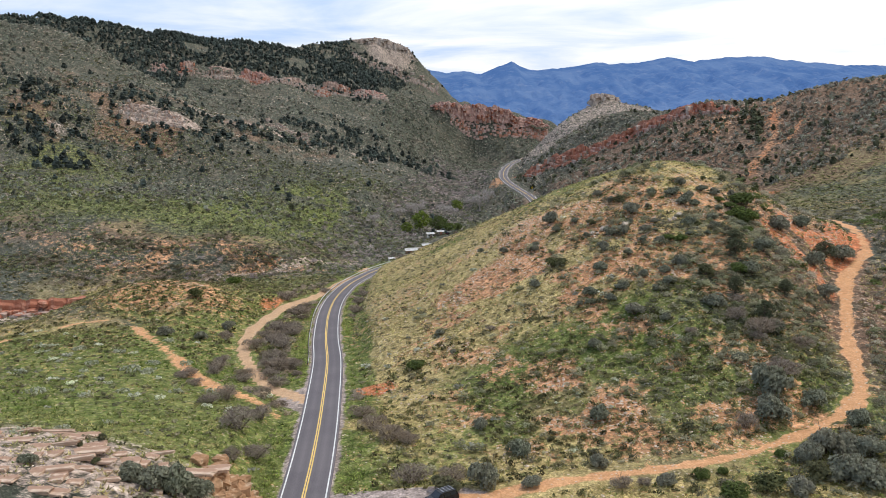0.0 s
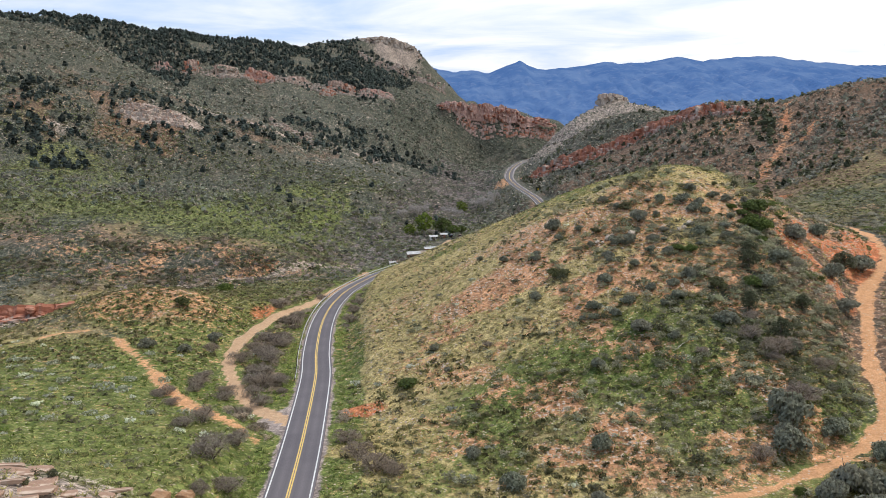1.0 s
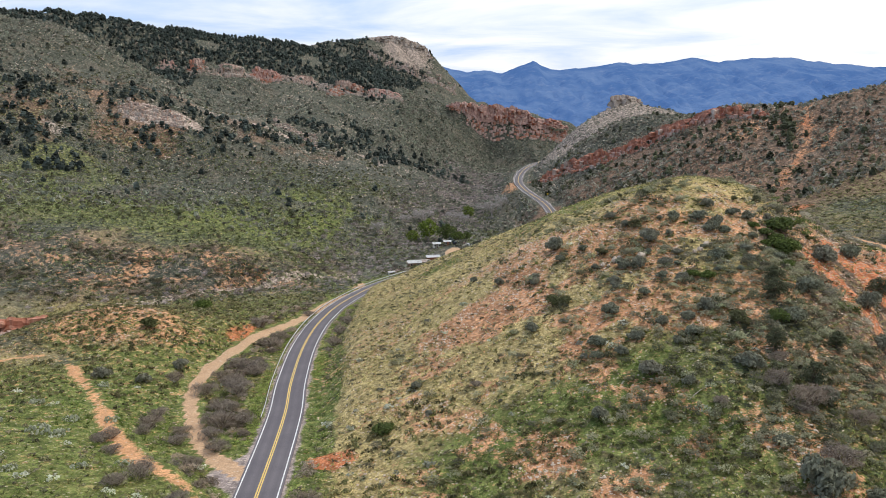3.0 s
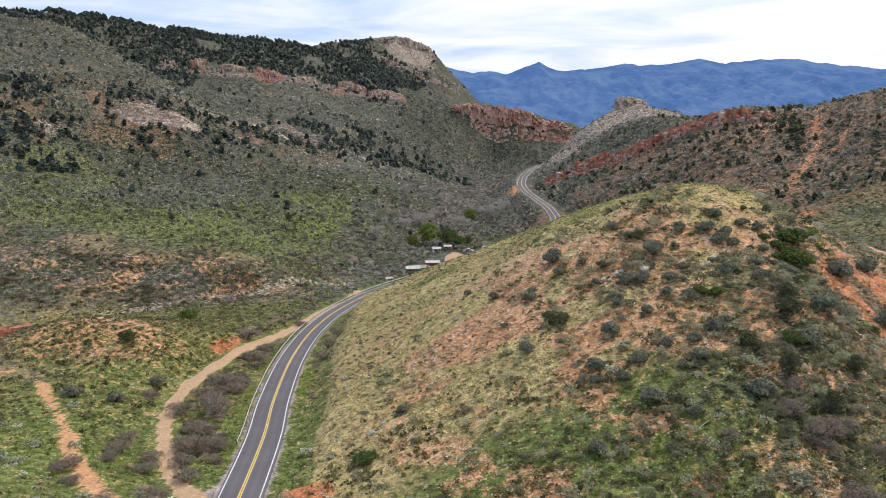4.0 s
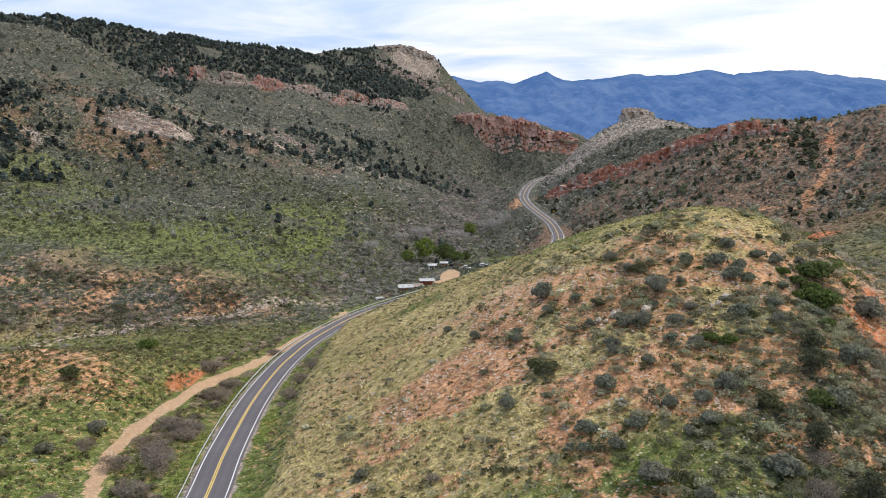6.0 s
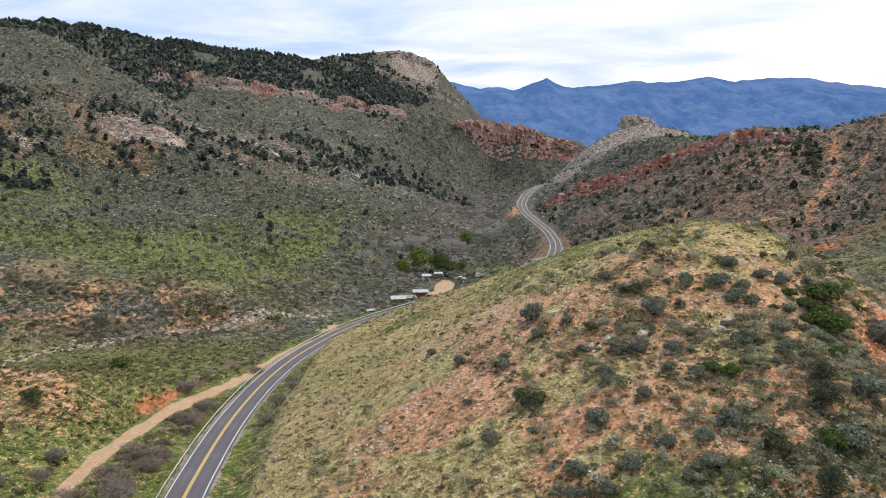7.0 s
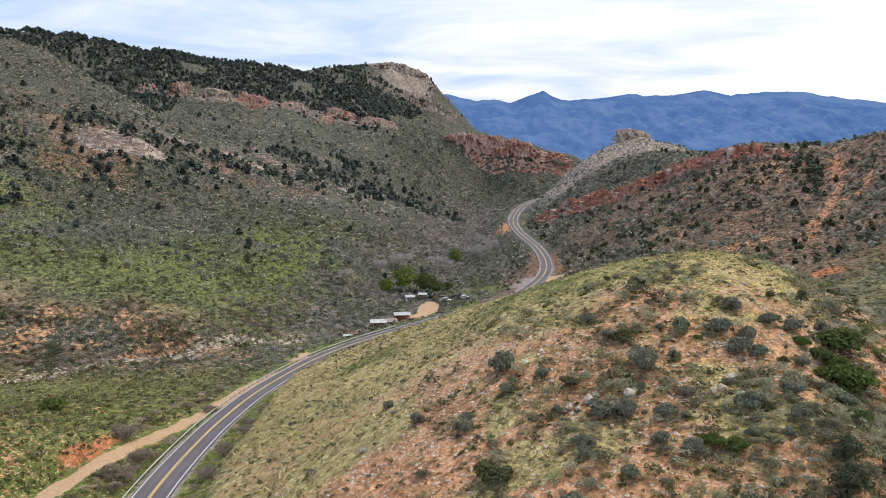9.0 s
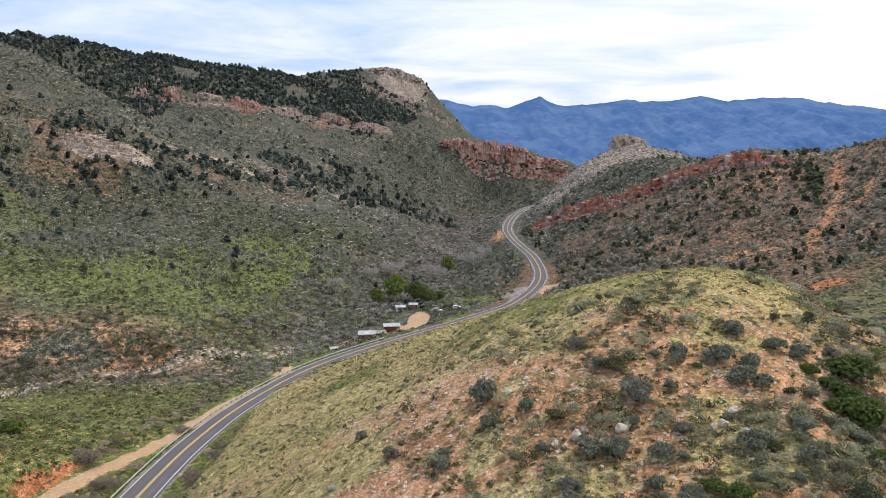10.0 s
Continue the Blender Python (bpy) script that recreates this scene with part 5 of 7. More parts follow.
def sow_valley():
    rng = np.random.default_rng(15)
    mid = [mound(240 + i, 14, 0.72, 0.85)[:, :3] for i in range(8)]
    # the bench across the stream and the lower slopes
    x, y = scatter(rng, (-330, 30, 335, 640), 44000, lambda x, y: np.clip(0.25 + 1.2 * (fbm(x / 30, y / 30, 3, 81) - 0.3), 0, 1))
    ok = seen(x, y) & off_roads(x, y, 7)
    x, y = x[ok], y[ok]
    g = masks(x, y, None)["green"]
    sow("bench_scrub", "low olive scrub over the bench across the stream", "scrub", BENCH_LEAF, x, y, 0.4 + 0.8 * rng.random(len(x)) ** 1.5, np.clip(1.1 * rng.random(len(x)) ** 1.2 - 0.5 * g, 0, 1), mid, 16, (0.9, 1.4), per=3)
    # leafless thickets that follow the stream
    thick = [leaves(np.random.default_rng(260 + i), heap(np.random.default_rng(260 + i), 1.0, 1.0, 6), 44, 0.22, 1.0, 2.6)[:, :3] for i in range(5)]
    x, y = scatter(rng, (-230, 130, 235, 950), 60000, lambda x, y: 0.55 * (1 - ramp01(to_line(x, y, CREEK_C, 60)[0], 10, 34 + 0.012 * y)))
    ok = seen(x, y) & off_roads(x, y, 7) & (rng.random(len(x)) < np.where(y < 420, 0.15, np.where(y < 580, 0.5, 0.85)))
    x, y = x[ok], y[ok]
    sow("stream_thicket", "leafless grey-purple thicket along the stream", "thicket", THICKET_TWIG, x, y, rng.uniform(0.9, 2.3, len(x)), rng.random(len(x)) * 0.7, thick, 17, per=3)
    # dark bushes among them
    x, y = scatter(rng, (-330, 120, 350, 760), 19000, lambda x, y: np.clip(1.6 * (fbm(x / 40, y / 40, 3, 87) - 0.36), 0, 1))
    ok = seen(x, y) & off_roads(x, y, 8)
    sow("valley_bushes", "dark green bushes scattered through the valley", "bushes", OLIVE_LEAF, x[ok], y[ok], 0.6 + 1.2 * rng.random(ok.sum()) ** 1.8, rng.random(ok.sum()), mid, 18, (0.9, 1.4), per=3)


def sow_banks():
    """Bushes along the edge of the bench, in clumps."""
    rng = np.random.default_rng(35)
    clumps = [(-146, 370, 9), (-130, 373, 7), (-125, 350, 12), (-83, 380, 7), (-66, 418, 10), (-104, 389, 7), (-106, 355, 14), (-145, 333, 11), (-168, 345, 10), (-92, 372, 9), (-60, 440, 9), (-75, 362, 10)]
    x = np.concatenate([rng.normal(c[0], c[2] * 0.7, 8 * c[2]) for c in clumps])
    y = np.concatenate([rng.normal(c[1], c[2] * 0.35, 8 * c[2]) for c in clumps])
    ok = off_roads(x, y, 7)
    x, y = x[ok], y[ok]
    half = rng.random(len(x)) < 0.5
    dense = [mound(320 + i, 60, 0.34, 0.85, 7)[:, :3] for i in range(5)]
    twigs = [leaves(np.random.default_rng(330 + i), heap(np.random.default_rng(330 + i), 1.0, 0.95, 7), 90, 0.13, 1.0, 3.0)[:, :3] for i in range(5)]
    sow("bank_bushes", "dark olive bushes along the edge of the bench", "bushes", OLIVE_LEAF, x[half], y[half], rng.uniform(0.7, 1.9, half.sum()), rng.random(half.sum()) * 0.6, dense, 36, per=3)
    sow("bank_thicket", "leafless grey-purple bushes below the bench", "thicket", BARE_TWIG, x[~half], y[~half], rng.uniform(0.9, 2.1, (~half).sum()), rng.random((~half).sum()) * 0.6, twigs, 37, per=3)


def sow_slopes():
    rng = np.random.default_rng(25)
    far = [mound(280 + i, 10, 0.95, 0.85)[:, :3] for i in range(8)]
    x, y = scatter(rng, (-520, 330, 430, 1430), 140000, lambda x, y: np.clip(0.12 + 2.4 * (fbm(x / 60, y / 60, 4, 91) - 0.33), 0, 1) * np.where(y > 1000, 0.75, 1) * np.where((x > 60) & (y > 560), 0.32, 1))
    ok = seen(x, y) & off_roads(x, y, 8) & ((x < 10) | (y > 480) | (x > 95)) & ((y < 1075) | (x > -100)) & ((y < 1160) | (x < -20))
    ok &= (x > 20) | (rng.random(len(x)) > np.clip(masks(x, y, None)["stone"], 0, 0.9))
    x, y = x[ok], y[ok]
    sow("slope_scrub", "grey-green desert scrub over the mountain slopes", "scrub", FAR_LEAF, x, y, 0.5 + 1.7 * rng.random(len(x)) ** 3, rng.random(len(x)) ** 2, far, 26, (0.9, 1.4), per=3)
    # the canyon's steep sides below the red cliff
    x, y = scatter(rng, (-70, 190, 860, 1135), 15000, lambda x, y: np.where(y > 1000, 0.6, 0.35))
    ok = off_roads(x, y, 9)
    sow("canyon_scrub", "dark green scrub on the steep canyon sides", "scrub", FAR_LEAF, x[ok], y[ok], rng.uniform(0.8, 1.9, ok.sum()), rng.random(ok.sum()) ** 3, far, 29, (0.9, 1.4), per=3)
    # bushes over the red-brown ridge
    x, y = scatter(rng, (60, 330, 420, 720), 22000, lambda x, y: np.clip(0.2 + 2.0 * (fbm(x / 30, y / 30, 3, 109) - 0.35), 0.05, 1))
    ok = seen(x, y) & off_roads(x, y, 9) & (masks(x, y, None)["soil"] < 0.55)
    sow("ridge_scrub", "grey-green bushes over the red-brown ridge", "scrub", FAR_LEAF, x[ok], y[ok], 0.6 + 1.3 * rng.random(ok.sum()) ** 2, rng.random(ok.sum()) ** 2, far, 30, (0.9, 1.4), per=3)
    # junipers: a dark wood on the high ridge, loose groups lower down
    tree = [conifer(300 + i, 7, 0.6) for i in range(8)]

    def groves(x, y):
        d = np.full(x.shape, 9.0)
        for cx, cy, rx, ry in ((-283, 617, 34, 16), (-244, 670, 16, 12), (-185, 693, 24, 18), (-157, 683, 18, 14), (-130, 805, 24, 22), (-100, 770, 20, 16), (-88, 850, 18, 24), (-59, 760, 20, 16), (-270, 565, 30, 16), (-248, 548, 22, 12), (-205, 622, 24, 9), (-268, 592, 34, 18), (-305, 640, 30, 18), (-300, 575, 26, 20)):
            d = np.minimum(d, np.hypot((x - cx) / rx, (y - cy) / ry))
        return 0.62 * (1 - ramp01(d + 1.6 * (fbm(x / 16, y / 16, 3, 107) - 0.5), 0.5, 1.1))

    def wood(x, y):
        ridge = ramp01(y, 1018, 1042) * (x < -80 + 0.12 * (y - 1100)) + ramp01(y, 830, 880) * (x < -262 - 0.2 * (y - 850)) * 0.9
        belt = np.where(x < -170, 0.6, 0.45) * np.exp(-((base_y(x) - y) / 38) ** 2) * ramp01(fbm(x / 40, y / 40, 3, 97), 0.4, 0.52)
        return np.clip(np.maximum(0.85 * ridge * ramp01(fbm(x / 60, y / 60, 3, 99), 0.22, 0.4), np.maximum(np.maximum(belt, groves(x, y)), 0.009)), 0, 1)

    def base_y(x):
        return np.interp(x, [-400, -300, -250, -200, -150, -115, -70, -40], [580, 618, 640, 658, 675, 760, 797, 815])
    x, y = scatter(rng, (-620, 10, 470, 1460), 50000, wood)
    crest = np.interp(x, [-620, -520, -436, -371, -285, -227, -187, -100], [945, 960, 1060, 1132, 1162, 1235, 1340, 1392])
    ok = seen(x, y) & off_roads(x, y, 9) & (y < crest + 10) & (masks(x, y, None)["stone"] < 0.5)
    x, y = x[ok], y[ok]
    sow("juniper_wood", "dark juniper woodland on the high slopes and ridge", "trees", JUNIPER_LEAF, x, y, 0.9 + 2.3 * rng.random(len(x)) ** 1.3, rng.random(len(x)) * 0.5, tree, 27, (0.8, 1.15), per=3)
    x, y = scatter(rng, (176, 208, 492, 562), 95, lambda x, y: 1.0 * (np.hypot((x - 190 - 0.14 * (y - 526)) / 7, (y - 526) / 30) < 1))
    sow("gully_junipers", "dark junipers crowding beside the bare wash", "trees", HILL_JUNIPER, x, y, rng.uniform(1.4, 2.7, len(x)), rng.random(len(x)) * 0.4, tree, 31, (0.8, 1.2), per=3)
    x, y = scatter(rng, (60, 320, 420, 720), 2000, lambda x, y: np.clip(2.4 * (fbm(x / 45, y / 45, 3, 103) - 0.4), 0.07, 1) + 0.9 * (np.hypot((x - 190) / 8, (y - 530) / 36) < 1))
    ok = seen(x, y) & off_roads(x, y, 9) & (masks(x, y, None)["soil"] < 0.6)
    sow("ridge_junipers", "dark junipers dotted over the red ridge", "trees", HILL_JUNIPER, x[ok], y[ok], rng.uniform(1.1, 2.3, ok.sum()), rng.random(ok.sum()) * 0.6, tree, 28, (0.7, 1.1), per=3)


sow_near()
sow_hill()
sow_dots()
sow_valley()
sow_banks()
sow_slopes()


# ---- rock ----
RED_ROCK = strata_material("red_bedded_rock", (0.2, 0.068, 0.042), (0.43, 0.165, 0.1), (0.5, 0.27, 0.19), 0.6)
ROSE_ROCK = strata_material("rose_bedded_rock", (0.27, 0.125, 0.1), (0.44, 0.235, 0.185), (0.56, 0.43, 0.365), 0.6)
PINK_ROCK = strata_material("pinkish_bedded_rock", (0.26, 0.16, 0.122), (0.42, 0.28, 0.22), (0.54, 0.455, 0.385), 0.5)
CREAM_ROCK = strata_material("cream_grey_caprock", (0.26, 0.195, 0.155), (0.44, 0.36, 0.295), (0.56, 0.49, 0.42), 0.5)
LEDGE_ROCK = strata_material("pale_ledge_rock", (0.34, 0.2, 0.135), (0.54, 0.37, 0.265), (0.68, 0.54, 0.42), 1.6)
ORANGE_ROCK = strata_material("orange_broken_rock", (0.34, 0.18, 0.09), (0.5, 0.31, 0.18), (0.56, 0.42, 0.29), 1.6)


def rock_block(seed, rough=0.2, cuts=2):
    """A broken block one metre each way, standing on its foot's middle."""
    rng = np.random.default_rng(seed)
    bm = bmesh.new()
    bmesh.ops.create_cube(bm, size=1.0)
    bmesh.ops.subdivide_edges(bm, edges=bm.edges[:], cuts=cuts, use_grid_fill=True)
    off = rng.uniform(0, 50, 3)
    for v in bm.verts:
        d = noise.noise_vector(Vector(off) + v.co * 1.7) * rough + noise.noise_vector(Vector(off) + v.co * 4.3) * rough * 0.5
        corner = max(0, abs(v.co.x) + abs(v.co.y) + abs(v.co.z) - 1.05)
        v.co = v.co * (1 - 0.22 * corner) + d
        v.co.z += 0.5
    me = bpy.data.meshes.new("rock_block")
    bm.to_mesh(me)
    bm.free()
    return me


def with_material(meshes, mat):
    out = []
    for me in meshes:
        me = me.copy()
        me.materials.append(mat)
        out.append(me)
    return out


BLOCKS = [rock_block(400 + i) for i in range(8)]
SLABS = with_material([rock_block(430 + i, 0.075, 3) for i in range(8)], LEDGE_ROCK)
BLOCKS_OF = {m.name: with_material(BLOCKS, m) for m in (RED_ROCK, ROSE_ROCK, PINK_ROCK, CREAM_ROCK, LEDGE_ROCK, ORANGE_ROCK)}


def block(parent, mat, x, y, z, wide, deep, high, turn, rng, name="rock"):
    ob = new(name, rng.choice(BLOCKS_OF[mat.name]))
    ob.parent = parent
    ob.matrix_basis = pose(x, y, z, rng.uniform(-4, 4), rng.uniform(-4, 4), turn + rng.uniform(-14, 14)) @ Matrix.Diagonal((wide, deep, high, 1))
    return ob


def rock_face(parent, p, run, high, deep, mat, seed, ragged=0.3):
    """A ragged sheet of rock below a rim line: joints that run down it, ledges that step out, a top that falls back."""
    s = np.linspace(0, run[-1], max(8, int(run[-1] / 0.9)))
    v = np.linspace(0, 1, 11)
    S, V = np.meshgrid(s, v)
    H = np.array([high(k / run[-1]) if callable(high) else high for k in s])[None, :]
    if ragged > 0.5:
        H = H * np.clip(3.2 * fbm(s / 11, s * 0 + seed, 3, 680 + seed) - 0.7, 0.12, 1.25)[None, :]
    ends = np.clip(np.minimum(S, run[-1] - S) / (0.08 * run[-1] + 2), 0.25, 1)
    joint = fbm(S / 3.4 + seed, V * 0.9, 3, 600 + seed) - 0.5
    cell = np.floor(S / 1.9 + 3.2 * fbm(S / 9, V * 2.4, 2, 620 + seed))
    jog = np.modf(np.abs(np.sin(cell * 12.9898 + seed) * 43758.5453))[0] - 0.5
    ledge = np.floor(V * 3.4 + 1.6 * fbm(S / 12, V * 0 + 3, 2, 640 + seed)) / 3.4
    out = deep * (0.1 + 0.25 * V + 0.55 * ledge) + deep * 0.45 * joint + deep * 0.2 * jog
    X, Y, Z = (np.interp(S, run, p[:, i]) for i in range(3))
    rim = (fbm(s / 7, s * 0, 3, 660 + seed) - 0.5)[None, :] * ragged * H + 0.12 * H * jog[:1]
    Y, Z = Y - out * ends, Z + rim - H * (1.15 * V) * ends - (1 - ends) * H * 0.5
    Y, Z, X = np.vstack([Y[:1] + deep, Y]), np.vstack([Z[:1] - 0.25 * H, Z]), np.vstack([X[:1], X])
    n, k = X.shape
    i = (np.arange(n - 1)[:, None] * k + np.arange(k - 1)[None, :]).ravel()
    me = arrays_mesh("rock_face", np.stack([X.ravel(), Y.ravel(), Z.ravel()], 1), np.stack([i, i + k, i + k + 1, i + 1], 1), 4, (mat,))
    part("rock_face", me, None, parent)


def cliff(name, label, line, high, step, deep, mat, seed, gap=0.0, second=None, tiers=3, ragged=0.3, face=True):
    """A jointed cliff: tiers of broken blocks below a rim line, (x, y, z) at its top edge, each tier a little further out."""
    rng = random.Random(seed)
    base = tagged(new(name), label, "cliff", kind="structure")
    p = smooth_line(line, 1.0)
    run = np.concatenate([[0], np.cumsum(np.linalg.norm(np.diff(p[:, :2], axis=0), axis=1))])
    if face:
        rock_face(base, p, run, high, deep, mat, seed, ragged)
    for tier in range(tiers):
        s = rng.uniform(-0.5, 0.5) * step
        while s < run[-1]:
            x, y, z = (float(np.interp(s, run, p[:, i])) for i in range(3))
            x1, y1 = (float(np.interp(s + 2, run, p[:, i])) for i in range(2))
            w = step * rng.uniform(0.3, 1.3)
            h = (high(s / run[-1]) if callable(high) else high) / tiers
            if rng.random() >= 0.6 + 0.5 * gap + 0.05 * tier:
                turn = math.degrees(math.atan2(y1 - y, x1 - x)) if s + 2 < run[-1] else 0
                out = deep * (0.32 + 0.2 * tier + rng.uniform(-0.16, 0.16))
                tall = h * rng.uniform(0.6, 1.45)
                top = z - h * tier - rng.uniform(0, 0.35) * h
                block(base, second if second and rng.random() < 0.4 else mat, x, y - out, top - tall, w * 1.3, deep * rng.uniform(0.75, 1.1), tall, turn, rng, "rock_column")
            s += w
    return base


def ledges(base, line, fall, tiers, step, high, mat, second, seed):
    """Broken beds of rock that step down the slope below a line, each sunk into the ground."""
    rng = random.Random(seed)
    p = smooth_line(line, 1.0)
    run = np.concatenate([[0], np.cumsum(np.linalg.norm(np.diff(p[:, :2], axis=0), axis=1))])
    spots = []
    for tier in range(tiers):
        s = rng.uniform(0, step)
        while s < run[-1]:
            w = step * rng.uniform(0.5, 1.6)
            if rng.random() < 0.8:
                x, y = (float(np.interp(s, run, p[:, i])) for i in range(2))
                spots.append((x + rng.uniform(-1, 1), y - fall * (tier + rng.uniform(-0.3, 0.3)) / max(1, tiers - 1), w))
            s += w
    zs = land(np.array([q[0] for q in spots]), np.array([q[1] for q in spots]))
    for (x, y, w), z in zip(spots, zs):
        h = high * rng.uniform(0.6, 1.5)
        block(base, second if rng.random() < 0.4 else mat, x, y, float(z) - 0.45 * h, w * 1.15, step * rng.uniform(0.6, 1.1), h, rng.uniform(-12, 12), rng, "rock_ledge")


cliff("cliff_mesa_rim", "cream and pink jointed caprock cliff of the mesa",
      [(-152.4, 1376, 163.2), (-130.3, 1380, 166.2), (-101.5, 1386, 167.7), (-76.5, 1390, 160.8), (-56.3, 1392, 151.9), (-45.3, 1394, 138.0), (-35.9, 1396, 120.6)],
      lambda k: 4 + 10 * min(1, 2.2 * k), 4.0, 7, CREAM_ROCK, 1, 0.03, PINK_ROCK, 4)
mesa_step = cliff("cliff_mesa_step", "pinkish lower cliff step below the mesa rim",
      [(-137.2, 1336, 137.9), (-104.6, 1336, 133.3), (-72.1, 1336, 122.4), (-47.9, 1340, 113.2), (-23.6, 1346, 104.0), (-7.2, 1352, 92.9)], lambda k: 4 + 4 * k, 3.5, 6, PINK_ROCK, 2, 0.3, CREAM_ROCK, 2, face=False)
ledges(mesa_step, [(-137.2, 1336, 137.9), (-104.6, 1336, 133.3), (-72.1, 1336, 122.4), (-47.9, 1340, 113.2), (-23.6, 1346, 104.0), (-7.2, 1352, 92.9)], 10, 3, 3.4, 4.4, PINK_ROCK, CREAM_ROCK, 66)
red_cliff = cliff("cliff_red", "long red jointed cliff at the mouth of the canyon",
      [(-16, 1098, 64), (12, 1100, 63), (49, 1108, 60), (82, 1114, 53), (94, 1118, 44), (118, 1126, 42), (139, 1138, 36)],
      lambda k: 9 + 10 * math.sin(math.pi * min(1, k * 1.25)), 2.4, 8, ROSE_ROCK, 3, 0.2, RED_ROCK, 6, 0.5)
ledges(red_cliff, [(8, 1104, 0), (40, 1109, 0), (75, 1115, 0), (110, 1126, 0), (140, 1144, 0)], 20, 8, 2.8, 3.0, ROSE_ROCK, RED_ROCK, 61)
CRAGS = (([(-322, 973, 113), (-309, 975, 111)], 17), ([(-298, 993, 114), (-284, 996, 113)], 19), ([(-270, 1000, 108), (-258, 1001, 109), (-242, 1008, 105)], 16),
         ([(-238, 1024, 106), (-222, 1028, 103), (-205, 1034, 98)], 13), ([(-194, 1040, 98), (-180, 1044, 96), (-168, 1050, 94)], 14),
         ([(-146, 1052, 91), (-130, 1054, 89), (-113, 1058, 84)], 18), ([(-108, 1060, 83), (-90, 1068, 80), (-70, 1080, 75)], 13), ([(-150, 1030, 80), (-136, 1032, 77)], 7))
for nr, (pts, h) in enumerate(CRAGS):
    crag = cliff("cliff_crag", "broken pink rock crags along the mountainside", pts, 0.7 * h, 2.0, 5, PINK_ROCK if nr % 3 else ROSE_ROCK, 10 + nr, 0.2, RED_ROCK if nr % 2 else CREAM_ROCK, ragged=0.6)
    ledges(crag, pts, 16, 6, 2.5, 3.4, PINK_ROCK if nr % 3 else ROSE_ROCK, RED_ROCK if nr % 2 else CREAM_ROCK, 70 + nr)
ledges(crag, [(-326, 974, 0), (-285, 996, 0), (-240, 1016, 0), (-190, 1042, 0), (-130, 1056, 0), (-66, 1084, 0)], 22, 4, 2.4, 2.6, CREAM_ROCK, PINK_ROCK, 67)
red_band = cliff("cliff_red_band", "rust-red rock band slanting down the ridge",
      [(62, 712, -0.5), (66, 707, 3), (80, 690, 13), (95, 670, 22), (114, 650, 28), (131, 630, 38), (147, 610, 46), (161, 590, 54.5), (179, 575, 58.5), (191, 565, 56)],
      lambda k: 8 + 7 * min(1, k * 1.6) + 3 * math.sin(17 * k), 2.1, 7.5, RED_ROCK, 20, 0.28, PINK_ROCK, 3, 0.55)
ledges(red_band, [(66, 704, 0), (95, 668, 0), (131, 628, 0), (161, 588, 0), (191, 563, 0)], 8, 3, 2.2, 2.6, RED_ROCK, ROSE_ROCK, 62)
cliff("cliff_red_step", "broken rust-red ledges below the slanting rock band",
      [(64, 698, -1), (78, 680, 6), (93, 660, 14), (111, 641, 21), (128, 621, 30), (143, 601, 38)], 6, 2.4, 4.5, RED_ROCK, 24, 0.3, PINK_ROCK, 2, 0.6)
cliff("cliff_butte", "cream caprock butte on the grey hilltop", [(139.2, 829, 66.1), (144.4, 829, 67.5), (154.0, 830, 68.1), (163.0, 832, 66.8), (170.5, 836, 63.5)], lambda k: 13 - 8 * k, 2.6, 5, CREAM_ROCK, 21, 0.1, PINK_ROCK, 3, 0.06)
slope_ledge = cliff("cliff_slope_ledge", "pale broken ledge across the scrubby slope", [(-243, 655, 66), (-222, 655, 59), (-200, 652, 50)], 1.6, 2.6, 2, PINK_ROCK, 22, 0.5, CREAM_ROCK, 1, face=False)
ledges(slope_ledge, [(-246, 664, 0), (-222, 664, 0), (-198, 662, 0)], 16, 5, 2.6, 1.8, PINK_ROCK, CREAM_ROCK, 63)
ledges(slope_ledge, [(-164, 792, 0), (-140, 775, 0), (-112, 748, 0)], 14, 3, 2.8, 1.8, PINK_ROCK, CREAM_ROCK, 64)
bank = [(x, y, float(land(x, y)[0]) + 4.4) for x, y in ((-172, 286), (-160, 289), (-148, 291), (-136, 294), (-126, 298))]
creek_bank = cliff("cliff_creek_bank", "dark red bedded rock bank above the stream", bank, 7.5, 2.4, 4.5, RED_ROCK, 25, 0.25, PINK_ROCK, 3, 0.4)
ledges(creek_bank, [(-174, 284, 0), (-150, 289, 0), (-124, 296, 0)], 7, 5, 2.2, 1.5, RED_ROCK, PINK_ROCK, 65)
cliff("cliff_low_ledge", "short brown rock ledge in the slope", [(-186, 700, 50), (-168, 700, 43), (-152, 708, 37)], 2.0, 2.6, 3, PINK_ROCK, 23, 0.4, CREAM_ROCK, 2, face=False)


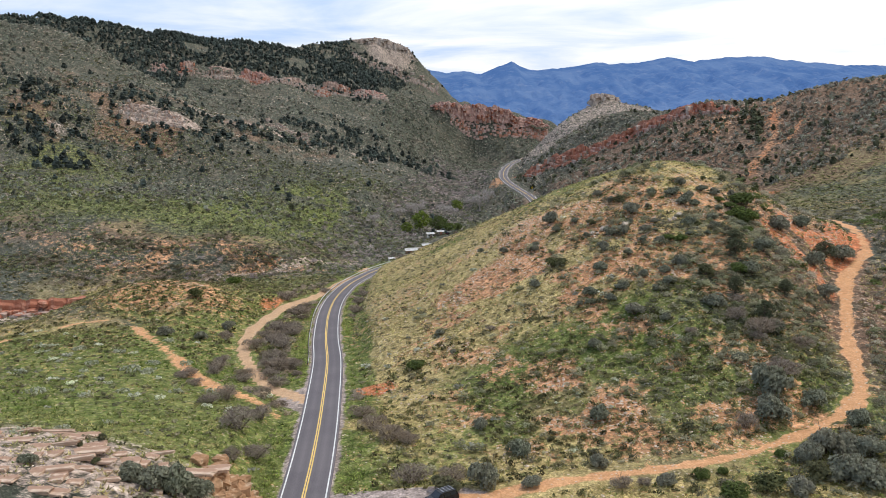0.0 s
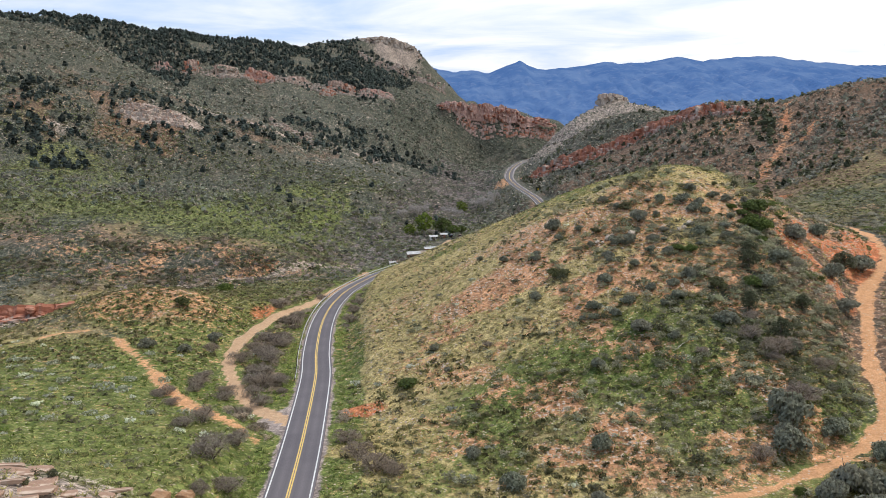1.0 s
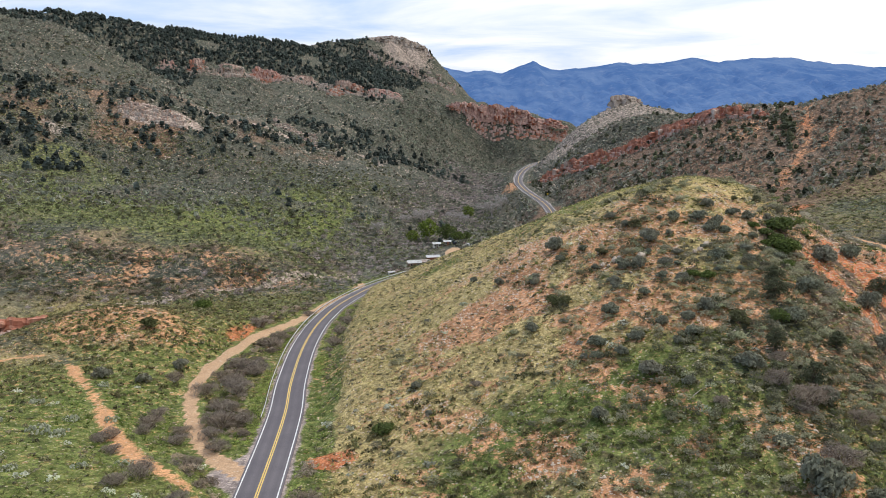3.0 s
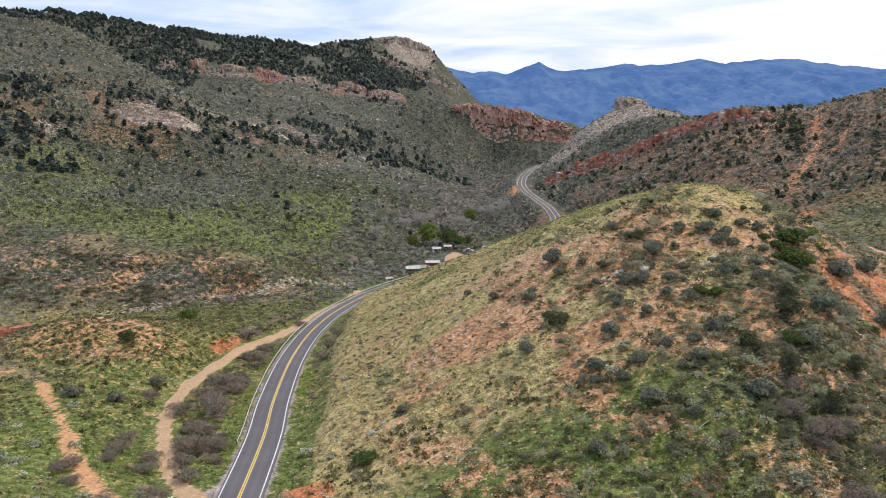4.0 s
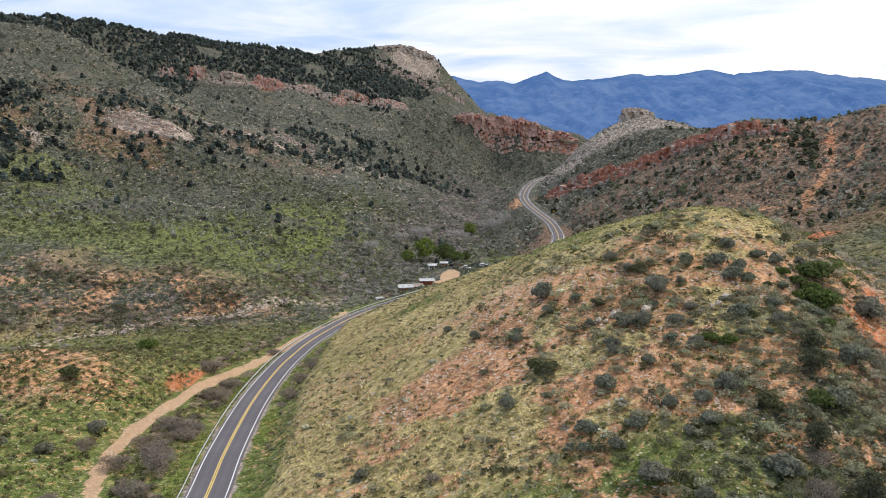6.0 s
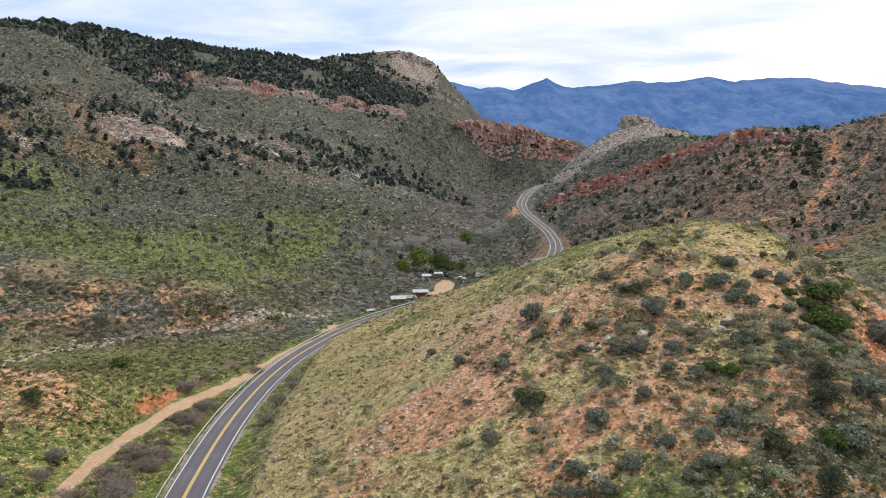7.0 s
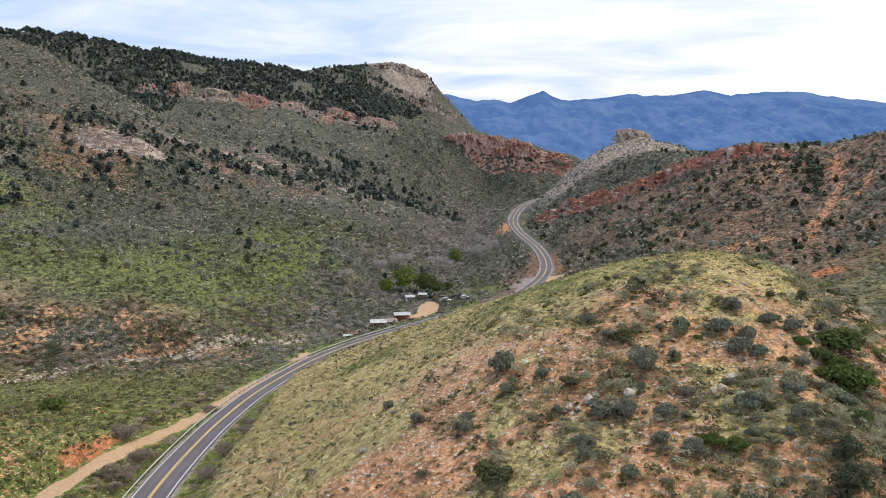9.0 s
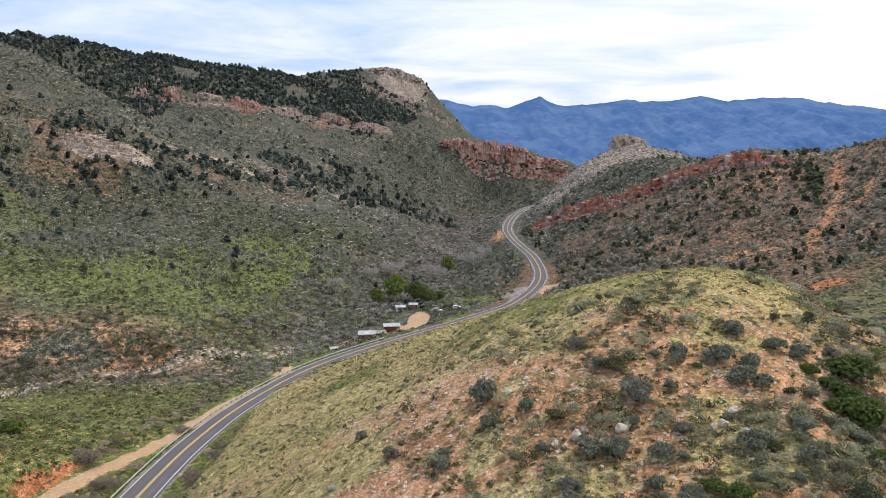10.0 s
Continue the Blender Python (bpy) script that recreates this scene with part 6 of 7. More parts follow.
def near_outcrop():
    """Tilted beds of pale rock that break out of the near bank, bed above bed."""
    rng = random.Random(31)
    base = tagged(new("outcrop_ledges"), "pale pink bedded rock ledges on the near bank", "rock outcrop", kind="structure")
    spots = []
    for row in range(15):
        y = 81.0 + row * 1.75
        x = -86 + rng.uniform(0, 4)
        while x < -32 - 0.25 * row:
            w = rng.uniform(1.0, 3.2) if rng.random() < 0.7 else rng.uniform(3, 7)
            if rng.random() < 0.74 - 0.025 * row:
                spots.append((x + w / 2, y + rng.uniform(-0.9, 0.9) + 0.06 * (x + 60), w, rng.uniform(0.5, 2.2), rng.uniform(0.25, 0.6)))
            x += w * rng.uniform(0.85, 1.3)
    zs = land(np.array([s[0] for s in spots]), np.array([s[1] for s in spots]))
    for (x, y, w, d, h), z in zip(spots, zs):
        ob = new("rock_slab", rng.choice(SLABS))
        ob.parent = base
        ob.matrix_basis = pose(x, y, float(z) - h * 0.68, rng.uniform(-9, 4), rng.uniform(-6, 6), rng.uniform(-20, 22)) @ Matrix.Diagonal((w, d, h, 1))
    heap_base = tagged(new("outcrop_boulders"), "heap of broken orange boulders above the road cut", "rock outcrop", kind="structure")
    spots = [(rng.gauss(-28.5, 1.7), rng.gauss(103.5, 3.0), rng.uniform(0.7, 2.1)) for _ in range(58)]
    zs = land(np.array([s[0] for s in spots]), np.array([s[1] for s in spots]))
    for (x, y, s), z in zip(spots, zs):
        block(heap_base, ORANGE_ROCK, x, y, float(z) - 0.3 * s, s, s * rng.uniform(0.7, 1.1), s * rng.uniform(0.6, 1.0), rng.uniform(0, 360), rng, "boulder")


near_outcrop()


PALE_STONE = plain_material("pale_weathered_stone", (0.46, 0.355, 0.265), (0.74, 0.63, 0.51), 3.0)


def rounded_rock(seed):
    rng = np.random.default_rng(seed)
    bm = bmesh.new()
    bmesh.ops.create_icosphere(bm, subdivisions=2, radius=0.5)
    off = Vector(rng.uniform(0, 50, 3))
    for v in bm.verts:
        v.co *= 0.72 + 0.75 * abs(noise.noise(off + v.co * 1.6)) + 0.25 * noise.noise(off + v.co * 4)
        v.co.z = max(v.co.z, -0.3)
    me = bpy.data.meshes.new("boulder")
    bm.to_mesh(me)
    bm.free()
    me.materials.append(PALE_STONE)
    return me


def boulders():
    """Single pale rocks that stand out on the hill."""
    rng = random.Random(37)
    shapes = [rounded_rock(460 + i) for i in range(5)]
    spots = [(37, 197, 1.9), (38, 198, 1.2), (33, 197, 1.4), (34.6, 196.6, 1.6), (35.6, 196, 1.0), (42, 197, 1.8), (43, 197.6, 1.1), (52, 195, 1.3), (53.2, 195.6, 1.6), (55, 198, 1.7), (56.2, 198.6, 1.1), (50, 194, 1.0),
             (49, 207, 0.8), (38, 206, 0.8), (39, 191, 0.9), (54, 188, 0.9), (31, 190, 0.7), (46, 190, 0.7)]
    zs = land(np.array([s[0] for s in spots]), np.array([s[1] for s in spots]))
    for (x, y, s), z in zip(spots, zs):
        ob = new("boulder", rng.choice(shapes))
        ob.matrix_basis = pose(x, y, float(z) + 0.16 * s, rng.uniform(-15, 15), rng.uniform(-15, 15), rng.uniform(0, 360)) @ Matrix.Diagonal((s * 0.85, s * 0.7, s * 0.85, 1))
        tagged(ob, "pale weathered boulder among bushes on the hill", "boulder", "pale boulders on the hill")


boulders()


def stones():
    rng = np.random.default_rng(41)
    shape = []
    for i in range(6):
        top, ring = np.array([0.1, 0, 0.55]), [np.array([math.cos(a), math.sin(a) * 0.8, 0.1 * rng.random()]) * rng.uniform(0.75, 1.1) for a in np.linspace(0, math.tau, 6)[:-1]]
        shape.append(np.array([[ring[k], ring[(k + 1) % 5], top + rng.normal(size=3) * 0.02] for k in range(5)]))
    x, y = scatter(rng, (-100, 120, 84, 300), 330000, lambda x, y: 0.06 + 0.5 * np.clip(fbm(x / 10, y / 10, 3, 111) - 0.35, 0, 1) * 2)
    ok = seen(x, y) & off_roads(x, y, 5.2)
    x, y = x[ok], y[ok]
    mk = masks(x, y, None)
    ok = rng.random(len(x)) < np.clip(0.16 + 1.3 * mk["soil"] + mk["stone"] + 0.5 * mk["rust"] - 0.8 * mk["green"], 0, 1)
    x, y = x[ok], y[ok]
    sow("loose_stones", "loose pale stones strewn over the bare soil", "stones", PALE_STONE, x, y, 0.12 + 0.36 * rng.random(len(x)) ** 3, rng.random(len(x)), shape, 42, (0.6, 1.1), 0.1, 3)
    # cobbles of the stream bed
    x, y = scatter(rng, (-190, -25, 255, 430), 40000, lambda x, y: 1 - ramp01(to_line(x, y, CREEK_C, 60)[0], 1.5, 6))
    sow("stream_cobbles", "pale cobbles in the dry stream bed", "stones", PALE_STONE, x, y, 0.2 + 0.9 * rng.random(len(x)) ** 3, rng.random(len(x)), shape, 43, (0.6, 1.0), 0.1, 3)
    x, y = scatter(rng, (-420, 300, 560, 1120), 34000, lambda x, y: 0.6 * ramp01(fbm(x / 35, y / 35, 3, 117), 0.5, 0.62) + 0.04 + 1.0 * np.clip(masks(x, y, None)["stone"], 0, 1) * (x < 20))
    ok = seen(x, y) & off_roads(x, y, 8)
    sow("slope_rocks", "pale rocks scattered over the mountain slopes", "stones", PALE_STONE, x[ok], y[ok], 0.4 + 1.0 * rng.random(ok.sum()) ** 2, rng.random(ok.sum()), shape, 44, (0.6, 1.1), 0.1, 3)


stones()

# ---- dead stalks and poles on the hill ----
DEAD_WOOD = plain_material("sun_bleached_wood", (0.38, 0.33, 0.27), (0.6, 0.55, 0.47), 8.0)


def stalks():
    rng = random.Random(51)
    spots = [(55, 204.5, 35, 3.2), (31, 208, 70, 3.6), (29.5, 203, 80, 4.2), (45, 189, 15, 4.0), (42, 187, 10, 3.4), (71, 220, 50, 3.4), (69, 198, 85, 3.2), (27, 193, 65, 3.6), (42, 228, 120, 3.0), (40, 150, 30, 3.4),
             (58, 143, 140, 3.2), (30, 175, 15, 3.0), (64, 190, 100, 3.0), (15, 180, 45, 3.2)]
    zs = land(np.array([s[0] for s in spots]), np.array([s[1] for s in spots]))
    for i, ((x, y, turn, length), z) in enumerate(zip(spots, zs)):
        bm = bmesh.new()
        tilt = radians(rng.uniform(8, 30))
        a = Vector((0, 0, 0.12))
        mid = Vector((length * 0.55 * math.cos(tilt), 0.06, 0.12 + length * 0.55 * math.sin(tilt)))
        end = Vector((length * math.cos(tilt), -0.05, 0.1 + length * math.sin(tilt) * 0.9))
        stick(bm, a, mid, 0.075, 0.055, 6)
        stick(bm, mid, end, 0.055, 0.03, 6)
        for k in range(5):
            q = mid.lerp(end, 0.3 + 0.15 * k)
            stick(bm, q, q + Vector((0.12, (-1) ** k * 0.3, 0.12)), 0.02, 0.008, 4)
        me = bpy.data.meshes.new("dead_stalk")
        bm.to_mesh(me)
        bm.free()
        me.materials.append(DEAD_WOOD)
        ob = tagged(new("dead_stalk", me), "bleached dead agave stalk leaning on the slope", "dead stalk", "dead stalks on the hill")
        ob.matrix_basis = pose(x, y, float(z) - 0.05, 0, 0, turn)


stalks()

# ---- guardrails and signs ----
STEEL = plain_material("galvanised_steel", (0.5, 0.51, 0.52), (0.72, 0.73, 0.74), 3.0, 0.5, metal=0.35)
POST_WOOD = plain_material("weathered_post_wood", (0.12, 0.09, 0.07), (0.24, 0.19, 0.15), 6.0)
SIGN_YELLOW = plain_material("yellow_sign_sheet", (0.75, 0.48, 0.02), (0.85, 0.56, 0.03), 2.0, 0.5)
SIGN_BLACK = plain_material("black_sign_paint", (0.01, 0.01, 0.01), (0.02, 0.02, 0.02), 2.0, 0.5)


def box(bm, x0, x1, y0, y1, z0, z1, bevel=0.0):
    v = [bm.verts.new((x, y, z)) for x in (x0, x1) for y in (y0, y1) for z in (z0, z1)]
    for f in ((0, 1, 3, 2), (4, 6, 7, 5), (0, 4, 5, 1), (2, 3, 7, 6), (0, 2, 6, 4), (1, 5, 7, 3)):
        bm.faces.new([v[i] for i in f])
    if bevel:
        es = {e for w in v for e in w.link_edges}
        bmesh.ops.bevel(bm, geom=list(es), offset=bevel, segments=1, affect="EDGES")


def guardrail(label, side, y0, y1):
    """A steel rail on wooden posts along one edge of the road (side: metres to the right of its middle)."""
    thing = tagged(new("guardrail"), label, "guardrail", kind="structure")
    p = ribbon(ROAD, [(side, 0.0)], 0.0)[:, 0]
    p = p[(p[:, 1] > y0) & (p[:, 1] < y1)]
    flip = math.copysign(1, side)
    d = np.gradient(p[:, :2], axis=0)
    d /= np.linalg.norm(d, axis=1)[:, None]
    out = np.stack([d[:, 1], -d[:, 0]], 1) * flip
    wave = [(0.0, 0.42), (-0.05, 0.48), (-0.05, 0.53), (0.0, 0.58), (-0.05, 0.63), (-0.05, 0.68), (0.0, 0.74), (0.02, 0.74), (0.02, 0.42)]
    rows = np.stack([np.column_stack([p[:, :2] + out * o, p[:, 2] + h]) for o, h in wave], 1)
    part("rail", strip_mesh("rail", rows, STEEL), None, thing)
    bm = bmesh.new()
    box(bm, -0.1, 0.1, -0.08, 0.08, -0.6, 0.76, 0.012)
    post = bpy.data.meshes.new("post")
    bm.to_mesh(post)
    bm.free()
    post.materials.append(POST_WOOD)
    run = np.concatenate([[0], np.cumsum(np.linalg.norm(np.diff(p[:, :2], axis=0), axis=1))])
    for s in np.arange(0.5, run[-1], 3.8):
        q = [float(np.interp(s, run, p[:, i])) for i in range(3)]
        n = [float(np.interp(s, run, out[:, i])) for i in range(2)]
        ob = new("post", post)
        ob.parent = thing
        ob.matrix_basis = pose(q[0] + n[0] * 0.13, q[1] + n[1] * 0.13, q[2], 0, 0, math.degrees(math.atan2(n[1], n[0])))


guardrail("galvanised steel guardrail on wooden posts beside the road", -4.1, 176, 425)
guardrail("low steel guardrail along the outside of the far bend", 4.1, 428, 500)
guardrail("steel guardrail above the stream on the far bend", -4.1, 560, 800)


def road_sign(x, y, z, turn, label, arrow):
    thing = tagged(new("road_sign"), label, "road sign", "yellow signs at the bend")
    bm = bmesh.new()
    box(bm, -0.05, 0.05, 0.0, 0.08, -0.4, 2.2, 0.01)
    part("post", bm, STEEL, thing)
    bm = bmesh.new()
    r = 0.75
    ring = [(0, r), (r, 0), (0, -r), (-r, 0)] if arrow else [(-0.45, 0.6), (0.45, 0.6), (0.45, -0.6), (-0.45, -0.6)]
    front = [bm.verts.new((a, -0.03, 2.1 + b)) for a, b in ring]
    back = [bm.verts.new((a, -0.005, 2.1 + b)) for a, b in ring]
    bm.faces.new(front)
    bm.faces.new(back[::-1])
    for k in range(4):
        bm.faces.new((front[k], back[k], back[(k + 1) % 4], front[(k + 1) % 4]))
    plate = part("plate", bm, SIGN_YELLOW, thing, "yellow reflective plate")
    bm = bmesh.new()
    pts = [(-0.25, 0.35), (0.05, 0.0), (-0.25, -0.35), (0.0, -0.35), (0.3, 0.0), (0.0, 0.35)]
    bm.faces.new([bm.verts.new((a, -0.036, 2.1 + b)) for a, b in pts])
    part("marking", bm, SIGN_BLACK, plate, "black arrow mark")
    thing.matrix_basis = pose(x, y, z, 0, 0, turn)


for sx, sy, sturn, arrow in ((50.5, 492, 15, True), (66.5, 528, -5, True), (68.5, 536, -10, False), (65.5, 632, -20, True)):
    road_sign(sx, sy, float(land(sx, sy)[0]), sturn, "yellow warning sign on a steel post beside the bend", arrow)

# ---- homestead ----
TIN = plain_material("pale_tin_roofing", (0.4, 0.4, 0.39), (0.64, 0.64, 0.62), 1.2, 0.5, metal=0.2)
RUST_TIN = plain_material("rusty_tin_roofing", (0.3, 0.22, 0.17), (0.52, 0.46, 0.4), 0.9, 0.7)
BOARDS = plain_material("brown_board_wall", (0.14, 0.09, 0.06), (0.25, 0.17, 0.12), 2.0)
RED_WALL = plain_material("red_brown_wall", (0.25, 0.1, 0.06), (0.36, 0.17, 0.1), 1.5)
WHITE_WALL = plain_material("off_white_siding", (0.55, 0.53, 0.49), (0.75, 0.73, 0.69), 1.2)
DARK_GLASS = plain_material("dark_window_glass", (0.015, 0.018, 0.022), (0.03, 0.034, 0.04), 1.0, 0.08, spec=0.5)


def house(name, label, x, y, z, turn, wide, deep, high, rise, wall, roof, category="house"):
    """A low house: four walls, a gable roof of two sheets with eaves, a door and windows."""
    thing = tagged(new(name), label, category)
    t = 0.15
    for a, b, c, d in ((0, wide, 0, t), (0, wide, deep - t, deep), (0, t, t, deep - t), (wide - t, wide, t, deep - t)):
        bm = bmesh.new()
        box(bm, a, b, c, d, -0.8, high)
        part("wall", bm, wall, thing)
    for s in (0, 1):
        e = 0.45
        y0, y1 = (-e, deep / 2) if s == 0 else (deep / 2, deep + e)
        z0, z1 = (high - 0.1, high + rise) if s == 0 else (high + rise, high - 0.1)
        n = 12
        for k in range(n):
            bm = bmesh.new()
            xa, xb = -e + (wide + 2 * e) * k / n, -e + (wide + 2 * e) * (k + 1) / n - 0.03
            v = [bm.verts.new(q) for q in ((xa, y0, z0), (xb, y0, z0), (xb, y1, z1), (xa, y1, z1), (xa, y0, z0 + 0.06), (xb, y0, z0 + 0.06), (xb, y1, z1 + 0.06), (xa, y1, z1 + 0.06))]
            for f in ((0, 3, 2, 1), (4, 5, 6, 7), (0, 1, 5, 4), (1, 2, 6, 5), (2, 3, 7, 6), (3, 0, 4, 7)):
                bm.faces.new([v[i] for i in f])
            part("roof_sheet", bm, roof, thing)
    for gx in (0.02, wide - 0.14):
        bm = bmesh.new()
        tri = [(gx, 0.1, high), (gx, deep - 0.1, high), (gx, deep / 2, high + rise - 0.08)]
        a = [bm.verts.new(q) for q in tri]
        b = [bm.verts.new((q[0] + 0.12, q[1], q[2])) for q in tri]
        bm.faces.new(a), bm.faces.new(b[::-1])
        for k in range(3):
            bm.faces.new((a[k], b[k], b[(k + 1) % 3], a[(k + 1) % 3]))
        part("gable", bm, wall, thing)
    bm = bmesh.new()
    box(bm, wide * 0.45, wide * 0.45 + 0.95, -0.05, -0.003, 0.0, min(2.05, high - 0.2), 0.01)
    part("door", bm, BOARDS if wall is not BOARDS else RED_WALL, thing)
    for k in (0.15, 0.75):
        bm = bmesh.new()
        box(bm, wide * k, wide * k + 1.0, -0.04, -0.003, 0.9, min(1.9, high - 0.25), 0.01)
        win = part("window", bm, WHITE_WALL, thing)
        bm = bmesh.new()
        box(bm, wide * k + 0.08, wide * k + 0.92, -0.052, -0.041, 0.98, min(1.82, high - 0.33))
        part("pane", bm, DARK_GLASS, win)
    thing.matrix_basis = pose(x, y, z, 0, 0, turn)
    return thing


def open_shed(label, x, y, z, turn, wide, deep, high, roof):
    """A tin roof on posts with a back wall."""
    thing = tagged(new("shed"), label, "shed")
    for px in (0.1, wide / 2, wide - 0.1):
        for py in (0.1, deep - 0.1):
            bm = bmesh.new()
            box(bm, px - 0.08, px + 0.08, py - 0.08, py + 0.08, -0.8, high + (0.35 if py > 1 else 0), 0.01)
            part("post", bm, POST_WOOD, thing)
    bm = bmesh.new()
    box(bm, 0.1, wide - 0.1, deep - 0.3, deep - 0.2, -0.5, high * 0.9)
    part("wall", bm, RED_WALL, thing)
    n = 10
    for k in range(n):
        bm = bmesh.new()
        xa, xb = -0.4 + (wide + 0.8) * k / n, -0.4 + (wide + 0.8) * (k + 1) / n - 0.03
        v = [bm.verts.new(q) for q in ((xa, -0.4, high), (xb, -0.4, high), (xb, deep + 0.4, high + 0.5), (xa, deep + 0.4, high + 0.5))]
        w = [bm.verts.new(q.co + Vector((0, 0, 0.06))) for q in v]
        bm.faces.new(v[::-1]), bm.faces.new(w)
        for i in range(4):
            bm.faces.new((v[i], v[(i + 1) % 4], w[(i + 1) % 4], w[i]))
        part("roof_sheet", bm, roof, thing)
    thing.matrix_basis = pose(x, y, z, 0, 0, turn)


def at(x, y):
    return float(land(x, y)[0])


house("house", "low brown house with a pale tin roof by the stream", -20.5, 437, at(-17, 440) - 0.3, 12, 6.2, 4.4, 2.4, 1.0, BOARDS, TIN)
house("house", "lean house wing with a rusty tin roof", -13.6, 438.5, at(-12, 441) - 0.3, 14, 3.6, 4.2, 2.2, 0.8, BOARDS, RUST_TIN)
open_shed("open shed with a pale tin roof and red wall", -12.0, 453, at(-9, 455), 10, 6.5, 4.0, 2.5, TIN)
house("shed", "small white shed beside the yard", -10.5, 492, at(-9, 493), 8, 4.0, 3.0, 2.2, 0.7, WHITE_WALL, TIN, "shed")
house("shed", "small dark shed with a grey tin roof", -4.5, 495, at(-3, 497), 4, 3.6, 3.0, 2.1, 0.6, BOARDS, TIN, "shed")
house("shed", "tiny hut with a white roof near the road", -27.5, 410, at(-26, 412) - 0.6, 20, 2.4, 2.0, 1.7, 0.4, WHITE_WALL, TIN, "shed")

# ---- vehicles ----
BLACK_PAINT = plain_material("black_car_paint", (0.008, 0.008, 0.01), (0.014, 0.014, 0.016), 3.0, 0.25, 0.05, spec=0.5)
WHITE_PAINT = plain_material("white_car_paint", (0.66, 0.66, 0.65), (0.78, 0.78, 0.77), 3.0, 0.3, 0.05, spec=0.5)
RUST_PAINT = plain_material("faded_brown_paint", (0.16, 0.09, 0.06), (0.26, 0.15, 0.1), 3.0, 0.5)
RUBBER = plain_material("tyre_rubber", (0.012, 0.012, 0.012), (0.025, 0.025, 0.025), 8.0, 0.9)
LAMP_GLASS = plain_material("clear_lamp_glass", (0.6, 0.6, 0.58), (0.75, 0.75, 0.73), 3.0, 0.15, spec=0.5)
TAIL_RED = plain_material("red_lamp_glass", (0.3, 0.01, 0.01), (0.4, 0.02, 0.02), 3.0, 0.2, spec=0.5)


def loft(bm, rings, close=True):
    """Skin between rings of points."""
    vs = [[bm.verts.new(p) for p in r] for r in rings]
    n = len(vs[0])
    for a, b in zip(vs[:-1], vs[1:]):
        for k in range(n):
            bm.faces.new((a[k], a[(k + 1) % n], b[(k + 1) % n], b[k]))
    if close:
        bm.faces.new(vs[0][::-1]), bm.faces.new(vs[-1])


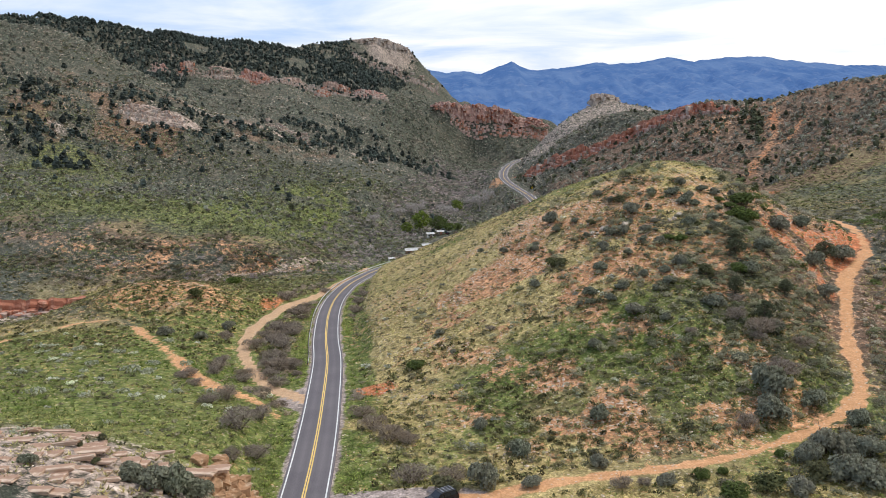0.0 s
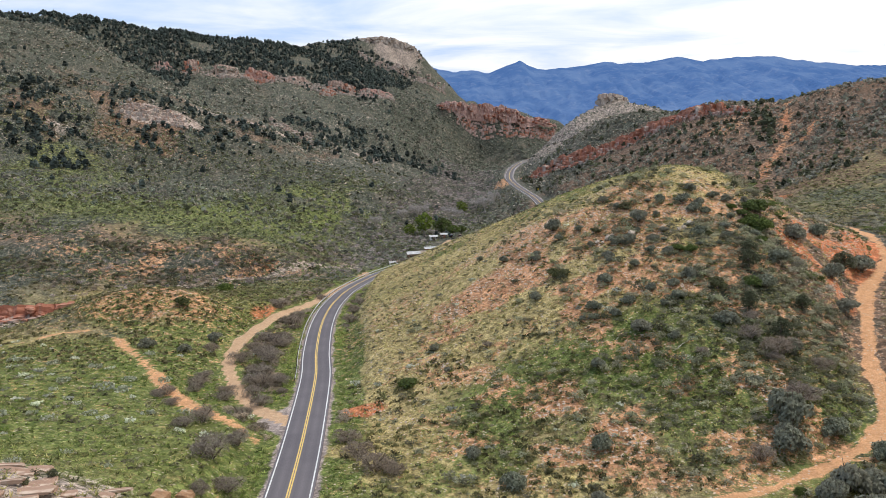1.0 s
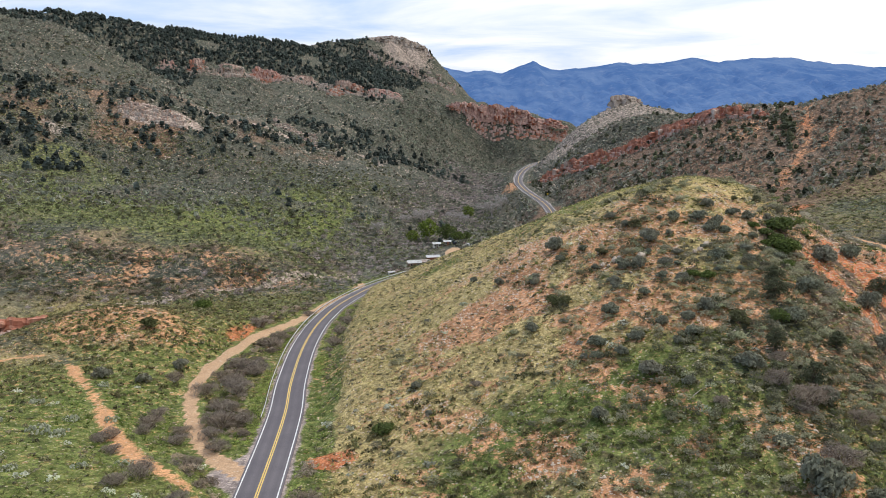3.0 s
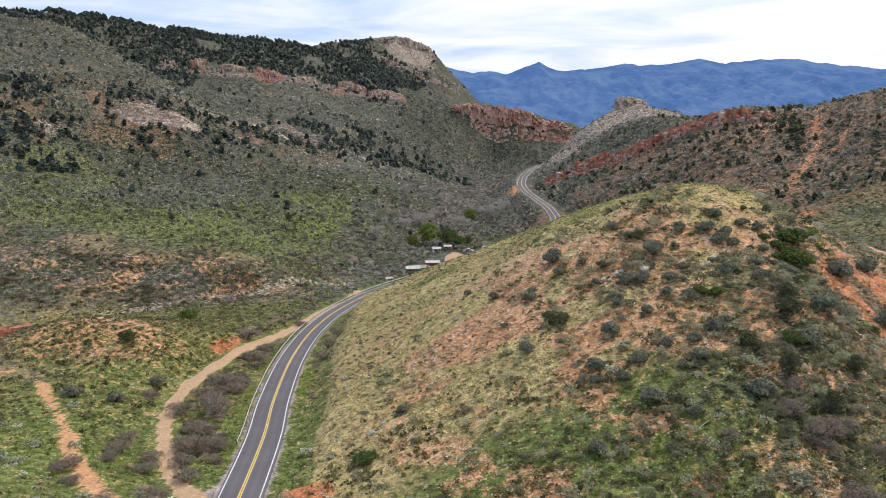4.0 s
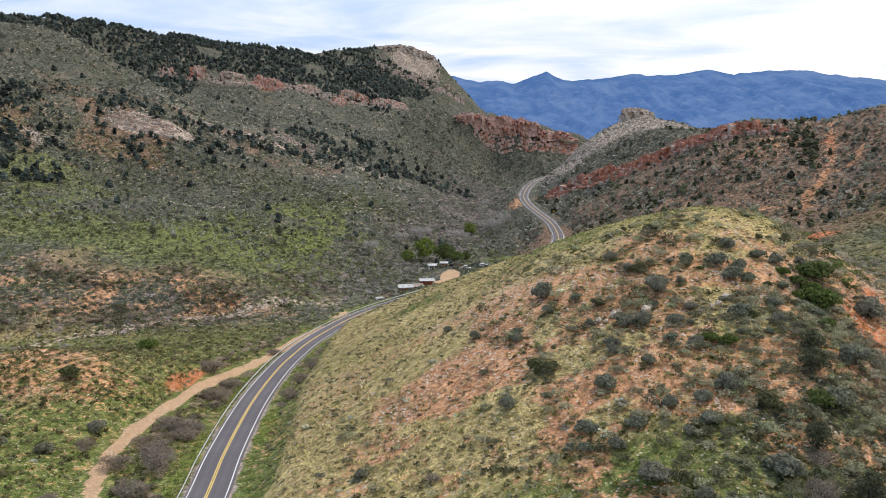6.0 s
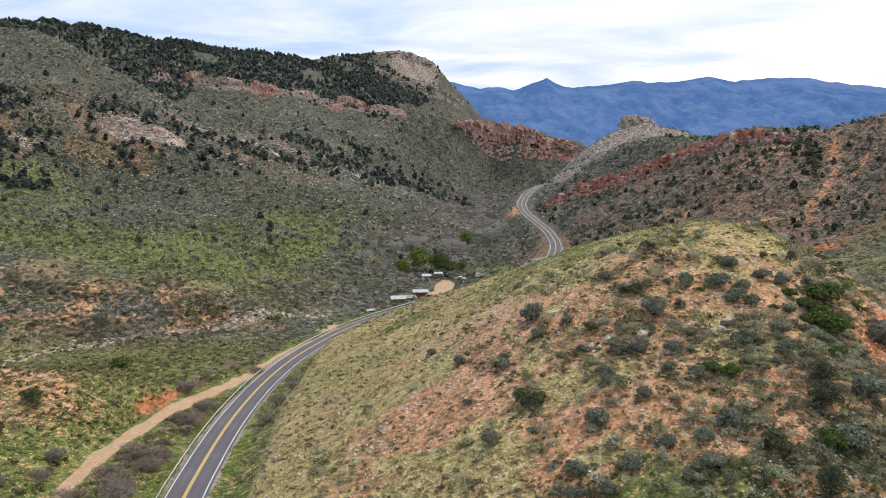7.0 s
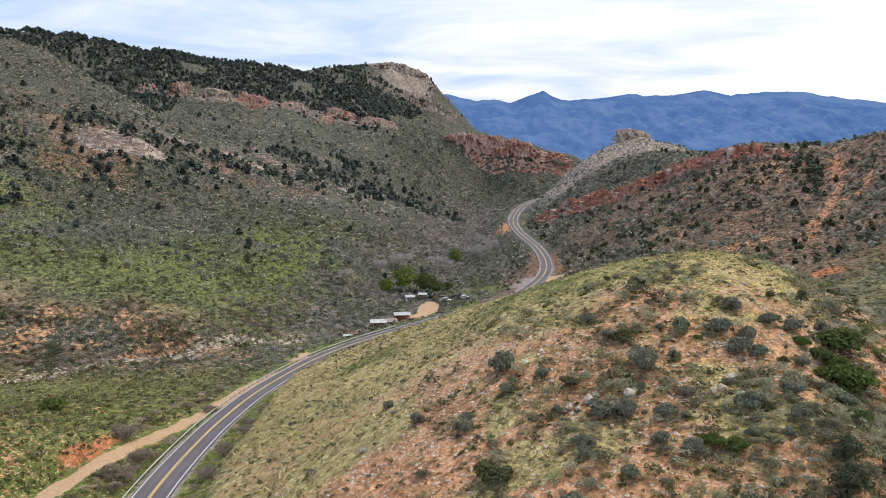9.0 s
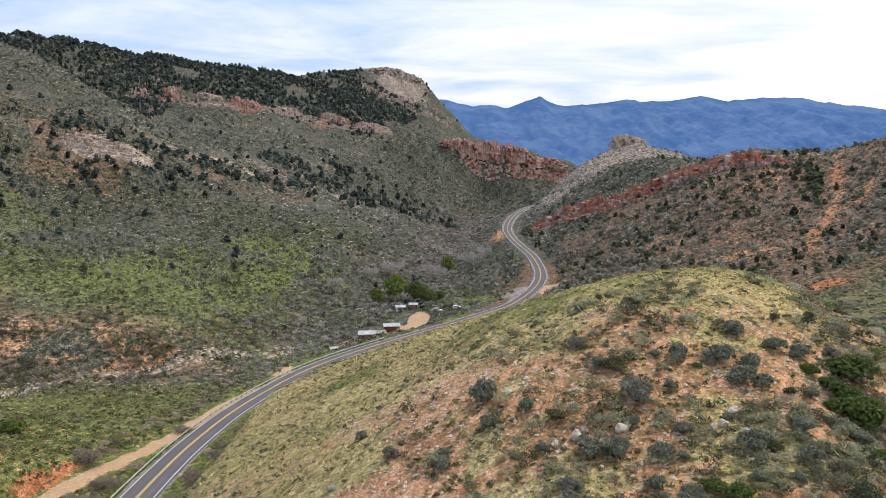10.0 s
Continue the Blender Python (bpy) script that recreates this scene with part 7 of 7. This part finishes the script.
def car(label, paint, x, y, z, turn, rack=False):
    """A boxy four-wheel car, its nose towards +x."""
    thing = tagged(new("car"), label, "car")
    half = 0.92
    side = [(-2.3, 0.45), (-2.32, 0.95), (-2.2, 1.08), (1.0, 1.1), (2.05, 0.98), (2.28, 0.8), (2.3, 0.45)]
    bm = bmesh.new()
    loft(bm, [[(a, s * half * k, b) for a, b in side] for s, k in ((-1, 0.94), (-1, 1.0), (1, 1.0), (1, 0.94))])
    for f in bm.faces:
        f.normal_update()
    bmesh.ops.recalc_face_normals(bm, faces=bm.faces[:])
    body = part("body", bm, paint, thing)
    bm = bmesh.new()
    loft(bm, [[(-2.2, -0.86, 1.07), (1.0, -0.86, 1.07), (1.0, 0.86, 1.07), (-2.2, 0.86, 1.07)], [(-1.95, -0.72, 1.68), (0.25, -0.72, 1.72), (0.25, 0.72, 1.72), (-1.95, 0.72, 1.68)]])
    bmesh.ops.recalc_face_normals(bm, faces=bm.faces[:])
    part("cabin", bm, paint, thing)
    for s in (-1, 1):
        for a, b in ((-1.85, -1.05), (-0.95, -0.1), (0.0, 0.5)):
            bm = bmesh.new()
            bm.faces.new([bm.verts.new(q) for q in ((a, s * 0.862, 1.15), (b, s * 0.862, 1.15), (min(b, 0.28), s * 0.755, 1.6), (a + 0.1, s * 0.755, 1.6))])
            part("side_window", bm, DARK_GLASS, thing)
    for pts, nm in (([(0.93, -0.78, 1.13), (0.93, 0.78, 1.13), (0.35, 0.66, 1.66), (0.35, -0.66, 1.66)], "windscreen"),
                    ([(-2.175, -0.78, 1.15), (-2.175, 0.78, 1.15), (-2.0, 0.66, 1.62), (-2.0, -0.66, 1.62)], "rear_window")):
        bm = bmesh.new()
        d = 0.03 if nm == "windscreen" else -0.03
        bm.faces.new([bm.verts.new((q[0] + d, q[1], q[2] + 0.01)) for q in pts])
        part(nm, bm, DARK_GLASS, thing)
    for wx in (-1.45, 1.4):
        for s in (-1, 1):
            bm = bmesh.new()
            prof = [(0.2, 0.0), (0.34, 0.0), (0.37, 0.04), (0.37, 0.2), (0.34, 0.24), (0.2, 0.24)]
            rings = [[(wx + r * math.cos(a), s * (0.72 + o), 0.37 + r * math.sin(a)) for r, o in prof] for a in np.linspace(0, math.tau, 19)[:-1]]
            loft(bm, rings + [rings[0]], False)
            tyre = part("wheel", bm, RUBBER, thing)
            bm = bmesh.new()
            bm.faces.new([bm.verts.new((wx + 0.22 * math.cos(a), s * 0.93, 0.37 + 0.22 * math.sin(a))) for a in np.linspace(0, math.tau, 13)[:-1]])
            part("rim", bm, STEEL, tyre, "grey steel rim")
    for s in (-1, 1):
        bm = bmesh.new()
        box(bm, 2.22, 2.31, s * 0.66 - 0.18, s * 0.66 + 0.18, 0.7, 0.86, 0.02)
        part("headlight", bm, LAMP_GLASS, thing)
        bm = bmesh.new()
        box(bm, -2.36, -2.28, s * 0.78 - 0.1, s * 0.78 + 0.1, 0.75, 1.0, 0.02)
        part("tail_light", bm, TAIL_RED, thing)
    for a in (-2.36, 2.26):
        bm = bmesh.new()
        box(bm, a, a + 0.12, -0.9, 0.9, 0.42, 0.62, 0.03)
        part("bumper", bm, RUBBER, thing)
    if rack:
        for s in (-0.62, 0.62):
            bm = bmesh.new()
            box(bm, -1.8, 0.15, s - 0.025, s + 0.025, 1.76, 1.81, 0.01)
            part("roof_rail", bm, RUBBER, thing)
        for a in (-1.6, -1.1, -0.6, -0.1):
            bm = bmesh.new()
            box(bm, a - 0.025, a + 0.025, -0.65, 0.65, 1.79, 1.83, 0.01)
            part("roof_bar", bm, STEEL, thing)
    thing.matrix_basis = pose(x, y, z, 0, 0, turn)


car("black four-wheel-drive car parked on the gravel pull-out", BLACK_PAINT, -1.2, 102.7, at(-1.2, 102.7) - 0.02, 215, True)
car("dark car parked at the end of the dusty yard", BLACK_PAINT, 2.0, 497, at(2, 497), 60)
car("faded brown car parked beside the yard", RUST_PAINT, 6.5, 496, at(6.5, 496), 100)
car("white car parked among the brush", WHITE_PAINT, 18, 492, at(18, 492), 20)
car("old white car standing in the brush by the yard", WHITE_PAINT, 9, 488, at(9, 488), -10)

for model, m in later:
    model.matrix_basis = m
